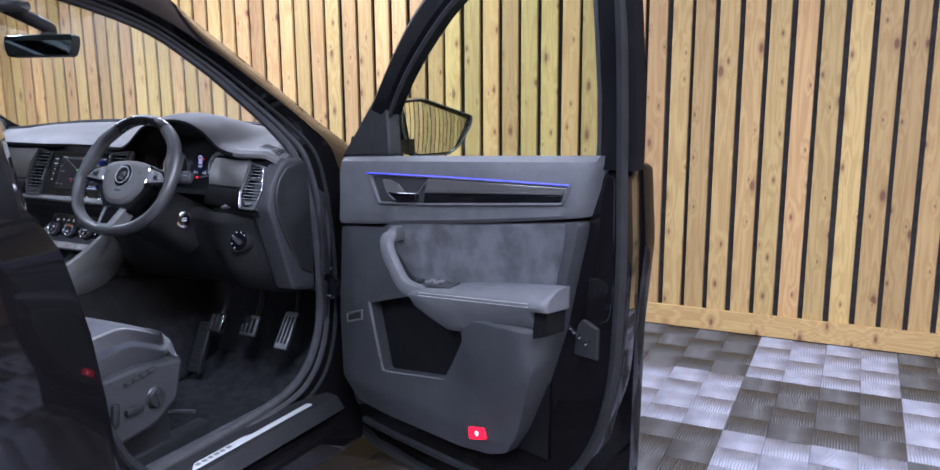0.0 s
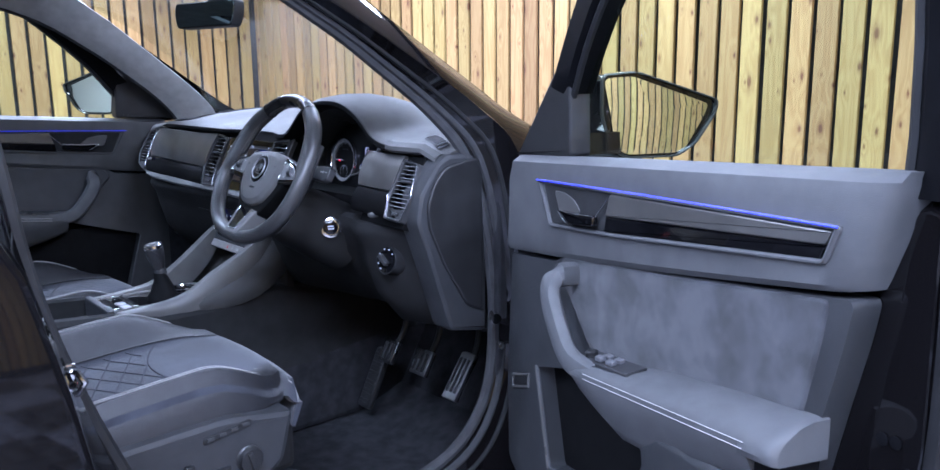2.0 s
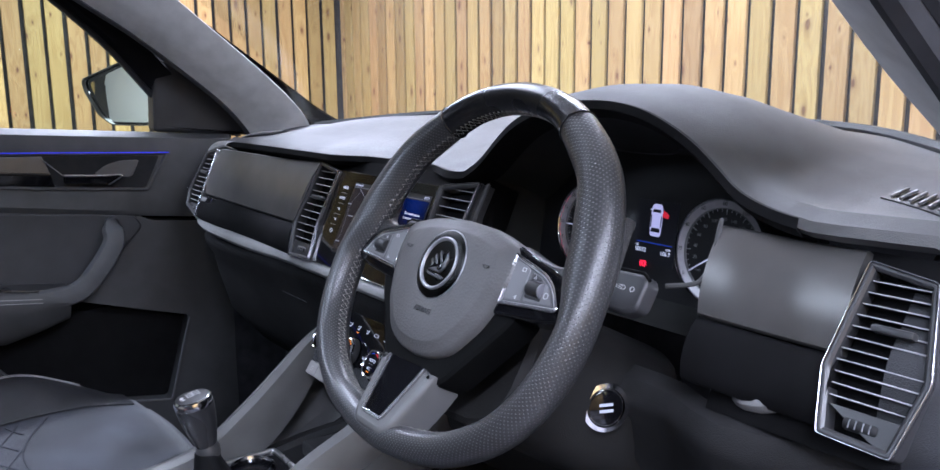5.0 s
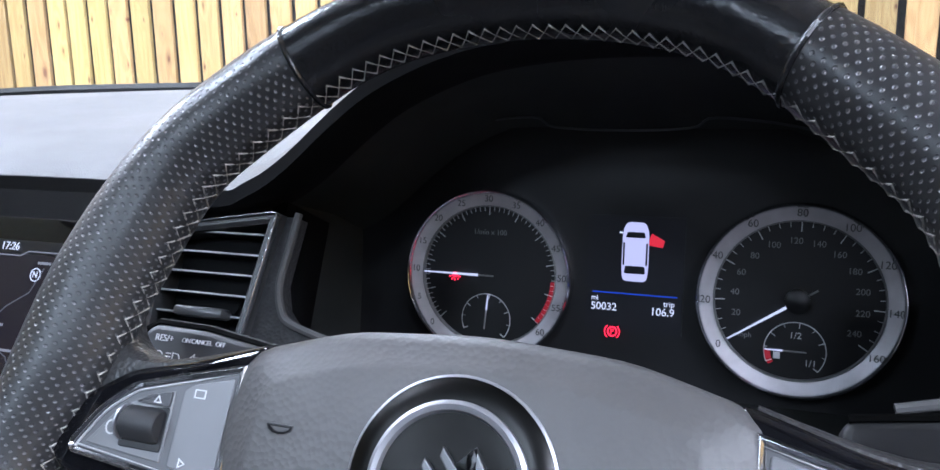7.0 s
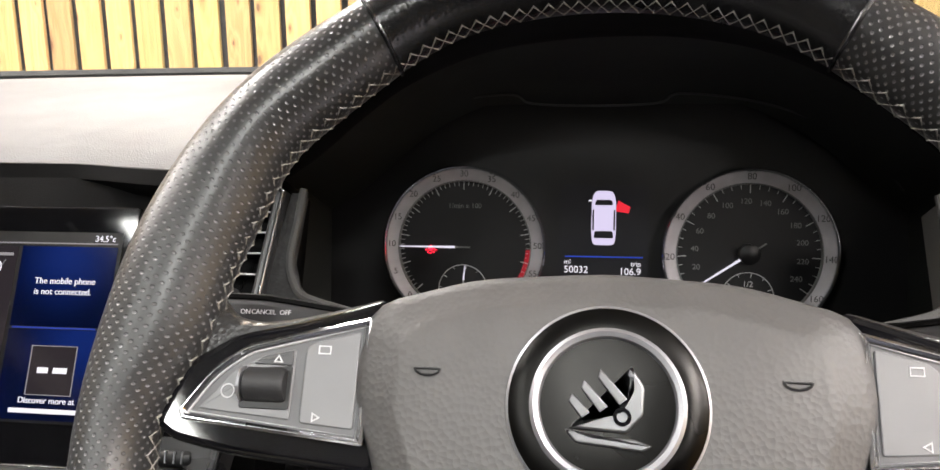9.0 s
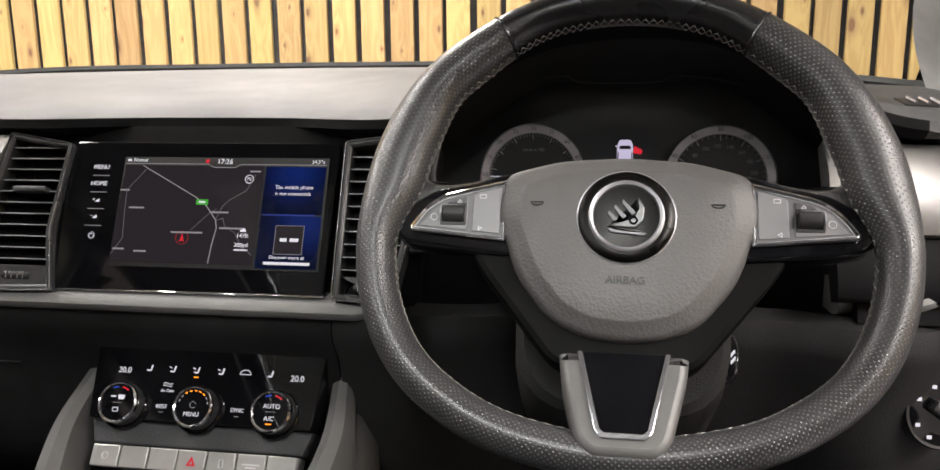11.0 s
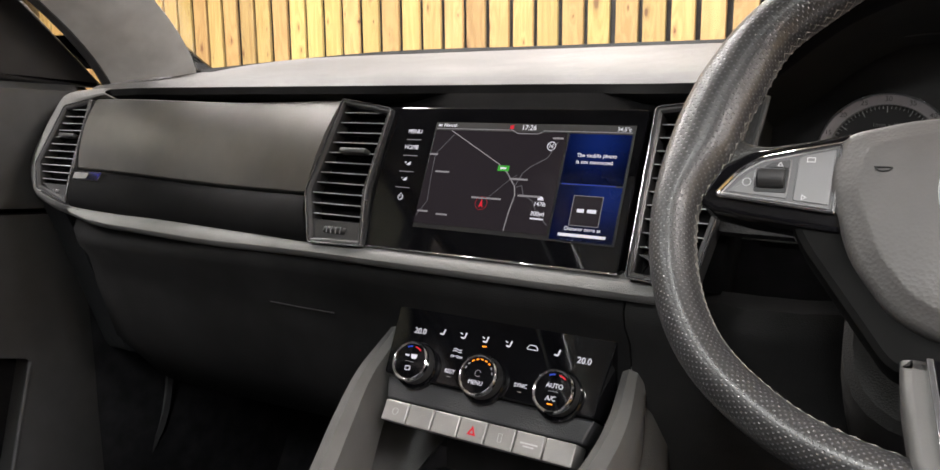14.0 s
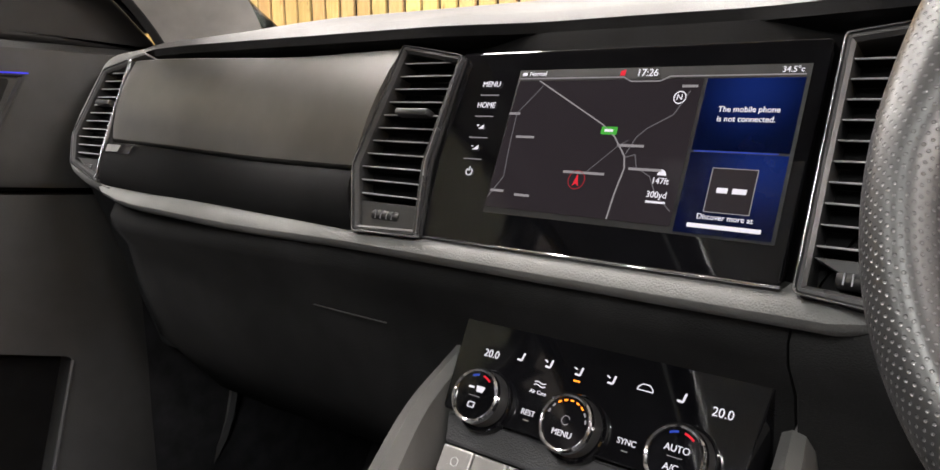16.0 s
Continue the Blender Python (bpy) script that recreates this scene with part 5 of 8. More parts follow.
def car_door(M, name, label, near=True):
    D = thing(name, M @ Vector((0.5, 0.05, 0.31)), label, "car door")
    F = M @ basis((0, 0, 0), (1, 0, 0), (0, 0, 1), (0, -1, 0))     # (u, z, towards the cabin)

    def P(u, z, c):
        return F @ Vector((u, z, c))

    part("outer_skin", prism(round_poly(SKIN_OUT, 0.02), -0.13, -0.172, 0.012, F), PAINT, D, "glossy black outer skin")
    si, sb = round_poly(SHELL_IN, 0.03), round_poly(SHELL_BACK, 0.03)
    part("door_shell", loft([[P(u, z, -0.13) for u, z in sb], [P(u, z, -0.055) for u, z in si], [P(u, z, -0.043) for u, z in inset(si, 0.004)], [P(u, z, -0.036) for u, z in inset(si, 0.014)]]), PAINT, D, "glossy black inner door frame")
    part("shell_step", prism(round_poly([(0.925, 1.19), (0.955, 1.19), (0.958, 0.95), (0.948, 0.90), (0.905, 0.885), (0.895, 0.93), (0.915, 1.08)], 0.015), -0.04, -0.0335, 0.003, F), PAINT, D)
    sl = [(0.930, 1.612, 0.016), (0.975, 1.585, 0.014), (0.985, 1.50, 0.008), (0.980, 1.35, -0.012), (0.972, 1.18, -0.030), (0.974, 1.05, -0.032), (0.972, 0.953, -0.032), (0.957, 0.766, -0.034), (0.911, 0.623, -0.036), (0.835, 0.525, -0.036), (0.72, 0.470, -0.036), (0.60, 0.448, -0.036), (0.3, 0.442, -0.036), (0.13, 0.445, -0.036)]
    srow = []
    for p in curve_points(sl, 6):
        srow.append(Vector(p))
    rings = []
    for k, p in enumerate(srow):
        d = (srow[min(k + 1, len(srow) - 1)] - srow[max(k - 1, 0)]).normalized()
        n_ = Vector((-d.y, d.x, 0)).normalized()
        rings.append([P(*(p + n_ * a + Vector((0, 0, b)))) for a, b in ((-0.010, -0.006), (-0.0095, 0.004), (-0.006, 0.009), (0.0, 0.0105), (0.006, 0.009), (0.0095, 0.004), (0.010, -0.006))])
    part("door_seal", loft(rings), SEAL, D, "grey-black rubber seal")
    # window frame
    fo = [(0.07, 1.165), (0.16, 1.262), (0.28, 1.390), (0.42, 1.520), (0.53, 1.590), (0.66, 1.630), (0.83, 1.642), (0.985, 1.630), (1.005, 1.50), (0.988, 1.20)]
    fi = [(0.19, 1.180), (0.25, 1.250), (0.34, 1.352), (0.460, 1.455), (0.57, 1.537), (0.69, 1.578), (0.82, 1.594), (0.912, 1.586), (0.930, 1.49), (0.910, 1.20)]
    co, ci = curve_points([(u, z, 0) for u, z in fo], 4), curve_points([(u, z, 0) for u, z in fi], 4)
    rings = []
    for a, b in zip(co, ci):
        lean = 0.05 * step(1.2, 1.6, a.y)
        rings.append([P(a.x, a.y, -0.075 + lean), P(a.x, a.y, -0.045 + lean), P(*a.lerp(b, 0.25).xy, -0.030 + lean), P(*a.lerp(b, 0.8).xy, -0.030 + lean), P(b.x, b.y, -0.042 + lean), P(b.x, b.y, -0.075 + lean)])
    part("window_frame", loft(rings), FRAME_BLACK, D, "black window frame")
    part("frame_seal", tube([P(b.x, b.y, -0.040 + 0.05 * step(1.2, 1.6, a.y)) for a, b in zip(co, ci)], 0.006, 6), RUBBER, D)
    pane = [(b.x, b.y, -0.062 + 0.05 * step(1.2, 1.6, b.y)) for b in ci]
    bot = [(lerp(pane[0][0], pane[-1][0], t), lerp(1.175, 1.215, t), -0.062) for t in np.linspace(0, 1, len(pane))]
    g = part("window_pane", shell([[P(*Vector(p).lerp(Vector(q), t)) for p, q in zip(bot, pane)] for t in (0, 0.5, 1)], 0.004), TINTED, D, "faintly green side window glass")
    g.visible_shadow = False
    # sail panel in the front corner
    sd = 0.0 if near else 0.025
    part("sail_panel", prism(round_poly([(0.080 - sd, 1.168), (0.284 - sd, 1.183), (0.277 - sd, 1.324), (0.226 - sd, 1.322)], 0.010), -0.06, -0.022, 0.006, F, seg=3), HARD, D, "grey plastic corner cover")
    # lining: upper roll, recessed trim, suede, lower part with a bin
    up = []
    for t in [0.0, 0.006, 0.02, 0.05] + list(np.linspace(0.12, 0.88, 11)) + [0.94, 0.965, 0.982, 0.994, 1.0]:
        u = lerp(0.104, 0.934, t)
        zt = lerp(1.172, 1.226, t)
        ub = lerp(0.094, 0.900, t)
        zb = lerp(0.998, 1.106, t) - 0.006 * math.sin(math.pi * t)
        e = min(math.sqrt(max(0.0, 1 - (1 - min(1.0, t / 0.03)) ** 2)), math.sqrt(max(0.0, 1 - (1 - min(1.0, (1 - t) / 0.05)) ** 2)))

        def C(c):
            return -0.026 + (c + 0.026) * e

        up.append([P(u, zt - 0.012, -0.045), P(u, zt, -0.040), P(u, zt, -0.018), P(lerp(u, ub, 0.08), zt - 0.010, C(0.006)), P(lerp(u, ub, 0.25), lerp(zt, zb, 0.24), C(0.012)), P(lerp(u, ub, 0.6), lerp(zt, zb, 0.6), C(0.011)), P(lerp(u, ub, 0.93), lerp(zt, zb, 0.94), C(0.013)), P(ub, zb, C(0.006)), P(ub, zb, -0.035), P(u, zt - 0.03, -0.045)])
    part("upper_lining", loft(up), SOFT_TOP if near else DOOR_CARD, D, "soft grey upper door lining")
    rec = round_poly([(0.243, 1.145), (0.885, 1.171), (0.868, 1.128), (0.47, 1.085), (0.285, 1.070)], 0.008)
    part("trim_border", frame_ring(rec, 0.006, 0.0, 0.0175, 0.004, F), SOFT_TOP if near else DOOR_CARD, D)
    inn = inset(rec, 0.006)
    part("trim_strip", prism(round_poly([(0.470, 1.148), (0.876, 1.164), (0.868, 1.149), (0.458, 1.114)], 0.003), 0.0, 0.0165, 0.002, F), TRIM, D, "dark grey trim strip")
    part("trim_strip", prism(round_poly([(0.457, 1.1125), (0.8675, 1.1480), (0.861, 1.133), (0.470, 1.092), (0.452, 1.090)], 0.002), 0.0, 0.0145, 0.002, F), GLOSS, D, "gloss black trim strip")
    cup = round_poly([(0.262, 1.138), (0.472, 1.147), (0.452, 1.092), (0.292, 1.077)], 0.006)
    # no hollow here: the recess's shade is a flat dark plate
    part("handle_cup", prism(cup, 0.0, 0.0128, 0.0, F), POCKET, D, "flat dark plate that holds the shade of the handle recess")
    # pale scoop behind the lever, a gloss lever with a chrome edge, and the bright end of the recess
    bowl = round_poly([(0.300, 1.132), (0.316, 1.100), (0.371, 1.103), (0.384, 1.110), (0.362, 1.126), (0.333, 1.133)], 0.006, 3)
    part("handle_scoop", prism(bowl, 0.010, 0.0145, 0.0015, F), SILVER_PLASTIC, D, "satin grey scoop behind the handle")
    lev = round_poly([(0.336, 1.105), (0.371, 1.106), (0.437, 1.111), (0.438, 1.097), (0.365, 1.088)], 0.003)
    lever = part("door_handle", prism(lev, 0.016, 0.026, 0.003, F), GLOSS, D, "gloss black inner door handle with a chrome edge")
    part("handle_edge", tube([P(*q_) for q_ in curve_points([(0.362, 1.089, 0.0265), (0.347, 1.097, 0.0270), (0.338, 1.1055, 0.0265), (0.372, 1.1065, 0.0265), (0.438, 1.1115, 0.0262)], 4)], 0.0011 if near else 0.0026, 6), BRIGHT if near else CHROME, lever)
    part("recess_edge", tube([P(0.438, 1.110, 0.020), P(0.452, 1.124, 0.019), P(0.469, 1.141, 0.0180)], 0.0014, 6), BRIGHT, D)
    led = [(0.244, 1.1435, 0.0185), (0.55, 1.158, 0.0185), (0.883, 1.1695, 0.018)]
    part("light_strip", tube([P(*p) for p in curve_points(led, 6)], 0.0011 if near else 0.001, 6), LED if near else LED_DIM, D, "lit blue ambient light strip")
    part("suede_insert", prism(round_poly([(0.300, 1.000), (0.318, 1.026), (0.60, 1.056), (0.868, 1.092), (0.862, 1.05), (0.838, 0.940), (0.62, 0.90), (0.46, 0.87), (0.40, 0.90)], 0.012, 5), -0.01, 0.0065, 0.004, F, seg=3), DOOR_SUEDE if near else SOFT, D, "worn grey suede insert")
    ll = prism_hole(round_poly(LOWER, 0.014), round_poly(BIN, 0.010), -0.035, 0.003)
    bmesh.ops.subdivide_edges(ll, edges=[e for e in ll.edges if e.calc_length() > 0.05], cuts=3, use_grid_fill=True)
    bmesh.ops.triangulate(ll, faces=[f for f in ll.faces if len(f.verts) > 4])
    bmesh.ops.subdivide_edges(ll, edges=[e for e in ll.edges if e.calc_length() > 0.03], cuts=1, use_grid_fill=True)
    bmesh.ops.triangulate(ll, faces=[f for f in ll.faces if len(f.verts) > 4])
    for v_ in ll.verts:
        if v_.co.z > -0.01:
            u, z = v_.co.x, v_.co.y
            v_.co.z += 0.056 * step(0.44, 0.68, u) * (1 - step(0.80, 0.865, u)) * step(0.53, 0.86, z) * (1 - step(0.868, 0.90, z)) - 0.012 * (1 - step(0.06, 0.16, u)) - 0.018 * (1 - step(0.50, 0.58, z))
    part("lower_lining", joined(ll, F), SOFT if near else LOWER_CARD, D, "hard grey lower door lining with a bin", angle=60)
    part("bin_lip", tube([P(u, z, 0.003) for u, z in round_poly([(0.222, 0.805), (0.27, 0.632), (0.504, 0.672), (0.612, 0.804)][::1], 0.008)[3:-3]], 0.0028, 6), SOFT_TOP, D)
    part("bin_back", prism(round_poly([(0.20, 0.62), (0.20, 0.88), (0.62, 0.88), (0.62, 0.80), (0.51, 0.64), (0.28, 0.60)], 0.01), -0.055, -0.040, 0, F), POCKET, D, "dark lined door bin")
    # armrest
    ar = []
    for u in (0.452, 0.458, 0.50, 0.56, 0.62, 0.70, 0.78, 0.815, 0.828, 0.833):
        zt = arm_top(u)
        zb = 0.815 + 0.058 * step(0.56, 0.84, u) + 0.03 * (1 - step(0.45, 0.55, u))
        e = 0.88 + 0.12 * step(0.450, 0.462, u) - 0.03 * step(0.824, 0.834, u)
        rise = 0.014 * step(0.5, 0.62, u) + 0.006 * step(0.6, 0.8, u)
        ar.append([P(u, zt + rise, -0.005), P(u, zt + rise, 0.018), P(u, zt + rise * 0.75, 0.042 * e), P(u, zt + 0.004, 0.062 * e), P(u, zt - 0.004, 0.071 * e), P(u, zt - 0.014, 0.0735 * e), P(u, lerp(zt, zb, 0.45), 0.066 * e), P(u, lerp(zt, zb, 0.8), 0.054 * e), P(u, zb + 0.002, 0.042 * e), P(u, zb - 0.004, 0.025 * e), P(u, zb - 0.006, -0.005)])
    arm = part("armrest", loft(ar), SOFT_TOP if near else DOOR_CARD, D, "padded grey armrest with grey stitching")
    for k in (0, 1):
        part("stitching", tube([P(u, arm_top(u) - 0.006 - 0.007 * k, 0.0728 + 0.0010 * k) for u in np.linspace(0.50, 0.832, 14)], 0.0006, 4), THREAD, arm)
    cap_ = []
    for u, k in ((0.824, 1.0), (0.850, 1.0), (0.862, 0.985), (0.869, 0.93), (0.872, 0.84)):
        zt = arm_top(min(u, 0.862)) - 0.010 * (1 - k)
        cap_.append([P(u, zt + 0.0206, -0.005), P(u, zt + 0.0206, 0.018), P(u, zt + 0.0156, 0.042 * k), P(u, zt + 0.0046, 0.0625 * k), P(u, zt - 0.004, 0.0715 * k), P(u, zt - 0.014, 0.0740 * k), P(u, zt - 0.022, 0.070 * k), P(u, zt - 0.024, -0.005)])
    part("armrest_end", loft(cap_), SOFT_TOP if near else DOOR_CARD, arm, "rounded padded armrest end")
    # solid near-black block in place of the shaded slot
    part("end_slot", prism(round_poly([(0.833, 0.928), (0.868, 0.934), (0.864, 0.872), (0.829, 0.860)], 0.004), 0.0, 0.056, 0, F), BLACK_AND_SHADE, D, "near-black block that holds the shade of the slot under the armrest end")
    gh = [(0.360, 1.006, 0.006), (0.366, 1.006, 0.045), (0.369, 0.983, 0.058), (0.397, 0.939, 0.060), (0.438, 0.899, 0.060), (0.502, 0.890, 0.056)]
    ghp = [Vector(p) for p in curve_points(gh, 5)]
    rings = []
    for k, p in enumerate(ghp):
        d = (ghp[min(k + 1, len(ghp) - 1)] - ghp[max(k - 1, 0)]).normalized()
        side = d.cross(Vector((0, 0, 1)))
        side = side.normalized() if side.length > 0.2 else Vector((0, 1, 0))
        out_ = side.cross(d).normalized()
        rings.append([P(*(p + side * (0.0185 * a) + out_ * (0.012 * b))) for a, b in ((-1, -0.5), (-1, 0.3), (-0.8, 0.8), (-0.3, 1), (0.3, 1), (0.8, 0.8), (1, 0.3), (1, -0.5), (0.7, -1), (-0.7, -1))])
    part("grab_handle", loft(rings), SOFT_TOP, D, "grey flat-faced grab handle")
    # sheet behind the bin's opening, near-black for the shade inside
    part("bin_liner", prism([(0.205, 0.56), (0.80, 0.56), (0.80, 0.84), (0.205, 0.84)], -0.0335, -0.029, 0, F), BLACK_AND_SHADE, D, "near-black sheet across the door bin, the bin's shade put into its colour")
    sw = part("switch_panel", box((0, 0, 0), (0.13, 0.036, 0.006), 0.002, m=F @ basis((0.515, 0.912, 0.036), Vector((0.99, 0.12, 0)).normalized(), (0, 0.15, -0.98), (0.1, 0.97, 0.15))), SWITCH, D, "black window switch panel")
    if near:
        for k in range(4):
            part("switch", box((0, 0, 0), (0.018, 0.010, 0.008), 0.002, m=F @ basis((0.500 + 0.026 * (k // 2) * 1.1, 0.916 + 0.003 * (k // 2), 0.030 + 0.014 * (k % 2)), (0.99, 0.12, 0), (0, 0.15, -0.98), (0.1, 0.97, 0.15))), SATIN, sw)
        part("mirror_knob", lathe([(0.010, 0), (0.010, 0.008), (0.007, 0.010), (0.001, 0.0105)], 16, F @ basis((0.466, 0.908, 0.038), (0.99, 0.12, 0), (0, 0.15, -0.98), (0.1, 0.97, 0.15))), HARD, sw)
        tb = part("boot_switch", frame_ring(round_poly([(0.118, 0.728), (0.188, 0.752), (0.190, 0.781), (0.117, 0.757)], 0.003), 0.005, 0.0, 0.006, 0.001, F), SILVER_PLASTIC, D, "boot release switch in a silver frame")
        part("switch_cap", prism(round_poly([(0.125, 0.737), (0.181, 0.756), (0.183, 0.772), (0.125, 0.752)], 0.002), 0.0, 0.0055, 0.001, F), HARD, tb)
        part("bin_edge", tube([P(0.218, 0.806, 0.004), P(0.244, 0.72, 0.005), P(0.268, 0.630, 0.004)], 0.0035, 6), SILVER_PLASTIC, D)
        lamp_ = part("warning_lamp", prism(round_poly([(0.594, 0.553), (0.648, 0.569), (0.645, 0.597), (0.591, 0.583)], 0.006), 0.0, 0.010, 0.002, F), RED_LENS, D, "lit red door warning lamp")
        part("lamp_core", lathe([(0.006, 0), (0.006, 0.0105), (0.001, 0.011)], 12, F @ Matrix.Translation((0.620, 0.576, 0))), RED_HOT, lamp_)
        # latch and fixings on the end of the door
        lt = part("latch", prism(round_poly([(0.862, 0.815), (0.925, 0.815), (0.925, 0.882), (0.885, 0.895), (0.872, 0.880)], 0.006), -0.06, -0.031, 0.004, F), HARD, D, "black latch with bright bolts")
        for du, dz in ((0.858, 0.872), (0.866, 0.866), (0.880, 0.858), (0.896, 0.848)):
            part("bolt", lathe([(0.006, 0), (0.006, 0.004), (0.002, 0.005)], 8, F @ Matrix.Translation((du, dz, -0.030))), CHROME, lt)
        for du, dz in ((0.932, 0.955), (0.948, 0.957), (0.925, 0.852), (0.965, 0.93)):
            part("grommet", lathe([(0.007, 0), (0.007, 0.0015), (0.003, 0.002)], 12, F @ Matrix.Translation((du - 0.02, dz, -0.033))), FRAME_BLACK, D)
        part("lower_moulding", tube([P(u, z, c) for u, z, c in ((0.0, 0.40, -0.09), (0.10, 0.36, -0.085), (0.3, 0.345, -0.085), (0.7, 0.345, -0.085), (0.86, 0.37, -0.09))], 0.016, 8), RUBBER, D, "rubber lower door seal")
    # exterior mirror
    def Q(v, z, u):
        return M @ Vector((u, v, z) if near else (u - 0.012 + 0.40 * (v - 0.12), v + 0.02, z + 0.021))

    hs = round_poly([(0.1236, 1.3150), (0.1913, 1.3213), (0.3622, 1.2690), (0.3565, 1.2425), (0.3164, 1.1870), (0.2774, 1.1660), (0.1783, 1.1665), (0.1458, 1.1830), (0.1238, 1.2453)], 0.013, 4)
    gp = round_poly([(0.1320, 1.3075), (0.1841, 1.3119), (0.3431, 1.2610), (0.3380, 1.2450), (0.2960, 1.1790), (0.2800, 1.1740), (0.1782, 1.1735), (0.1560, 1.1890)], 0.011, 4)
    cxv, czv = 0.23, 1.245

    def mring(k, u):
        return [Q(cxv + (v - cxv) * k, czv + (z - czv) * k, u + 0.12 * (v - 0.12) * 0.7) for v, z in hs]

    mirror = part("mirror_housing", loft([mring(0.40, 0.035), mring(0.68, 0.050), mring(0.88, 0.085), mring(0.97, 0.135), mring(1.0, 0.175), mring(1.0, 0.205), mring(0.97, 0.207), mring(0.94, 0.2025)]), GLOSS, D, "gloss black door mirror")
    # slightly convex glass, set in from the inner side of the housing
    def gring(k):
        fine = [(lerp(a[0], b[0], t), lerp(a[1], b[1], t)) for a, b in zip(gp, gp[1:] + gp[:1]) for t in (0.0, 0.25, 0.5, 0.75)]
        pts = [((v - cxv) * k, (z - czv) * k) for v, z in fine]
        return [Q(cxv + a, czv + b, 0.2085 - (a * a + b * b) / 2.4 + 0.084 * (a + cxv - 0.12)) for a, b in pts]

    part("mirror_glass", loft([gring(k) for k in [1.0 - 0.045 * q_ for q_ in range(22)] + [0.01]]), MIRROR, mirror, "convex mirror glass")
    part("mirror_rim", loft([mring(1.0, 0.2055), mring(0.995, 0.2105), mring(0.965, 0.2115), mring(0.955, 0.204)], caps=False), SATIN_DARK, mirror)
    part("mirror_foot", loft([[Q(v, z, u) for u, z in ((0.10, 1.175), (0.22, 1.178), (0.215, 1.215), (0.12, 1.225))] for v in (0.03, 0.10, 0.16)]), GLOSS, mirror)
    return D, F


FRAME_BLACK = material("satin_black_frame", (0.004, 0.004, 0.005), 0.5, spec=0.12, vary=0.2)
SEAL = material("rubber_seal", (0.012, 0.012, 0.013), 0.6, spec=0.25, bump=0.15, bump_scale=500, vary=0.2)
RED_LENS = material("red_lens", (0.5, 0.01, 0.02), 0.2, emit=(1.0, 0.01, 0.04), strength=1.6)
RED_HOT = material("red_bulb", (0.9, 0.1, 0.1), 0.3, emit=(1.0, 0.25, 0.25), strength=6.0)
driver_door, DF = car_door(DOOR, "driver_door", "open black driver's door with dark grey lining and lit red lamp")
passenger_door, PF = car_door(PDOOR, "passenger_door", "closed black passenger door with dark grey lining", near=False)

# rear door and the pillar in front of it
rear = thing("rear_door", (0.88, -1.2, 0.35), "closed glossy black rear door beside the open front door", "car door")


def rd_front(z):
    for (za, ya), (zb, yb) in zip(RD, RD[1:]):
        if za <= z <= zb:
            return lerp(ya, yb, (z - za) / (zb - za))
    return RD[-1][1]


RD = [(0.30, -0.615), (0.45, -0.635), (0.624, -0.660), (0.78, -0.684), (0.913, -0.707), (1.08, -0.745), (1.167, -0.785), (1.21, -0.85)]
rows = []
for z, x in ((0.34, 0.865), (0.42, 0.885), (0.56, 0.898), (0.66, 0.894), (0.78, 0.905), (0.92, 0.912), (1.02, 0.908), (1.08, 0.902), (1.14, 0.888), (1.18, 0.868), (1.20, 0.855)):
    yf = rd_front(z)
    rows.append([(x - 0.045, yf - 0.004, z), (x - 0.02, yf, z), (x - 0.004, yf - 0.006, z), (x, yf - 0.02, z), (x + 0.004, yf - 0.25, z), (x + 0.004, yf - 0.6, z), (x, -1.75, z)])
part("outer_skin", shell(rows, 0.004), PAINT, rear, "glossy black outer skin")
part("belt_moulding", tube([(0.862, -0.80, 1.195), (0.862, -1.2, 1.205), (0.855, -1.75, 1.21)], 0.008, 8), SATIN, rear, "satin belt moulding")
rg = part("window_pane", shell([[(0.855, -0.86, 1.20), (0.855, -1.75, 1.21)], [(0.80, -0.86, 1.40), (0.80, -1.75, 1.41)], [(0.72, -0.88, 1.57), (0.72, -1.70, 1.57)]], 0.004), PRIVACY, rear, "dark side window glass")
rg.visible_shadow = False
pa = curve_points([(0.66, -0.80, 1.545), (0.72, -0.762, 1.40), (0.755, -0.742, 1.20), (0.76, -0.722, 1.05), (0.76, -0.685, 0.90), (0.76, -0.62, 0.72), (0.76, -0.56, 0.58), (0.757, -0.50, 0.508)], 5)
pb = curve_points([(0.73, -0.84, 1.57), (0.79, -0.80, 1.40), (0.845, -0.785, 1.20), (0.855, -0.755, 1.05), (0.865, -0.712, 0.90), (0.862, -0.675, 0.72), (0.855, -0.650, 0.58), (0.835, -0.62, 0.47)], 5)
part("b_pillar", shell([pa, [a.lerp(b, 0.5) + Vector((0.004, 0.012, 0)) for a, b in zip(pa, pb)], pb], 0.004), PAINT, car, "glossy black door pillar")
part("pillar_cover", shell([pb, [b + Vector((0.035, -0.03, 0)) for b in pb], [b + Vector((0.03, -0.10, 0)) for b in pb]], 0.003), FRAME_BLACK, car)
part("door_seal", tube([p + Vector((0.004, 0.002, 0)) for p in pa], 0.013, 8), RUBBER, car)
part("pillar_trim", shell([[p + Vector((-0.004, 0, 0)) for p in pa], [p + Vector((-0.06, -0.06, 0)) for p in pa], [p + Vector((-0.07, -0.16, 0)) for p in pa]], 0.004), SOFT, car)
stk = part("striker", box((0.808, -0.692, 0.905), (0.006, 0.022, 0.05), 0.002), CHROME, car, "bright steel striker")
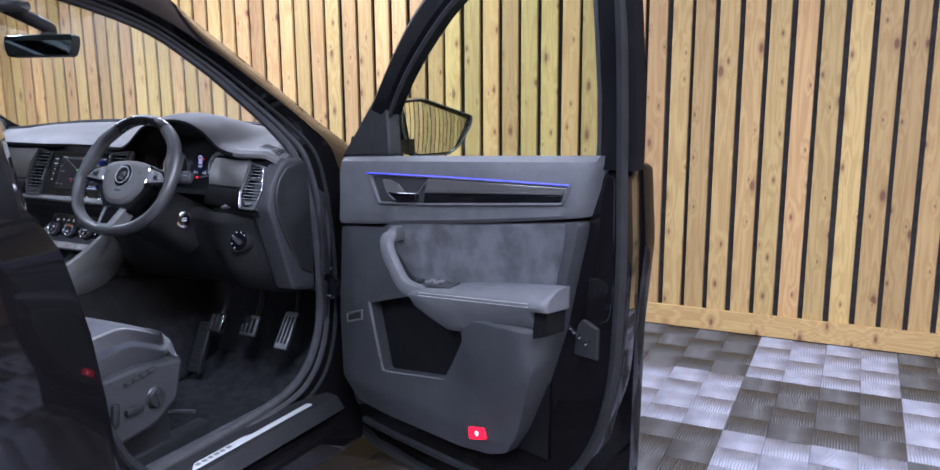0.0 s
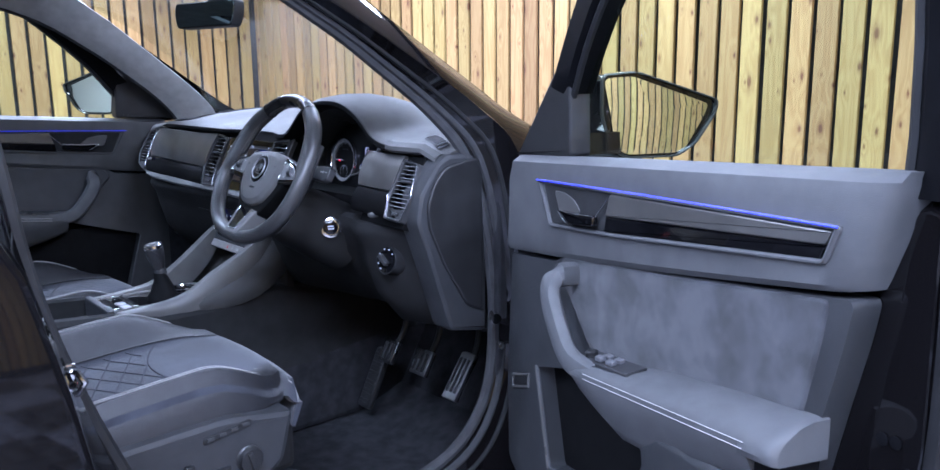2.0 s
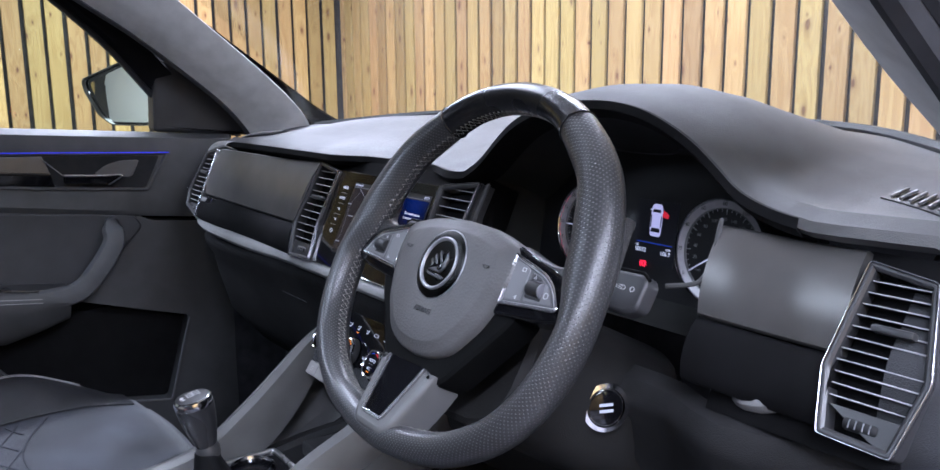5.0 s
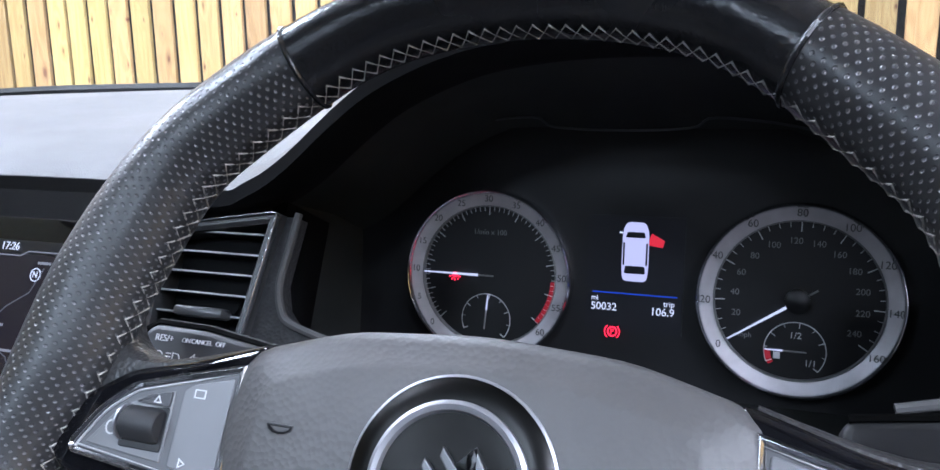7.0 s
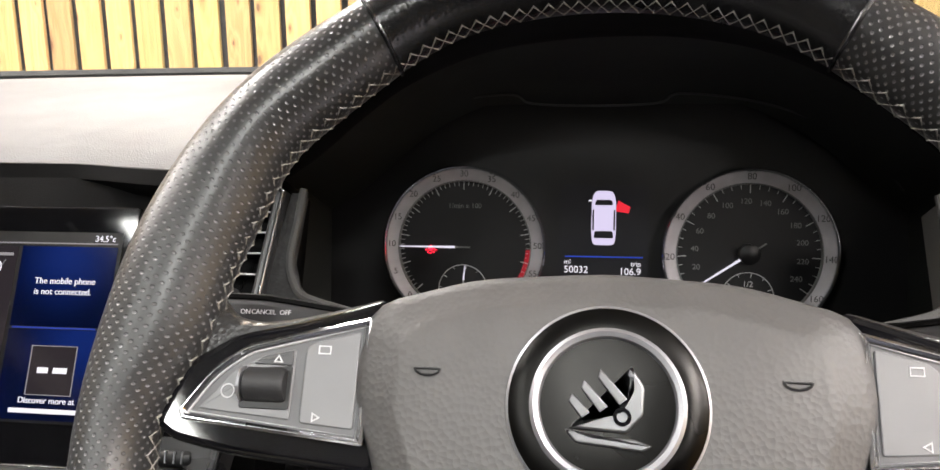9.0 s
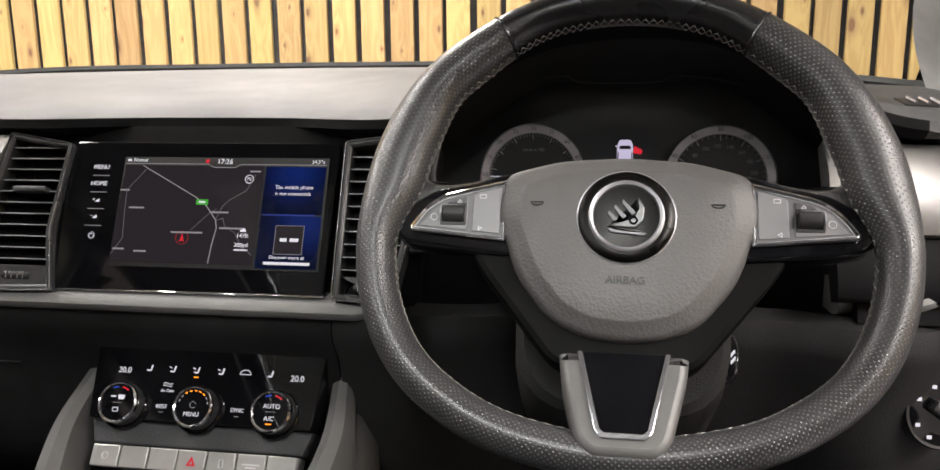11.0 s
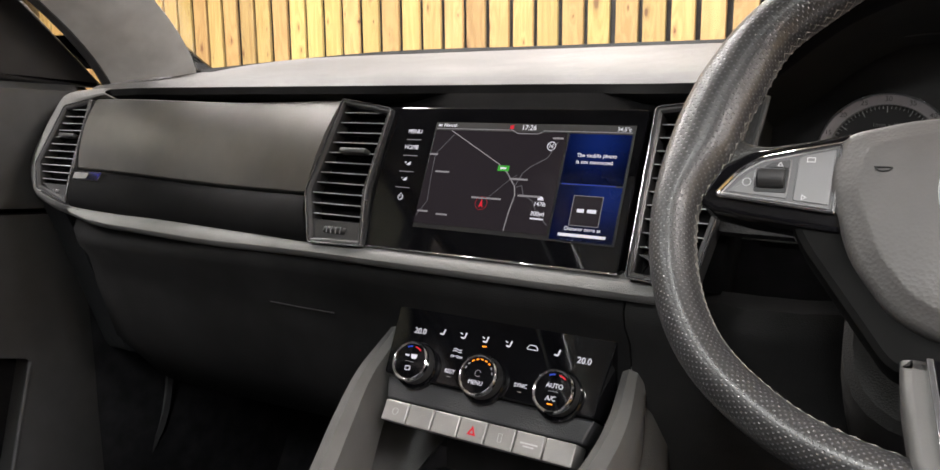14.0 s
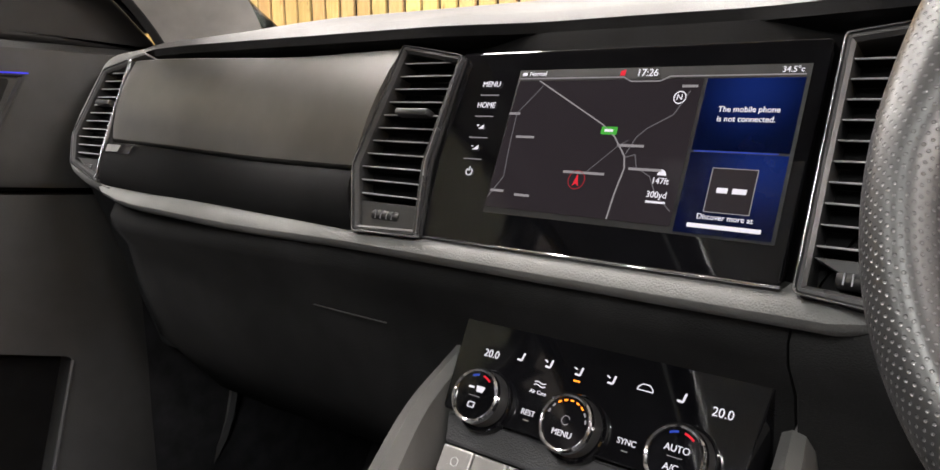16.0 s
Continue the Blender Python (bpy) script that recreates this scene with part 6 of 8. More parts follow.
part("striker_loop", tube([(0.808, -0.700, 0.922), (0.822, -0.684, 0.922), (0.826, -0.676, 0.905), (0.822, -0.684, 0.890), (0.808, -0.700, 0.890)], 0.005, 8), CHROME, stk)
hg = part("check_strap", tube([(0.79, 0.118, 0.833), (0.815, 0.105, 0.833)], 0.011, 10), CHROME, car, "bright hinge bolt")
part("hinge", box((0.82, 0.15, 0.80), (0.05, 0.05, 0.05), 0.008), PAINT, car)
part("hinge_pin", tube([(0.80, 0.125, 0.775), (0.82, 0.115, 0.775)], 0.006, 8), STEEL, car)


def mirrored(ob, parent):
    """The same part on the car's other side."""
    b = bmesh.new()
    b.from_mesh(ob.data)
    bmesh.ops.scale(b, vec=(-1, 1, 1), verts=b.verts)
    bmesh.ops.reverse_faces(b, faces=b.faces)
    return part(ob.name.split(".")[0], b, ob.data.materials[0], parent)


# unseen far side, built to shut stray light out of the cabin
rear_left = thing("rear_door", (-0.88, -1.2, 0.35), "closed glossy black rear door beside the closed front door", "car door")
for ob in [o for o in bpy.data.objects if o.parent == rear]:
    mirrored(ob, rear_left)
for ob in [o for o in bpy.data.objects if o.parent == car and o.name.split(".")[0] in ("b_pillar", "pillar_cover")]:
    mirrored(ob, car)
# the closed rear of the body, unseen, added to keep stray light out
for sx in (1, -1):
    part("quarter_panel", box((sx * 0.86, -2.2, 0.98), (0.05, 0.95, 1.25), 0.02), PAINT, car)
part("tailgate", box((0, -2.66, 0.98), (1.75, 0.05, 1.30), 0.02), PAINT, car)

# ---- seats ----
def cushion_z(u, t):
    """Height of the cushion over its base at u across (-1..1) and t from front to back."""
    top = 0.736 - 0.028 * step(0.0, 1.0, t) + 0.006 * math.sin(t * 3) - 0.028 * (1 - step(0.0, 0.07, t))
    bol = 0.062 * step(0.56, 0.86, abs(u)) * step(0.10, 0.42, t) * (1 - 0.35 * step(0.75, 1.0, t))
    drop = 0.045 * step(0.90, 1.0, abs(u)) ** 1.0
    return top + bol - drop


def seat(cx, name, label, outer):
    S = thing(name, (cx, -0.45, 0.385), label, "car seat")
    W = 0.256

    def C(u, t, up=0.0):
        return Vector((cx + u * (W - 0.068 * (1 - step(0.02, 0.24, t))), lerp(-0.192, -0.74, t) + 0.018 * u * u * (1 - step(0, 0.2, t)) * -1, cushion_z(u, t) + up))

    us = np.linspace(-1, 1, 33)
    ts = [0.0, 0.008, 0.02, 0.045, 0.08, 0.13, 0.2, 0.28, 0.36, 0.44, 0.52, 0.6, 0.7, 0.8, 0.9, 1.0]
    front = [[Vector((cx + u * (W - 0.074), -0.215, 0.61)) for u in us], [Vector((cx + u * (W - 0.070), -0.197, 0.66)) for u in us]]
    # middle in suede, bolsters in leather
    part("cushion", shell(front + [[C(u, t) for u in us] for t in ts], 0.01), SUEDE, S, "grey suede cushion with diamond quilting")
    for s in (-1, 1):
        ub = [s * v for v in np.linspace(0.62, 1.0, 13)]
        rows = [[C(u, t, 0.003) for u in ub] + [Vector((C(s, t).x + s * 0.002, lerp(-0.192, -0.74, t) - 0.012, lerp(C(s, t).z - 0.006, 0.655, step(0.19, 0.34, t))))] for t in ts[4:]]
        part("bolster", shell(rows, 0.006), LEATHER, S, "grey leather side bolster")
        for k, uu in enumerate((0.865, 0.895)):
            part("stitching", tube([C(s * uu, t, 0.0052) for t in np.linspace(0.21, 0.98, 30)], 0.0007, 4), THREAD, S)
        part("piping", tube([C(s * 0.62, t, 0.003) for t in np.linspace(0.20, 0.98, 24)], 0.0022, 5), LEATHER, S)
    # quilting seams
    for j in range(9):
        for sg in (-1, 1):
            pts = []
            for i in range(16):
                u = lerp(-0.6, 0.6, i / 15)
                t = 0.42 + 0.085 * j + sg * u * 0.24 - 0.12
                if 0.36 + 0.10 * (1 - (u / 0.6) ** 2) * 0.6 < t < 0.99:
                    pts.append(C(u, t, 0.0012))
            if len(pts) > 2:
                part("quilting_seam", tube(pts, 0.0011, 5), SEAM, S)
    cr = [C(u, 0.33 + 0.10 * (1 - (u / 0.6) ** 2), 0.0015) for u in np.linspace(-0.6, 0.6, 17)]
    part("quilting_seam", tube(cr, 0.0014, 5), SEAM, S)
    for s in (-1, 1):
        part("front_seam", tube([C(s * 0.93, 0.012, 0.002), C(s * 0.72, 0.10, 0.002), C(s * 0.62, 0.16, 0.003)], 0.0010, 5), THREAD, S)
    # plastic base with controls
    o = outer
    side = [(-0.262, 0.690), (-0.40, 0.712), (-0.60, 0.705), (-0.78, 0.74), (-0.80, 0.60), (-0.55, 0.525), (-0.36, 0.548), (-0.288, 0.590)]
    bm_ = basis((cx + o * 0.215, 0, 0), (0, 1, 0), (0, 0, 1), (o, 0, 0))
    base = part("side_cover", prism(round_poly(side, 0.016), 0.0, 0.058, 0.012, bm_), SOFT, S, "grey plastic side cover with power controls")
    part("side_cover", prism(round_poly(side, 0.016), 0.0, 0.045, 0.012, basis((cx - o * 0.215, 0, 0), (0, 1, 0), (0, 0, 1), (-o, 0, 0))), SOFT, S)
    part("seat_pan", box((cx, -0.48, 0.585), (0.42, 0.50, 0.10), 0.015), HARD, S)
    for s in (-1, 1):
        part("seat_rail", box((cx + s * 0.19, -0.46, 0.43), (0.045, 0.66, 0.06), 0.006), HARD, S)
        part("seat_link", box((cx + s * 0.19, -0.46, 0.50), (0.03, 0.40, 0.10), 0.006), HARD, S)
    kn_ = part("recline_knob", lathe([(0.024, 0.0), (0.024, 0.010), (0.021, 0.014), (0.001, 0.015)], 24, bm_ @ Matrix.Translation((-0.361, 0.621, 0.058))), HARD, S, "round black seat control")
    part("knob_ring", lathe([(0.0255, 0.0), (0.0255, 0.004), (0.0235, 0.006)], 24, bm_ @ Matrix.Translation((-0.361, 0.621, 0.057)), caps=False), SATIN_DARK, kn_)
    part("knob_rib", box((0, 0, 0.016), (0.010, 0.034, 0.006), 0.002, m=bm_ @ Matrix.Translation((-0.361, 0.621, 0.058)) @ pose(0, 0, 0, 0, 0, 15)), HARD, kn_)
    part("seat_switch", box((-0.424, 0.612, 0.063), (0.052, 0.020, 0.014), 0.006, m=bm_), HARD, S, "black seat switch")
    part("seat_switch", box((0, 0, 0), (0.020, 0.055, 0.014), 0.006, m=bm_ @ pose(-0.478, 0.618, 0.063, 0, 0, -8)), HARD, S, "black seat switch")
    mem = part("memory_panel", prism(round_poly([(-0.445, 0.672), (-0.352, 0.686), (-0.352, 0.698), (-0.445, 0.684)], 0.004), 0.05, 0.0605, 0.001, bm_), HARD, S, "row of seat memory buttons")
    for j in range(4):
        part("button", box((lerp(-0.432, -0.364, j / 3), lerp(0.680, 0.690, j / 3), 0.061), (0.014, 0.007, 0.003), 0.001, m=bm_), SATIN_DARK, mem)
    part("height_lever", tube(curve_points([(cx + o * 0.17, -0.27, 0.525), (cx + o * 0.20, -0.235, 0.522), (cx + o * 0.255, -0.225, 0.528)], 4), 0.008, 8, flat=0.6), SOFT, S)
    # backrest and head restraint
    back = []
    for t in np.linspace(0, 1, 14):
        z = lerp(0.68, 1.25, t)
        y0 = -0.735 + 0.045 * (1 - 0.7 * t) - 0.20 * t - 0.02 * math.sin(t * 3)
        w = 0.265 - 0.075 * step(0.45, 1.0, t)
        pr = []
        for u in np.linspace(-1, 1, 25):
            bol = 0.105 * step(0.55, 0.85, abs(u)) * (1 - 0.6 * step(0.5, 1, t)) - 0.04 * step(0.9, 1.0, abs(u))
            pr.append((cx + u * w, y0 + bol, z))
        pr += [(cx + w * 0.96, y0 - 0.10, z), (cx - w * 0.96, y0 - 0.10, z)]
        back.append(pr)
    part("backrest", loft(back), LEATHER, S, "grey leather backrest")
    for s in (-1, 1):
        pts = []
        for t in np.linspace(0.02, 0.95, 22):
            z = lerp(0.68, 1.25, t)
            w = 0.265 - 0.075 * step(0.45, 1.0, t)
            pts.append((cx + s * w * 0.90, -0.735 + 0.045 * (1 - 0.7 * t) - 0.20 * t - 0.02 * math.sin(t * 3) + 0.105 * (1 - 0.6 * step(0.5, 1, t)) + 0.002, z))
        part("stitching", tube(pts, 0.001, 4), THREAD, S)
        part("stitching", tube([(x - s * 0.007, y, z) for x, y, z in pts], 0.001, 4), THREAD, S)
    part("head_restraint", box((cx, -0.985, 1.36), (0.26, 0.09, 0.17), 0.035, 3), LEATHER, S)
    for s in (-1, 1):
        part("restraint_post", tube([(cx + s * 0.06, -0.975, 1.22), (cx + s * 0.06, -0.985, 1.32)], 0.006, 8), CHROME, S)
    return S


SEAM = material("quilting_thread", (0.05, 0.052, 0.06), 0.95, vary=0.2)
driver_seat = seat(0.368, "driver_seat", "dark grey suede and leather driver's seat with power controls", 1)
passenger_seat = seat(-0.368, "passenger_seat", "dark grey suede and leather front passenger seat", -1)
for sx, nm in ((1, "driver"), (-1, "passenger")):
    bk = thing("belt_buckle", (sx * 0.15, -0.60, 0.66), "black seat belt buckle with a red button", "seat belt buckle", "buckles beside the console")
    MB = basis((sx * 0.150, -0.591, 0.781), (1, 0, 0), Vector((0, 0.92, -0.39)).normalized(), Vector((0, 0.39, 0.92)).normalized())
    part("buckle_body", box((0, 0, 0), (0.024, 0.036, 0.058), 0.004, m=MB), HARD, bk)
    part("release_button", box((0, 0, 0.029), (0.019, 0.033, 0.008), 0.0025, m=MB), BELT_RED, bk, "red release button")
    part("tongue_clip", box((0, 0.002, -0.031), (0.016, 0.014, 0.006), 0.002, m=MB), SATIN, bk)
    part("buckle_stem", box((0, -0.004, -0.075), (0.008, 0.026, 0.095), 0.002, m=MB), CARPET, bk, "black belt webbing")

# ---- infotainment unit ----
unit = thing("touchscreen_unit", on_face(-0.015, 1.09), "gloss black touchscreen unit showing a dark road map", "touchscreen")
scr = round_poly([(-0.147, -0.003), (0.1165, -0.003), (0.1155, -0.142), (-0.1395, -0.1435)], 0.004)
glass_panel = part("glass_panel", prism(scr, -0.015, 0.0, 0.0015, FACE), GLOSS, unit, "gloss black glass front")
part("lower_edge", tube([FACE @ Vector((-0.138, -0.1435, 0.0)), FACE @ Vector((0.115, -0.142, 0.0))], 0.001, 6), CHROME, unit, "thin chrome lower edge")
SO = 0.0002


def flat(poly, mat, name, parent, h=0.0003, M=None, off=SO):
    area = sum(poly[i][0] * poly[(i + 1) % len(poly)][1] - poly[(i + 1) % len(poly)][0] * poly[i][1] for i in range(len(poly)))
    return part(name, prism(poly if area > 0 else poly[::-1], off, off + h, 0, M if M is not None else FACE), mat, parent)


def bar(x, f, w, h, mat, name, parent, off=SO, M=None):
    return flat([(x - w / 2, f - h / 2), (x + w / 2, f - h / 2), (x + w / 2, f + h / 2), (x - w / 2, f + h / 2)], mat, name, parent, 0.0003, M, off)


def stroke(pts, w, mat, name, parent, off=SO, M=None):
    """A flat painted line along (x, f) points."""
    M = FACE if M is None else M
    b = bmesh.new()
    for (xa, fa), (xb, fb) in zip(pts, pts[1:]):
        d = Vector((xb - xa, fb - fa)).normalized()
        n_ = Vector((-d.y, d.x)) * w / 2
        q_ = [(xa + n_.x, fa + n_.y), (xb + n_.x, fb + n_.y), (xb - n_.x, fb - n_.y), (xa - n_.x, fa - n_.y)]
        prism(q_[::-1], off, off + 0.0003, 0, M, b)
    return part(name, b, mat, parent)


def word(body, x, f, size, mat, parent, off=SO, M=None, align="CENTER", name="lettering"):
    M = FACE if M is None else M
    return strip_text(body, size, M @ Matrix.Translation((x, f, off + 0.0004)), mat, parent, name, align, 0.00015)


display = flat([(-0.089, -0.018), (0.108, -0.018), (0.108, -0.1205), (-0.089, -0.1205)], FACE_BLACK, "display", glass_panel, off=0.0001)
mp = flat([(-0.087, -0.0262), (0.0475, -0.0262), (0.0475, -0.1165), (-0.089, -0.1165)], MAP_GLOW, "map_field", display, off=0.0004)
flat([(0.050, -0.0262), (0.106, -0.0262), (0.106, -0.070), (0.050, -0.070)], NAVY_GLOW, "message_field", display, off=0.0004)
flat([(0.050, -0.0715), (0.106, -0.0715), (0.106, -0.119), (0.050, -0.119)], NAVY_LOW, "radio_field", display, off=0.0004)
O2 = 0.0009
stroke([(-0.087, -0.0245), (-0.006, -0.0245), (0.0, -0.0275), (0.020, -0.0275), (0.026, -0.0245), (0.106, -0.0245)], 0.0007, GREY_GLOW, "status_line", display, O2)
stroke([(0.052, -0.0708), (0.100, -0.0708)], 0.0006, BLUE_GLOW, "divider_line", display, O2)
stroke([(-0.070, -0.0262), (-0.0129, -0.0561), (-0.002, -0.0640), (0.0081, -0.0763), (0.0100, -0.084), (0.0075, -0.100), (0.0062, -0.1163)], 0.0009, GREY_GLOW, "map_road", display, O2)
stroke([(0.041, -0.034), (0.034, -0.049), (0.019, -0.058), (0.013, -0.064), (0.0085, -0.075)], 0.0006, MINOR_ROAD, "map_road", display, O2)
stroke([(0.009, -0.077), (0.015, -0.075), (0.018, -0.083), (0.028, -0.088), (0.034, -0.098), (0.046, -0.108)], 0.0006, MINOR_ROAD, "map_road", display, O2)
stroke([(-0.066, -0.030), (-0.082, -0.050), (-0.081, -0.072), (-0.079, -0.095), (-0.088, -0.110)], 0.0005, MINOR_ROAD, "map_road", display, O2)
stroke([(-0.016, -0.088), (0.002, -0.070), (0.008, -0.066)], 0.0004, MINOR_ROAD, "map_road", display, O2)
flat(round_poly([(-0.0125, -0.0628), (-0.0012, -0.0628), (-0.0012, -0.0577), (-0.0125, -0.0577)], 0.0006), GREEN_GLOW, "road_sign", display, off=O2)
bar(-0.0068, -0.0603, 0.006, 0.0016, WHITE_GLOW, "sign_bar", display, O2 + 0.0004)
for x, f, w in ((0.0402, -0.031, 0.010), (-0.0838, -0.050, 0.009), (-0.0700, -0.0665, 0.015), (0.0105, -0.0695, 0.018), (-0.0178, -0.0886, 0.030), (0.0240, -0.0840, 0.022), (-0.0815, -0.105, 0.011), (-0.0603, -0.1067, 0.012)):
    bar(x, f, w, 0.0016, GREY_GLOW, "place_bar", display, O2)
part("position_ring", frame_ring([(-0.0215 + 0.0062 * math.cos(a), -0.0935 + 0.0062 * math.sin(a)) for a in np.linspace(0, 2 * math.pi, 25)[:-1]], 0.0005, O2, O2 + 0.0003, 0, FACE), DIM_RED, display)
flat([(-0.0237, -0.0975), (-0.0215, -0.0895), (-0.0193, -0.0975), (-0.0215, -0.0958)], RED_UI, "position_arrow", display, off=O2)
part("compass_ring", frame_ring([(0.0353 + 0.0041 * math.cos(a), -0.0382 + 0.0041 * math.sin(a)) for a in np.linspace(0, 2 * math.pi, 25)[:-1]], 0.0006, O2, O2 + 0.0003, 0, FACE), WHITE_GLOW, display)
word("N", 0.0353, -0.0383, 0.0052, WHITE_GLOW, display, O2)
flat([(0.0325, -0.0868), (0.0385, -0.0868), (0.0373, -0.0842), (0.0352, -0.0832), (0.0335, -0.0845)], WHITE_GLOW, "height_mark", display, off=O2)
word("147ft", 0.0355, -0.0905, 0.0054, WHITE_GLOW, display, O2)
word("300yd", 0.0352, -0.0990, 0.0054, WHITE_GLOW, display, O2)
bar(0.0354, -0.1033, 0.0125, 0.0012, WHITE_GLOW, "scale_bar", display, O2)
word("Normal", -0.0725, -0.0213, 0.0045, WHITE_GLOW, display, O2)
bar(-0.0838, -0.0213, 0.0036, 0.0022, WHITE_GLOW, "mode_mark", display, O2)
flat([(-0.0088, -0.0235), (-0.0054, -0.0235), (-0.0054, -0.0195), (-0.0088, -0.0205)], RED_UI, "status_mark", display, off=O2)
word("17:26", 0.0102, -0.0222, 0.0068, WHITE_GLOW, display, O2)
word("34.5°c", 0.0985, -0.0218, 0.0048, WHITE_GLOW, display, O2)
word("The mobile phone", 0.0785, -0.0455, 0.0048, WHITE_GLOW, display, O2)
word("is not connected.", 0.0780, -0.0513, 0.0048, WHITE_GLOW, display, O2)
part("station_box", frame_ring([(0.0655, -0.0802), (0.0655, -0.1062), (0.0918, -0.1062), (0.0918, -0.0802)][::-1], 0.0004, O2, O2 + 0.0003, 0, FACE), GREY_GLOW, display)
flat([(0.0660, -0.1058), (0.0914, -0.1058), (0.0914, -0.0806), (0.0660, -0.0806)], MAP_GLOW, "station_field", display, off=O2 - 0.0002)
bar(0.0737, -0.0932, 0.0062, 0.0030, WHITE_GLOW, "station_bar", display, O2)
bar(0.0836, -0.0932, 0.0080, 0.0030, WHITE_GLOW, "station_bar", display, O2)
word("Discover more at", 0.0785, -0.1090, 0.0045, WHITE_GLOW, display, O2)
bar(0.0788, -0.1143, 0.0420, 0.0024, WHITE_GLOW, "address_bar", display, O2)
for f, wd in ((-0.0285, "MENU"), (-0.0443, "HOME")):
    word(wd, -0.1108, f, 0.0058, WHITE_GLOW, glass_panel, O2)
for f in (-0.0365, -0.0524, -0.0683, -0.0841):
    bar(-0.1103, f, 0.0165, 0.0006, GREY_GLOW, "key_line", glass_panel, O2)
for f, plus in ((-0.0603, True), (-0.0757, False)):
    flat([(-0.1125, f - 0.0014), (-0.1080, f - 0.0014), (-0.1080, f + 0.0018)], WHITE_GLOW, "volume_key", glass_panel, off=O2)
    bar(-0.1135, f + 0.001, 0.002, 0.0005, WHITE_GLOW, "volume_sign", glass_panel, O2)
    if plus:
        bar(-0.1135, f + 0.001, 0.0005, 0.002, WHITE_GLOW, "volume_sign", glass_panel, O2)
part("power_key", tube([FACE @ Vector((-0.1102 + 0.0026 * math.cos(a), -0.0934 + 0.0026 * math.sin(a), O2)) for a in np.linspace(radians(125), radians(415), 16)], 0.00035, 4), WHITE_GLOW, glass_panel)
bar(-0.1102, -0.0912, 0.0006, 0.0030, WHITE_GLOW, "power_sign", glass_panel, O2)

# ---- instrument cluster ----
CL = basis((0.37, 0.098, 1.115), (1, 0, 0), (0, 0.13, 0.99), (0, -0.99, 0.13))
cluster = thing("instrument_cluster", (0.37, 0.11, 1.06), "lit instrument cluster with two ringed dials and a centre display", "instrument cluster")


def arch(sx, z0, z1, y, n=28):
    """The opening's outline: flat foot, rounded hood."""
    pts = [(0.37 - 0.19 * sx, y, 1.055), (0.37 - 0.19 * sx, y, 1.10)]
    for j in range(n + 1):
        x = lerp(0.37 - 0.19 * sx, 0.37 + 0.19 * sx, j / n)
        u = (x - 0.37) / sx + 0.37
        pts.append((x, y, min(lip_z(u) - z0, z1)))
    pts += [(0.37 + 0.19 * sx, y, 1.10), (0.37 + 0.19 * sx, y, 1.055)]
    return pts


hous = [arch(1.0, 0.012, 2, 0.012), arch(0.995, 0.016, 2, 0.03), arch(0.97, 0.030, 1.225, 0.075), arch(0.95, 0.045, 1.207, 0.104)]
part("hood_lining", loft(hous, closed=True, caps=False), HOOD_BLACK, cluster, "matt black hood lining")
part("face_plate", prism([(x - 0.37, z - 1.115 - (0.02 if z < 1.06 else 0.0)) for x, _, z in arch(0.960, 0.041, 1.212, 0.0)][::-1], -0.02, -0.004, 0, CL), FACE_BLACK, cluster)


lens = curve_points([(-0.186, 0.022, 0.02), (-0.184, 0.0400, 0.02), (-0.168, 0.0620, 0.02), (-0.135, 0.0815, 0.02), (-0.101, 0.0925, 0.02), (-0.060, 0.0970, 0.02), (-0.047, 0.0915, 0.02), (-0.010, 0.0900, 0.02), (0.028, 0.0915, 0.02), (0.041, 0.0970, 0.02), (0.082, 0.0925, 0.02), (0.116, 0.0815, 0.02), (0.150, 0.0620, 0.02), (0.168, 0.040, 0.02)], 5)
part("lens_edge", tube([CL @ p for p in lens], 0.0007, 6), SATIN_DARK, cluster, "thin satin edge of the instrument lens")


def dial(cx, cz, r, name, label):
    M = CL @ Matrix.Translation((cx - 0.37, (cz - 1.115), 0.0))
    d = part(name, lathe([(r + 0.0012, -0.004), (r + 0.0012, 0.006), (r + 0.0002, 0.0075), (r - 0.0012, 0.006), (r - 0.0016, 0.002)], 64, M, caps=False), CHROME, cluster, label)
    part("dial_band", lathe([(r - 0.0005, 0.0015), (r - 0.0012, 0.0045), (r - 0.0080, 0.0025), (r - 0.0084, 0.0)], 64, M, caps=False), BAND, d, "grey metal number ring")
    part("dial_rim", lathe([(r - 0.0082, 0.0), (r - 0.0082, 0.0032), (r - 0.0088, 0.0034), (r - 0.0092, 0.0)], 64, M, caps=False), GREY_MARK, d)
    part("dial_face", lathe([(r - 0.0085, -0.001), (r - 0.0085, 0.0002), (0.0005, 0.0002)], 64, M), FACE_BLACK, d, "black dial face")
    return d, M


def ticks(M, r, a0, a1, n, big, parent, l_small=0.0028, l_big=0.0055, mat=None):
    b = bmesh.new()
    for j in range(n + 1):
        a = radians(lerp(a0, a1, j / n))
        ln = l_big if j % big == 0 else l_small
        w = 0.0005 if j % big == 0 else 0.00032
        box((r - ln / 2, 0, 0.0004), (ln, w, 0.0004), m=M @ Matrix.Rotation(a, 4, "Z"), bm=b)
    return part("scale_marks", b, mat or MARK, parent)


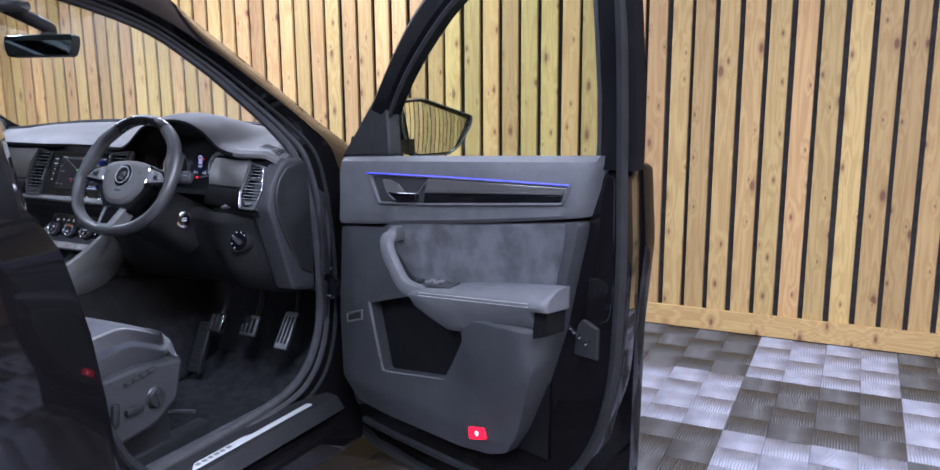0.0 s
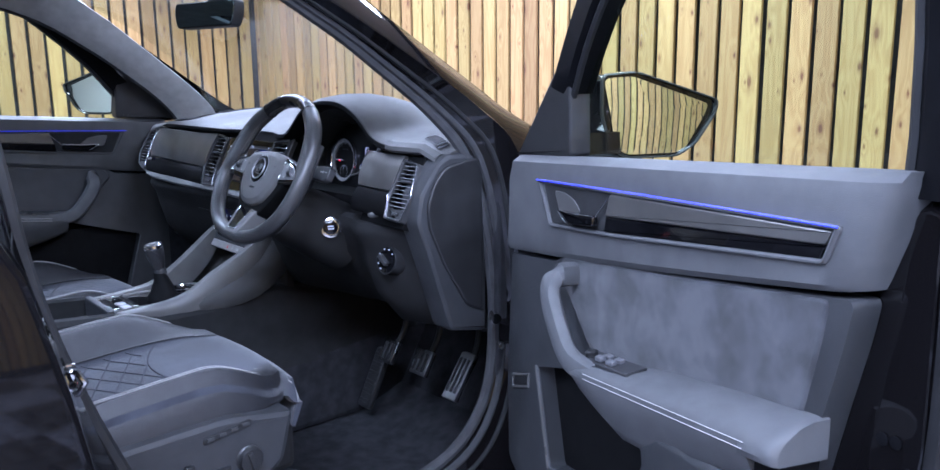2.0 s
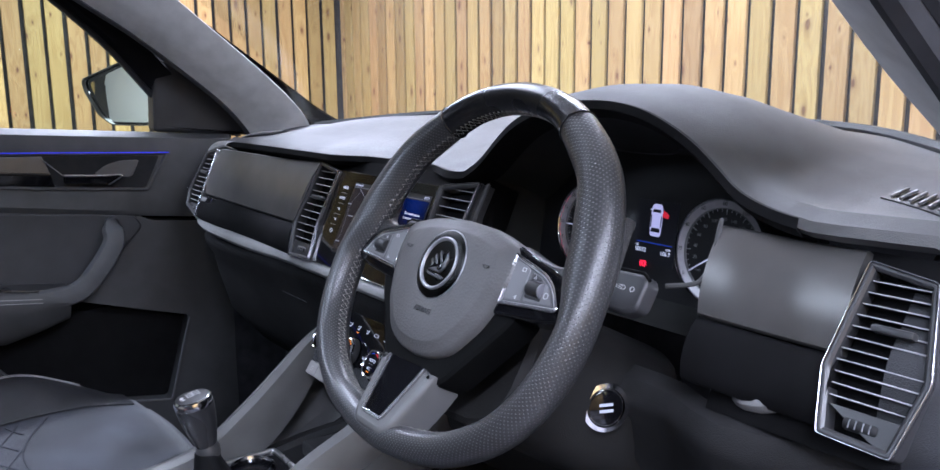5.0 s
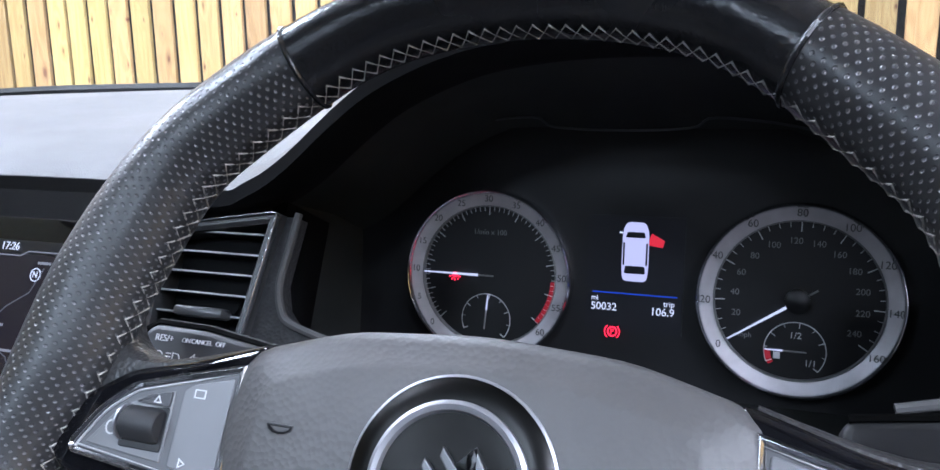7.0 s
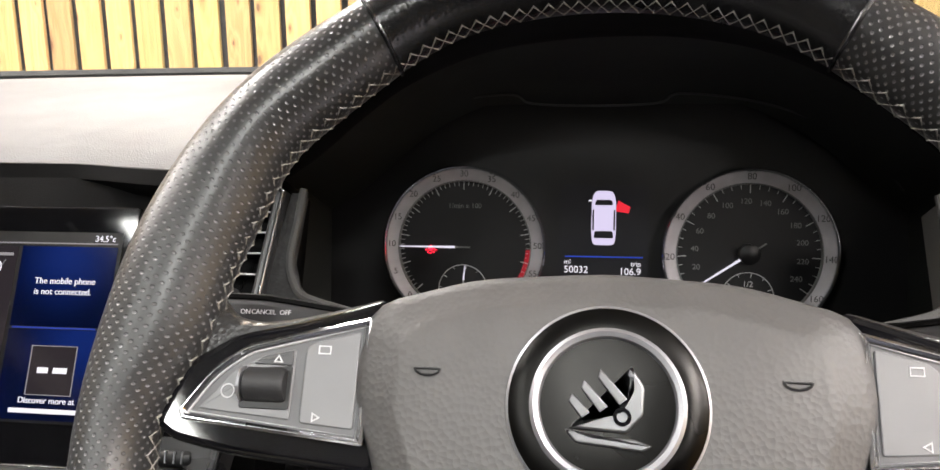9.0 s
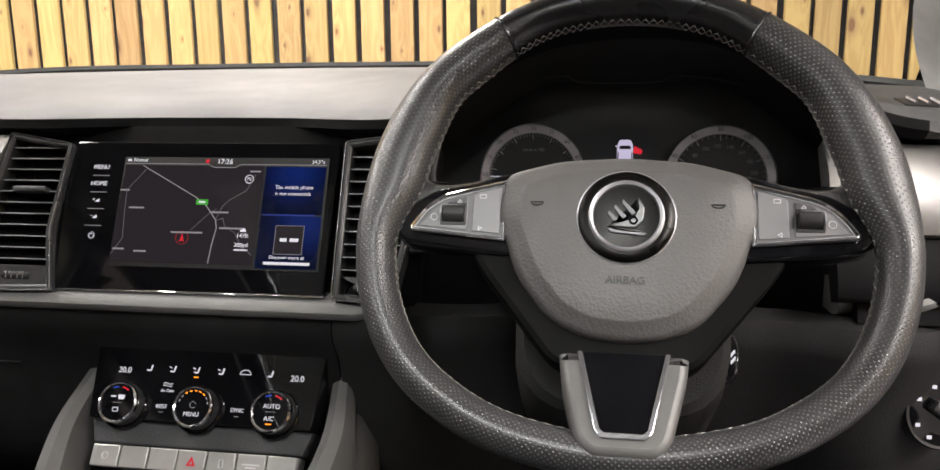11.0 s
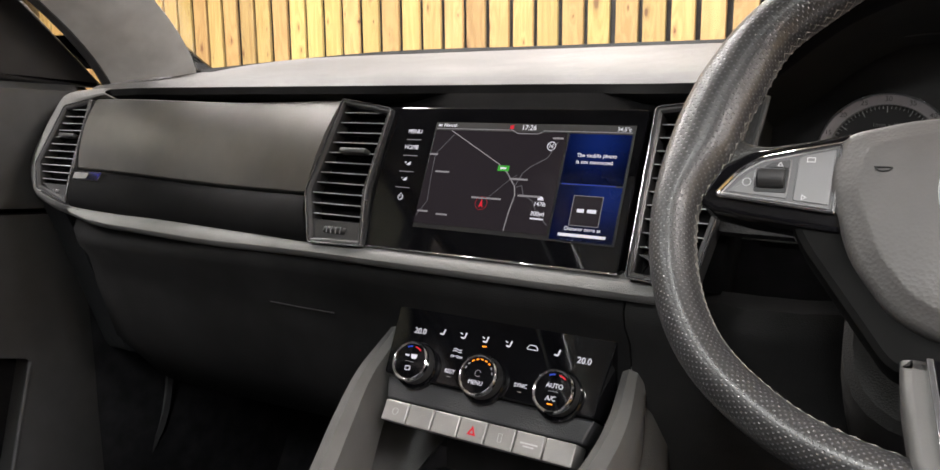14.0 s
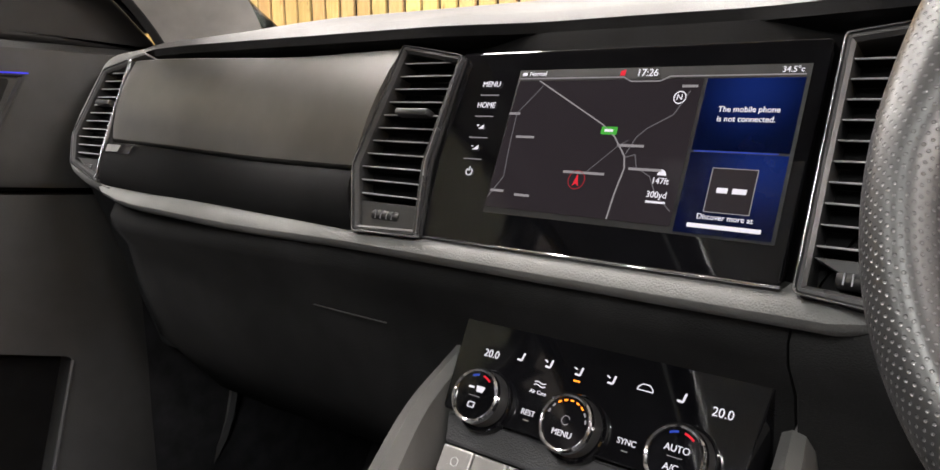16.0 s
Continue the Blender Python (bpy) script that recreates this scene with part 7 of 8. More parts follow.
def needle(M, a, length, tail, parent, w=0.0010, z=0.003):
    R = M @ Matrix.Rotation(radians(a), 4, "Z")
    part("needle", prism([(0.006, -w * 0.75), (length, -w * 0.35), (length, w * 0.35), (0.006, w * 0.75)], z, z + 0.0006, 0, R), NEEDLE, parent, "white lit needle")
    part("needle_tail", prism([(-tail, -w * 0.5), (0.006, -w * 0.6), (0.006, w * 0.6), (-tail, w * 0.5)], z, z + 0.0006, 0, R), GREY_MARK, parent)


NEEDLE = glow("lit_needle", (0.8, 0.82, 1.0), 0.7)
rev, RM = dial(0.2795, 1.1165, 0.0515, "rev_counter", "rev counter dial in a chrome ring")
ticks(RM, 0.0425, 222, -40, 60, 6, rev)
red_zone = prism([(0.0425 * math.cos(a), 0.0425 * math.sin(a)) for a in np.linspace(radians(-40), radians(-2), 12)] + [(0.0395 * math.cos(a), 0.0395 * math.sin(a)) for a in np.linspace(radians(-2), radians(-40), 12)], 0.0002, 0.0006, 0, RM)
part("red_band", red_zone, DIM_RED, rev)
word("1/min x 100", 0.0, 0.0265, 0.0045, GREY_MARK, rev, 0.0, RM)
needle(RM, 180, 0.0425, 0.004, rev)
spd, SM = dial(0.4565, 1.1155, 0.0520, "speedometer", "speedometer dial in a chrome ring")
ticks(SM, 0.0430, 214, -34, 32, 4, spd)
for j, num in enumerate(("20", "40", "60", "80", "100", "120", "140", "160", "180", "200", "220", "240")):
    a = radians(lerp(196, -28, j / 11))
    word(num, 0.0325 * math.cos(a), 0.0325 * math.sin(a), 0.0048, GREY_MARK, spd, 0.0, SM)
word("mph", -0.026, -0.021, 0.0040, GREY_MARK, spd, 0.0, SM)
for j in range(9):
    a = radians(214 - 31 * j)
    word("%d" % (20 * j), 0.0477 * math.cos(a), 0.0477 * math.sin(a), 0.0058, DARK_MARK, spd, 0.0044, SM)
for j in range(13):
    a = radians(222 - 22 * j)
    word("%d" % (5 * j), 0.0472 * math.cos(a), 0.0472 * math.sin(a), 0.0056, DARK_MARK, rev, 0.0044, RM)
needle(SM, 214, 0.0420, 0.012, spd)
part("needle_cap", lathe([(0.0065, 0.0), (0.0065, 0.0045), (0.005, 0.0055), (0.0005, 0.0058)], 24, SM), FACE_BLACK, spd)
for D_, M_, a in ((rev, RM, 85), (spd, SM, 180)):
    G = M_ @ Matrix.Translation((0.0 if D_ is spd else -0.001, -0.0275, 0.0006))
    part("gauge_line", tube([G @ Vector((0.0158 * math.cos(t), 0.0158 * math.sin(t), 0)) for t in np.linspace(radians(-40), radians(205), 30)], 0.00028, 4), MARK, D_)
    ticks(G, 0.0158, 205, -40, 8, 2, D_, 0.0018, 0.003)
    needle(G, a, 0.0155, 0.006, D_, 0.0007, 0.001)
SG = SM @ Matrix.Translation((0, -0.0275, 0.0006))
word("1/2", 0.0, 0.0085, 0.0050, MARK, spd, 0.0, SG)
word("1/1", 0.0082, -0.0060, 0.0050, MARK, spd, 0.0, SG)
part("fuel_mark", box((-0.009, -0.003, 0.0003), (0.0035, 0.0036, 0.0004), m=SG), MARK, spd)
part("red_band", prism([(0.0155 * math.cos(t), 0.0155 * math.sin(t)) for t in np.linspace(radians(182), radians(212), 8)] + [(0.0125 * math.cos(t), 0.0125 * math.sin(t)) for t in np.linspace(radians(212), radians(182), 8)], 0.0, 0.0004, 0, SG), DIM_RED, spd)

info = part("info_display", prism([(-0.030, -0.026), (0.026, -0.026), (0.026, 0.042), (-0.030, 0.042)], -0.004, -0.003, 0, CL), NAVY_DARK, cluster, "dark centre display with a small car picture")
ICON = CL @ Matrix.Translation((-0.002, 0.021, 0))
carp = round_poly([(-0.0070, -0.017), (0.0070, -0.017), (0.0078, -0.008), (0.0075, 0.012), (0.0055, 0.0175), (-0.0055, 0.0175), (-0.0075, 0.012), (-0.0078, -0.008)], 0.003)
part("car_icon", prism(carp, -0.0028, -0.0024, 0, ICON), ICON_GLOW, info)
part("icon_window", prism(round_poly([(-0.0062, -0.0125), (0.0062, -0.0125), (0.0055, -0.008), (-0.0055, -0.008)], 0.001), -0.0024, -0.0021, 0, ICON), NAVY_DARK, info)
part("icon_window", prism(round_poly([(-0.0058, 0.0085), (0.0058, 0.0085), (0.0048, 0.0118), (-0.0048, 0.0118)], 0.001), -0.0024, -0.0021, 0, ICON), NAVY_DARK, info)
for s in (-1, 1):
    part("icon_window", box((s * 0.0066, -0.001, -0.0022), (0.0010, 0.013, 0.0003), m=ICON), NAVY_DARK, info)
part("icon_door", prism([(0.0078, 0.0075), (0.0078, 0.0045), (0.0155, 0.0035), (0.0165, 0.0075), (0.009, 0.0115)], -0.0026, -0.0022, 0, ICON), RED_UI, info)
part("icon_lamp", box((-0.0085, 0.0112, -0.0024), (0.002, 0.001, 0.0003), m=ICON), WHITE_GLOW, info)
bar(-0.0015, -0.0035, 0.049, 0.0007, BLUE_GLOW, "display_line", info, -0.0026, CL)
word("mi", -0.0245, -0.0070, 0.0044, WHITE_GLOW, info, -0.0026, CL)
word("50032", -0.0190, -0.0120, 0.0062, WHITE_GLOW, info, -0.0026, CL)
word("trip", 0.0185, -0.0078, 0.0044, WHITE_GLOW, info, -0.0026, CL)
word("106.9", 0.0150, -0.0128, 0.0062, WHITE_GLOW, info, -0.0026, CL)
park = part("brake_lamp", frame_ring([(-0.0135 + 0.0030 * math.cos(a), -0.0265 + 0.0030 * math.sin(a)) for a in np.linspace(0, 2 * math.pi, 21)[:-1]], 0.0007, -0.003, -0.0022, 0, CL), RED_GLOW, cluster, "lit red parking brake lamp")
word("P", -0.0135, -0.0266, 0.0040, RED_GLOW, park, -0.0026, CL)
for s in (-1, 1):
    part("lamp_bracket", tube([CL @ Vector((-0.0135 + 0.0044 * math.cos(a), -0.0265 + 0.0044 * math.sin(a), -0.0022)) for a in np.linspace(radians(90 - s * 90 - 50), radians(90 - s * 90 + 50), 7)], 0.0003, 4), RED_GLOW, park)
belt = part("belt_lamp", lathe([(0.0018, 0), (0.0018, 0.0006)], 12, CL @ Matrix.Translation((-0.1125, 0.0005, 0.0012))), RED_GLOW, cluster, "lit red warning lamp")
for k in range(5):
    a = radians(200 + 35 * k)
    part("lamp_ray", tube([CL @ Vector((-0.1125 + r_ * math.cos(a), 0.0005 + r_ * math.sin(a), 0.0016)) for r_ in (0.0026, 0.0038)], 0.0004, 4), RED_GLOW, belt)

# ---- climate panel ----
CA = math.atan(0.61)
CLM = basis((0, -0.0648, 0.9187), (1, 0, 0), (0, math.sin(CA), math.cos(CA)), (0, -math.cos(CA), math.sin(CA)))
climate = thing("climate_panel", CLM @ Vector((0, 0, -0.02)), "gloss black climate control panel with three chrome-ringed knobs", "climate control")
front = part("panel_front", prism(round_poly([(-0.1105, 0.060), (0.1105, 0.060), (0.1050, -0.0085), (-0.1050, -0.0085)], 0.003), -0.03, 0.009, 0.001, CLM), GLOSS, climate, "gloss black panel")
part("lower_strip", prism(round_poly([(-0.1045, -0.0095), (0.1045, -0.0095), (0.0985, -0.0300), (-0.0985, -0.0300)], 0.002), -0.03, 0.0035, 0.002, CLM), SOFT, climate, "grey strip under the knobs")
CO = 0.0002
CF = 0.0092


def knob(x, name_words):
    M = CLM @ Matrix.Translation((x, 0.0045, 0.004))
    part("knob_well", lathe([(0.0215, -0.01), (0.0215, 0.0060), (0.0205, 0.0070), (0.0195, 0.0055)], 32, M @ Matrix.Translation((0, -0.001, 0))), GLOSS, climate)
    k = part("knob", lathe([(0.0188, 0.0), (0.0185, 0.0150), (0.0170, 0.0155)], 40, M), SATIN_DARK, climate, "black knob with a bright ring")
    part("knob_ring", lathe([(0.0186, 0.0150), (0.0184, 0.0182), (0.0172, 0.0192), (0.0160, 0.0184), (0.0156, 0.0170)], 40, M, caps=False), CHROME, k, "chrome ring")
    part("knob_cap", lathe([(0.0160, 0.015), (0.0160, 0.0172), (0.0005, 0.0174)], 40, M), GLOSS, k)
    return k, M @ Matrix.Translation((0, 0, 0.0174))


k1, M1 = knob(-0.0725, "left")
k2, M2 = knob(-0.0010, "middle")
k3, M3 = knob(0.0710, "right")


def arc_mark(M, a0, a1, r, mat, parent, w=0.0012):
    pts = [(r * math.cos(radians(a)), r * math.sin(radians(a))) for a in np.linspace(a0, a1, 7)]
    stroke(pts, w, mat, "knob_mark", parent, CO, M)


for K, M in ((k1, M1), (k3, M3)):
    arc_mark(M, 118, 96, 0.0136, BLUE_GLOW, K)
    arc_mark(M, 80, 52, 0.0136, RED_UI, K)
    bar(0, -0.0005, 0.009, 0.0004, GREY_GLOW, "knob_line", K, CO, M)
flat(round_poly([(-0.0005, 0.0065), (0.0065, 0.0065), (0.0055, 0.0025), (0.0005, 0.0025)], 0.0006), WHITE_GLOW, "screen_heat_mark", k1, M=M1, off=CO)
bar(-0.0045, 0.0048, 0.0045, 0.0013, WHITE_GLOW, "mark_bar", k1, CO, M1)
part("rear_heat_mark", frame_ring(round_poly([(-0.0032, -0.0085), (0.0022, -0.0085), (0.0022, -0.0045), (-0.0032, -0.0045)], 0.0006), 0.0006, CO, CO + 0.0003, 0, M1), WHITE_GLOW, k1)
word("MENU", 0.0, -0.0068, 0.0052, WHITE_GLOW, k2, CO, M2)
part("fan_mark", tube([M2 @ Vector((0.0028 * math.cos(a), 0.0015 + 0.0028 * math.sin(a), CO)) for a in np.linspace(0.4, 5.6, 14)], 0.0003, 4), GREY_GLOW, k2)
for j in range(9):
    a = lerp(165, 20, j / 8)
    arc_mark(M2, a, a - 10, 0.0138, AMBER_GLOW if j in (2, 3, 4, 5, 6) else GREY_GLOW, k2, 0.0010)
word("AUTO", 0.0005, 0.0040, 0.0055, WHITE_GLOW, k3, CO, M3)
word("A/C", -0.0005, -0.0065, 0.0055, WHITE_GLOW, k3, CO, M3)
bar(-0.0005, -0.0110, 0.0050, 0.0010, AMBER_GLOW, "on_lamp", k3, CO, M3)
word("20.0", -0.0790, 0.0350, 0.0075, WHITE_GLOW, front, CF, CLM)
word("20.0", 0.0862, 0.0352, 0.0075, WHITE_GLOW, front, CF, CLM)
word("REST", -0.0365, 0.0043, 0.0050, WHITE_GLOW, front, CF, CLM)
word("SYNC", 0.0352, 0.0048, 0.0050, WHITE_GLOW, front, CF, CLM)
word("Air Care", -0.0340, 0.0185, 0.0036, WHITE_GLOW, front, CF, CLM)
for dy in (0.0230, 0.0250):
    stroke([(-0.039 + 0.0018 * j, dy + 0.0006 * math.sin(j * 1.3)) for j in range(6)], 0.0006, WHITE_GLOW, "breeze_mark", front, CF, CLM)
for x, sgn in ((-0.0365, 1), (0.0352, 1)):
    bar(x, -0.0005, 0.0042, 0.0007, GREY_MARK, "key_lamp", front, CF, CLM)
for x, kind in ((-0.0554, "seat"), (-0.0326, "air"), (-0.0097, "air"), (0.0140, "air"), (0.0372, "car"), (0.0604, "seat")):
    f = 0.0385
    if kind == "car":
        part("recirculation_mark", frame_ring(round_poly([(x - 0.0055, f - 0.0020), (x + 0.0055, f - 0.0020), (x + 0.0052, f), (x + 0.0025, f + 0.0024), (x - 0.0025, f + 0.0024), (x - 0.005, f + 0.0002)], 0.0006), 0.0006, CF, CF + 0.0003, 0, CLM), WHITE_GLOW, front)
    else:
        stroke([(x - 0.0022, f - 0.0022), (x + 0.0014, f - 0.0026), (x + 0.0024, f + 0.0026)], 0.0013, WHITE_GLOW, "seat_mark", front, CF, CLM)
        if kind == "air":
            stroke([(x - 0.0036, f + 0.0018), (x - 0.0012, f + 0.0006)], 0.0009, WHITE_GLOW, "air_mark", front, CF, CLM)
bar(-0.0092, 0.0320, 0.0045, 0.0011, AMBER_GLOW, "on_lamp", front, CF, CLM)
# row of seven keys
BM = CLM @ Matrix.Translation((0, 0, 0.004))
for j in range(7):
    x0, x1 = lerp(-0.0965, 0.0955, j / 7) + 0.0006, lerp(-0.0965, 0.0955, (j + 1) / 7) - 0.0006
    kb = part("key", prism(round_poly([(x0, -0.0310), (x1, -0.0310), (x1 - 0.0004, -0.0500), (x0 - 0.0004, -0.0500)], 0.0015), -0.02, 0.002, 0.0012, BM), KEY_GREY, climate, "satin grey key")
    xm = (x0 + x1) / 2
    if j == 3:
        part("hazard_mark", frame_ring([(xm - 0.0042, -0.0445), (xm + 0.0042, -0.0445), (xm, -0.0365)], 0.0014, 0.0018, 0.0026, 0, BM), RED_UI, kb)
    elif j == 0:
        part("key_mark", frame_ring([(xm + 0.0032 * math.cos(a), -0.0405 + 0.0032 * math.sin(a)) for a in np.linspace(0, 2 * math.pi, 17)[:-1]], 0.0005, 0.0019, 0.0024, 0, BM), MARK, kb)
    elif j == 4:
        part("key_mark", frame_ring(round_poly([(xm - 0.002, -0.0445), (xm + 0.002, -0.0445), (xm + 0.002, -0.037), (xm - 0.002, -0.037)], 0.0008), 0.0005, 0.0019, 0.0024, 0, BM), MARK, kb)
    elif j == 5:
        bar(xm, -0.0400, 0.016, 0.0012, MARK, "key_bar", kb, 0.0021, BM)
        bar(xm, -0.0425, 0.010, 0.0012, MARK, "key_bar", kb, 0.0021, BM)

# ---- centre console ----
console = thing("centre_console", (0, -0.4, 0.40), "dark grey centre console with rising side struts and an armrest box", "centre console")
BODY = [(0.42, 0.70, 0.112), (0.10, 0.76, 0.116), (-0.02, 0.790, 0.119), (-0.10, 0.783, 0.121), (-0.20, 0.768, 0.122), (-0.32, 0.768, 0.123), (-0.42, 0.792, 0.123), (-0.60, 0.806, 0.124), (-0.80, 0.815, 0.124), (-1.05, 0.815, 0.122)]
for sx in (-1, 1):
    rows = [[(sx * (w - 0.035), y, zt - 0.06), (sx * (w - 0.035), y, zt - 0.004), (sx * (w - 0.028), y, zt + 0.002), (sx * (w - 0.010), y, zt), (sx * (w - 0.001), y, zt - 0.010), (sx * (w + 0.004), y, zt - 0.10), (sx * (w + 0.010), y, 0.57), (sx * (w - 0.035), y, 0.57)] for y, zt, w in BODY]
    part("side_wall", loft(rows), LOWER_SKIN, console, "grey console side")
    # strut from the climate panel down to the gear plate
    st = [(-0.012, 0.958, 0.116, 0.012, 0.008), (-0.045, 0.925, 0.123, 0.022, 0.012), (-0.080, 0.893, 0.127, 0.032, 0.015), (-0.122, 0.858, 0.119, 0.040, 0.018), (-0.18, 0.822, 0.103, 0.040, 0.019), (-0.25, 0.791, 0.096, 0.025, 0.020), (-0.33, 0.784, 0.092, 0.016, 0.018), (-0.405, 0.785, 0.088, 0.007, 0.012)]
    rows = []
    sp = curve_points([(y, z, x) for y, z, x, h, w in st], 4)
    hw = curve_points([(h, w, 0) for y, z, x, h, w in st], 4)
    for p, hwp in zip(sp, hw):
        y, z, x, h, w = p.x, p.y, p.z, hwp.x, hwp.y
        rows.append([(sx * (x + dx * w), y - 0.45 * dz * h * 0.5, z + dz * h) for dx, dz in ((-1, -1), (-1, 0.0), (-0.75, 0.55), (-0.2, 0.72), (0.45, 0.62), (0.9, 0.2), (1.0, -0.3), (0.9, -1.0))])
    part("strut", loft(rows), STRUT, console, "grey padded strut")
    # flank below the strut, turning under towards the footwell
    rows = []
    for y, zt, x in ((0.01, 0.960, 0.110), (-0.015, 0.942, 0.118), (-0.05, 0.910, 0.127), (-0.09, 0.873, 0.131), (-0.13, 0.840, 0.128), (-0.18, 0.810, 0.119), (-0.24, 0.795, 0.111)):
        g = 1 - step(0.0, 0.24, -y)
        h = lerp(0.035, 0.12, g)
        rows.append([(sx * x, y, zt), (sx * (x + 0.012 * g + 0.003), y + 0.002, zt - 0.16 * h), (sx * (x + 0.024 * g + 0.004), y + 0.006, zt - 0.45 * h), (sx * (x + 0.024 * g + 0.003), y + 0.010, zt - 0.75 * h), (sx * (x + 0.010 * g), y + 0.012, zt - h), (sx * (x - 0.02), y + 0.012, zt - h - 0.01)])
    part("console_flank", shell(rows, 0.004), FLANK, console, "dark grey console flank")
part("cubby_floor", box((0, 0.0, 0.77), (0.19, 0.22, 0.02), 0.004), POCKET, console)
part("cubby_back", box((0, 0.03, 0.84), (0.21, 0.02, 0.16), 0.004), POCKET, console)
part("gear_plate", prism(round_poly([(-0.066, -0.405), (0.066, -0.405), (0.070, -0.16), (-0.070, -0.16)], 0.01), 0.72, 0.786, 0.003), GLOSS, console, "gloss black gear plate")
plate = part("plate_frame", frame_ring(round_poly([(-0.070, -0.411), (0.070, -0.411), (0.074, -0.155), (-0.074, -0.155)], 0.012), 0.007, 0.77, 0.7905, 0.002), STEEL, console, "bright plate frame")
part("cross_bar", box((0, -0.395, 0.788), (0.11, 0.018, 0.006), 0.002), CHROME, console, "chrome cross bar")
part("cross_bar", box((0, -0.352, 0.788), (0.11, 0.012, 0.006), 0.002), CHROME, console, "chrome cross bar")
part("mode_key", box((0.05, -0.374, 0.789), (0.028, 0.022, 0.006), 0.002), SATIN, console)
part("mode_key", box((0.015, -0.374, 0.789), (0.028, 0.022, 0.006), 0.002), SATIN, console)
for x in (-0.032, 0.034):
    part("cup_ring", lathe([(0.030, 0.0), (0.030, 0.006), (0.0275, 0.008), (0.026, 0.004)], 32, Matrix.Translation((x, -0.205, 0.786)), caps=False), CHROME, console, "chrome cup holder ring")
part("tray_floor", box((0, -0.51, 0.745), (0.18, 0.20, 0.01), 0.002), POCKET, console, "dark storage tray")
part("tray_end", box((0, -0.418, 0.772), (0.18, 0.018, 0.05), 0.006), SOFT, console)
lid = []
for x in np.linspace(-0.098, 0.098, 11):
    e = 0.010 * (abs(x) / 0.098) ** 4
    fr = -0.562 - 0.010 * (abs(x) / 0.098) ** 4
    lid.append([(x, fr, 0.822), (x, fr + 0.004, 0.838), (x, fr - 0.006, 0.852 - e), (x, fr - 0.040, 0.869 - e), (x, -0.70, 0.884 - e), (x, -0.90, 0.895 - e), (x, -0.97, 0.893 - e), (x, -0.985, 0.84), (x, -0.98, 0.822)])
part("armrest_lid", loft(lid), LID_SKIN, console, "padded grey-brown armrest lid")
part("armrest_box", box((0, -0.775, 0.79), (0.19, 0.42, 0.07), 0.01), SOFT, console)

# gear lever
gear = thing("gear_lever", (0.02, -0.285, 0.785), "black gear lever with a chrome-topped knob", "gear lever")
part("gaiter", loft([[(0.02 + r * 1.1 * math.cos(a) * (1 + 0.05 * math.sin(3 * a)), -0.274 + dy + r * math.sin(a), z) for a in [2 * math.pi * j / 20 for j in range(20)]] for r, z, dy in ((0.038, 0.783, 0.0), (0.036, 0.794, 0), (0.029, 0.806, 0.001), (0.026, 0.816, 0.001), (0.019, 0.832, 0.0), (0.0165, 0.840, -0.002), (0.013, 0.852, -0.004))]), BLACK_AND_SHADE, gear, "creased black leather gaiter")
GM = basis((0.02, -0.276, 0.856), (1, 0, 0), (0, 0.97, 0.2), (0, -0.2, 0.97))
part("collar", lathe([(0.0135, -0.010), (0.0145, -0.004), (0.0143, 0.002), (0.0128, 0.006)], 24, GM), SATIN_DARK, gear, "satin collar")
kn = part("gear_knob", lathe([(0.0120, 0.004), (0.0150, 0.014), (0.0188, 0.030), (0.0212, 0.044), (0.0224, 0.056), (0.0222, 0.063), (0.0208, 0.068)], 28, GM), SWITCH, gear, "rounded black knob")
part("knob_cap", lathe([(0.0225, 0.060), (0.0232, 0.064), (0.0215, 0.0690), (0.0195, 0.0700)], 28, GM, caps=False), CHROME, kn, "chrome cap ring")
part("knob_top", lathe([(0.0200, 0.064), (0.0200, 0.0697), (0.010, 0.0712), (0.001, 0.0716)], 28, GM), FACE_BLACK, kn, "black top with a gate pattern")
GT = GM @ Matrix.Translation((0, 0, 0.0714))
for x in (-0.0075, -0.0025, 0.0025):
    bar(x, 0.002, 0.0007, 0.010, MARK, "gate_line", kn, 0.0002, GT)
bar(-0.0025, 0.002, 0.0107, 0.0007, MARK, "gate_line", kn, 0.0002, GT)
for j in range(6):
    bar(-0.0075 + 0.005 * (j // 2), 0.0088 - 0.0136 * (j % 2), 0.0014, 0.0020, MARK, "gate_mark", kn, 0.0002, GT)
strip_text("4x4", 0.0072, GT @ Matrix.Translation((0.0, -0.0115, 0.0002)), MARK, kn, depth=0.0003)

# light switch right of the wheel
LS = basis((0.624, -0.026, 0.944), Vector((1, 0.12, 0)).normalized(), (0, 0.2, 0.98), Vector((0.1, -0.97, 0.2)).normalized())
lsw = thing("light_switch", LS @ Vector((0, 0, 0)), "round black headlamp switch with small lit marks", "light switch")
part("bezel", lathe([(0.031, -0.03), (0.031, 0.0), (0.0295, 0.003), (0.027, 0.0025)], 36, LS), HARD, lsw)
part("dial_ring", lathe([(0.027, -0.01), (0.027, 0.0028), (0.018, 0.0035)], 36, LS), GLOSS, lsw)
part("turn_knob", box((0, 0, 0.009), (0.030, 0.010, 0.014), 0.003, m=LS @ pose(0, 0, 0, 0, 0, -35)), SATIN_DARK, lsw, "satin turning grip")
for j, a in enumerate((150, 110, 75, 40, 205, 240)):
    part("lamp_mark", box((0.0225 * math.cos(radians(a)), 0.0225 * math.sin(radians(a)), 0.0034), (0.0036, 0.003, 0.0006), m=LS), WHITE_GLOW, lsw)

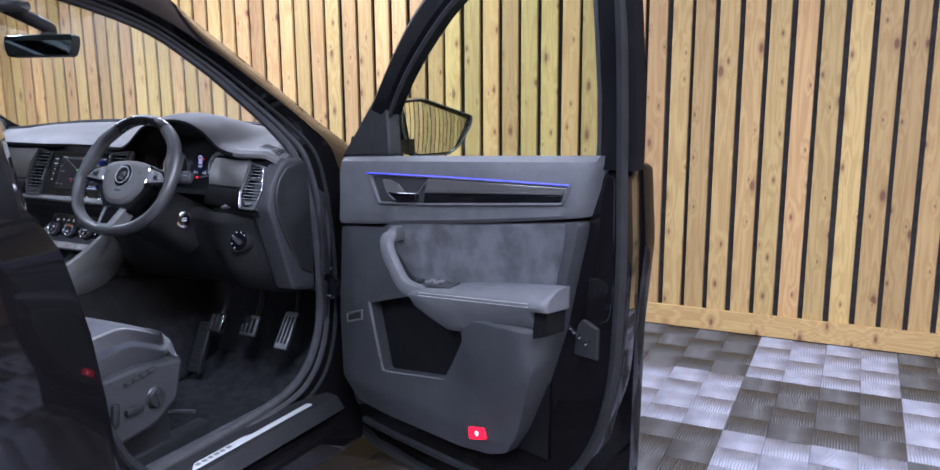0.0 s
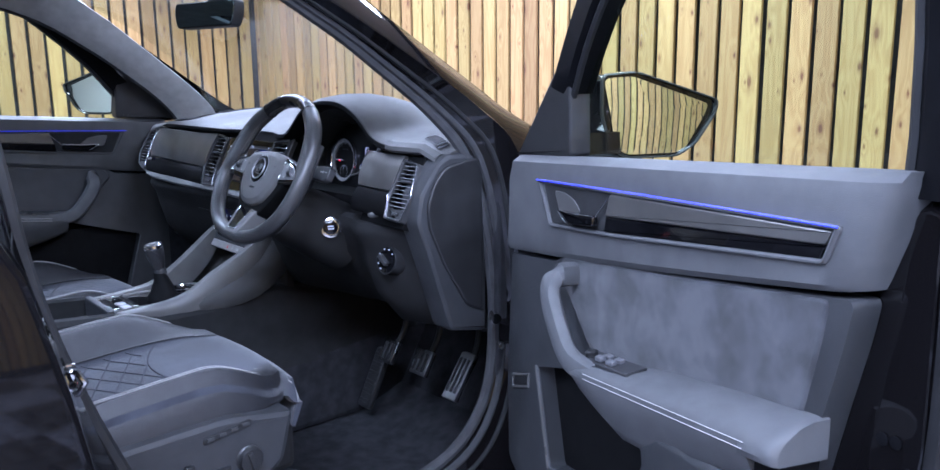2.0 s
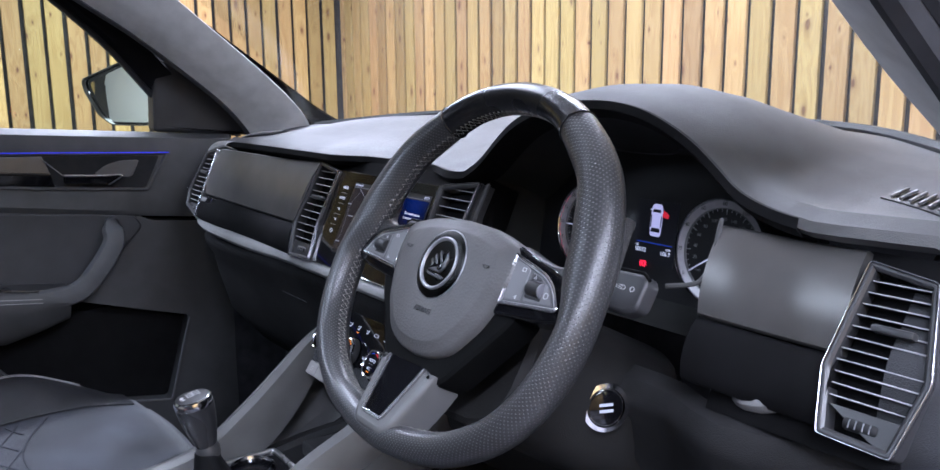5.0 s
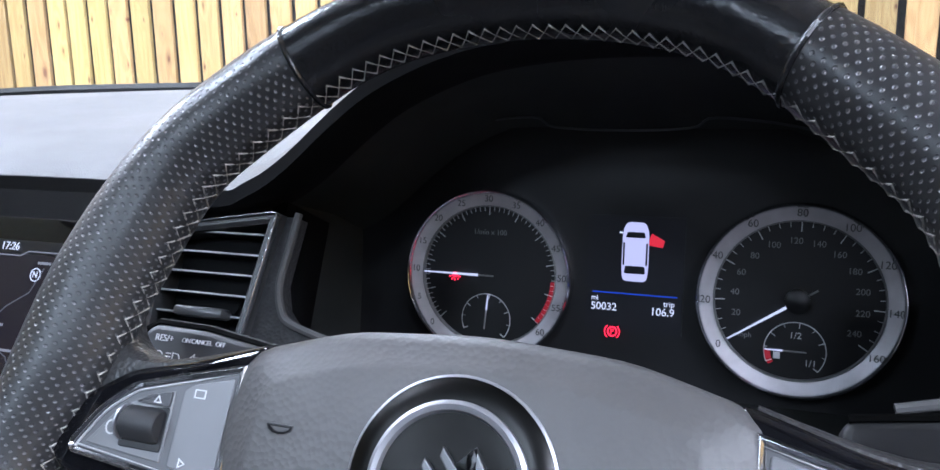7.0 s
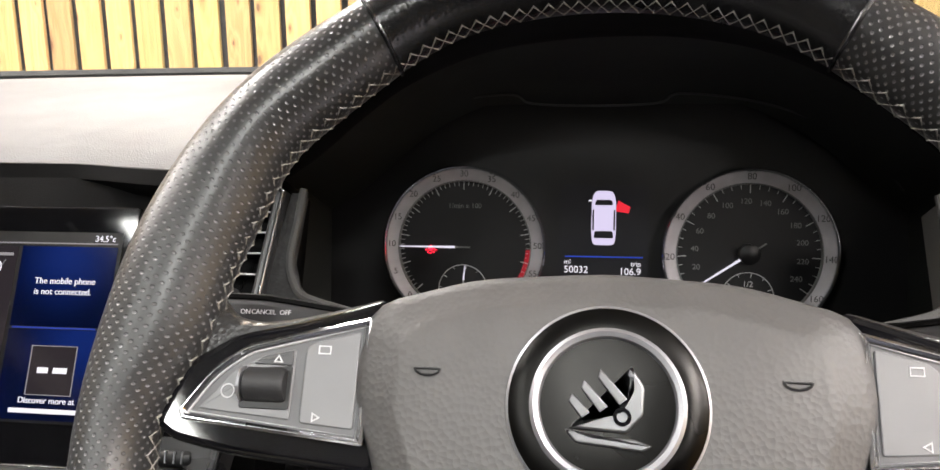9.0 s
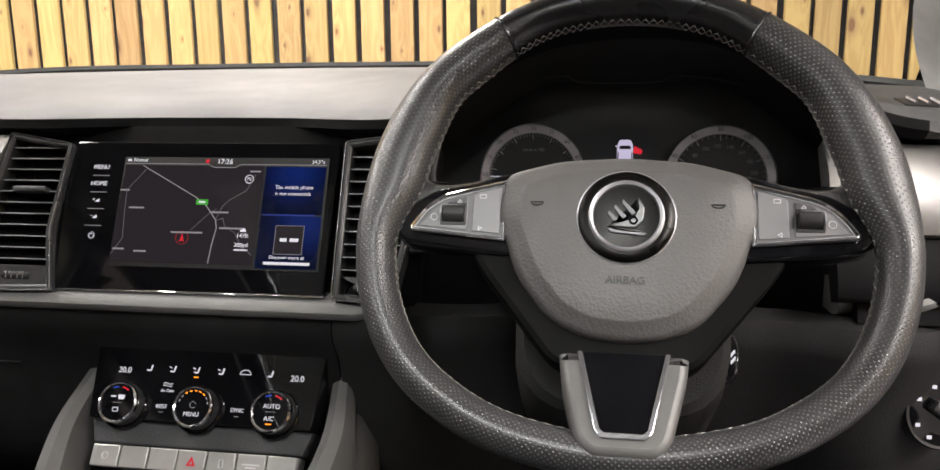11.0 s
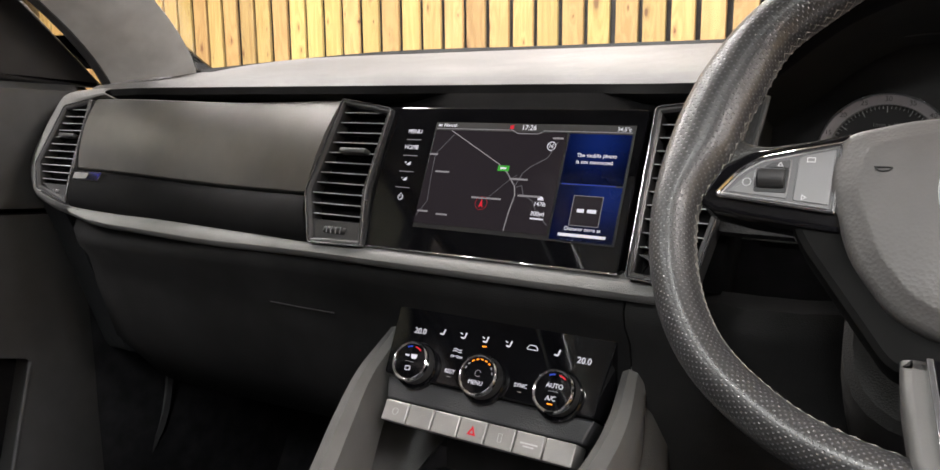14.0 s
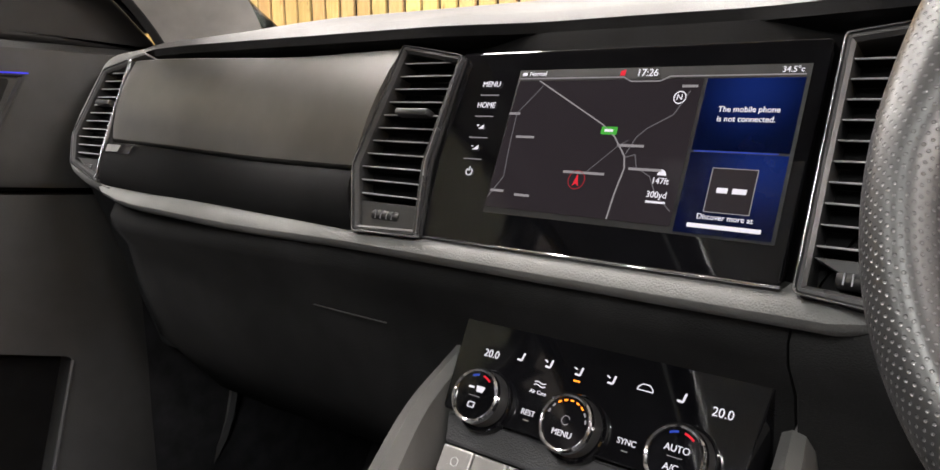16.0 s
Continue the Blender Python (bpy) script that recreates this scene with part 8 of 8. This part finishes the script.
# pedals
def pedal(x, y, z, w, h, tilt, name, label):
    M = pose(x, y, z, tilt, 0, 0)
    p = thing(name, (x, y, z), label, "pedal")
    part("pad", box((0, 0, 0), (w, h, 0.010), 0.003, m=M), STEEL, p, "brushed steel pad")
    for k in range(3):
        part("rubber_rib", box(((k - 1) * w * 0.28, 0, 0.006), (w * 0.12, h * 0.72, 0.005), 0.0015, m=M), RUBBER, p)
    part("backing", box((0, 0, -0.008), (w * 0.92, h * 0.95, 0.008), 0.002, m=M), HARD, p)
    part("arm", tube(curve_points([M @ Vector((0, 0.0, -0.01)), (x + 0.006, y + 0.05, z + 0.06), (x + 0.004, y + 0.06, z + 0.16), (x, y + 0.04, z + 0.30)], 5), 0.008, 8), HARD, p)
    return p


pedal(0.275, 0.215, 0.601, 0.058, 0.062, 60, "clutch_pedal", "steel-faced clutch pedal hanging in the footwell")
pedal(0.418, 0.215, 0.609, 0.062, 0.066, 60, "brake_pedal", "steel-faced brake pedal hanging in the footwell")
pedal(0.568, 0.212, 0.615, 0.048, 0.120, 55, "accelerator_pedal", "tall steel-faced accelerator pedal in the footwell")
frp = thing("foot_rest", (0.188, 0.20, 0.42), "dark grey plastic foot rest in the footwell", "foot rest")
part("rest_plate", box((0, 0, 0), (0.055, 0.17, 0.02), 0.008, m=pose(0.188, 0.225, 0.50, 64)), HARD, frp)
for k in range(6):
    part("rib", box((0, -0.065 + 0.026 * k, 0.011), (0.042, 0.010, 0.004), 0.0015, m=pose(0.188, 0.225, 0.50, 64)), HARD, frp)

# rear-view mirror
RV = basis((-0.020, -0.105, 1.472), Vector((0.97, 0.22, 0)).normalized(), Vector((-0.02, 0.10, 0.99)).normalized(), Vector((0.22, -0.96, 0.09)).normalized())
rvm = thing("rear_view_mirror", (-0.02, -0.1, 1.47), "frameless black rear-view mirror on a stalk", "mirror")
mo = round_poly([(-0.118, 0.030), (0.118, 0.030), (0.120, 0.0), (0.108, -0.033), (-0.108, -0.033), (-0.120, 0.0)], 0.012)
part("mirror_shell", prism(mo, -0.03, -0.002, 0.002, RV), HARD, rvm)
part("mirror_glass", prism(inset(mo, 0.003), -0.004, 0.0, 0.0006, RV), MIRROR_DIM, rvm, "dark mirror glass")
part("mirror_stalk", tube(curve_points([RV @ Vector((0, 0.02, -0.02)), RV @ Vector((0, 0.05, -0.05)), (-0.015, -0.19, 1.57)], 5), [0.016] * 5 + [0.02] * 6, 10), HARD, rvm)
part("sensor_cover", box((-0.01, -0.215, 1.572), (0.10, 0.13, 0.03), 0.012, m=None), HARD, rvm, "black sensor cover under the windscreen")

# ---- boards of the walls and tiles of the floor ----
skirt_h = 0.118


def mesh_of(bm, name, mat):
    smooth(bm)
    me = bpy.data.meshes.new(name)
    bm.to_mesh(me)
    bm.free()
    me.materials.append(mat)
    return me


def placed(name, me, m, parent):
    o = new(name, me)
    o.parent = parent
    o.matrix_basis = m
    return o


board_me = mesh_of(box((0, 0, 1.45), (0.101, 0.022, 2.9 - 0.06), 0.004, 2), "board", PINE)
rng = random.Random(4)
for i in range(-42, 42):
    placed("board", board_me, WALL_M @ pose(0.0667 + i * PITCH + rng.uniform(-0.002, 0.002), FRONT + 0.012, FLOOR + 0.07, 0, rng.uniform(-0.1, 0.1), 0), wall_front)
for i in range(66):
    placed("board", board_me, WALL_M @ pose(LEFT - 0.012, FRONT - 0.1335 - i * 0.127 + rng.uniform(-0.002, 0.002), FLOOR + 0.07, rng.uniform(-0.1, 0.1), 0, 90), wall_left)
for i in range(66):
    placed("board", board_me, WALL_M @ pose(RIGHT + 0.012, FRONT - 0.1 - i * PITCH + rng.uniform(-0.002, 0.002), FLOOR + 0.07, rng.uniform(-0.1, 0.1), 0, 90), wall_right)
part("skirting_board", room_box((0, FRONT - 0.012, FLOOR + skirt_h / 2), (10.3, 0.022, skirt_h), 0.003), PINE_RAIL, wall_front)
part("skirting_board", room_box((LEFT + 0.012, -1.8, FLOOR + skirt_h / 2), (0.022, 9.2, skirt_h), 0.003), PINE_RAIL_SIDE, wall_left)

# interlocking tiles: blocks of sixteen alternate light and dark grey, each tile's ribs run across its neighbour's
def tile_mesh(turned):
    b = bmesh.new()
    S = 0.1645
    box((0, 0, 0.002), (S, S, 0.004), m=None, bm=b)
    n = 15
    for j in range(n):
        w = S / n * 0.55
        p = -S / 2 + S * (j + 0.5) / n
        box((0, p, 0.0065), (S * 0.985, w, 0.005), m=pose(0, 0, 0, 0, 0, 90 if turned else 0), bm=b)
    return b


def floor_plastic(name, col):
    m = material(name, col, 0.42, vary=0.22, scale=7, bump=0.3, bump_scale=220)
    return m


TILE_LIGHT = floor_plastic("light_grey_tile", (0.34, 0.34, 0.39))
TILE_DARK = floor_plastic("dark_grey_tile", (0.095, 0.092, 0.090))
PITCH_T = 0.1655
tiles = {(k, t): mesh_of(tile_mesh(t), "tile", (TILE_LIGHT, TILE_DARK)[k]) for k in (0, 1) for t in (False, True)}
far = {0: [], 1: []}
tx0, ty1 = 1.70, 2.822
for ix in range(-36, 21):
    for iy in range(0, 42):
        x, y = tx0 + (ix + 0.5) * PITCH_T, ty1 - (iy + 0.5) * PITCH_T
        dark = ((ix // 4) + (iy // 4) + 0) % 2
        turned = (ix + iy) % 2 == 1
        if 0.6 < x < 3.6 and -0.1 < y < 2.85 and (x - 0.6) * (y + 0.1) < 6.5:
            placed("tile", tiles[dark, turned], WALL_M @ pose(x, y, FLOOR - 0.0098), floor)
        else:
            far[dark].append((x, y, turned))
for dark, lst in far.items():
    vs, fs = [], []
    for x, y, turned in lst:
        h = 0.0815
        i = len(vs)
        vs += [(x - h, y - h, FLOOR - 0.001), (x + h, y - h, FLOOR - 0.001), (x + h, y + h, FLOOR - 0.001), (x - h, y + h, FLOOR - 0.001)]
        vs += [(a, b_, FLOOR - 0.009) for a, b_, _ in vs[i:i + 4]]
        fs += [(i, i + 1, i + 2, i + 3)] + [(i + k, i + 4 + k, i + 4 + (k + 1) % 4, i + (k + 1) % 4) for k in range(4)]
    me = bpy.data.meshes.new("tiles")
    me.from_pydata([WALL_M @ Vector(v) for v in vs], [], fs)
    me.update()
    me.materials.append((TILE_LIGHT, TILE_DARK)[dark])
    o = new("tiles", me)
    o.parent = floor
    tagged(o, "light grey plastic floor tiles" if not dark else "dark grey plastic floor tiles", kind="stuff")
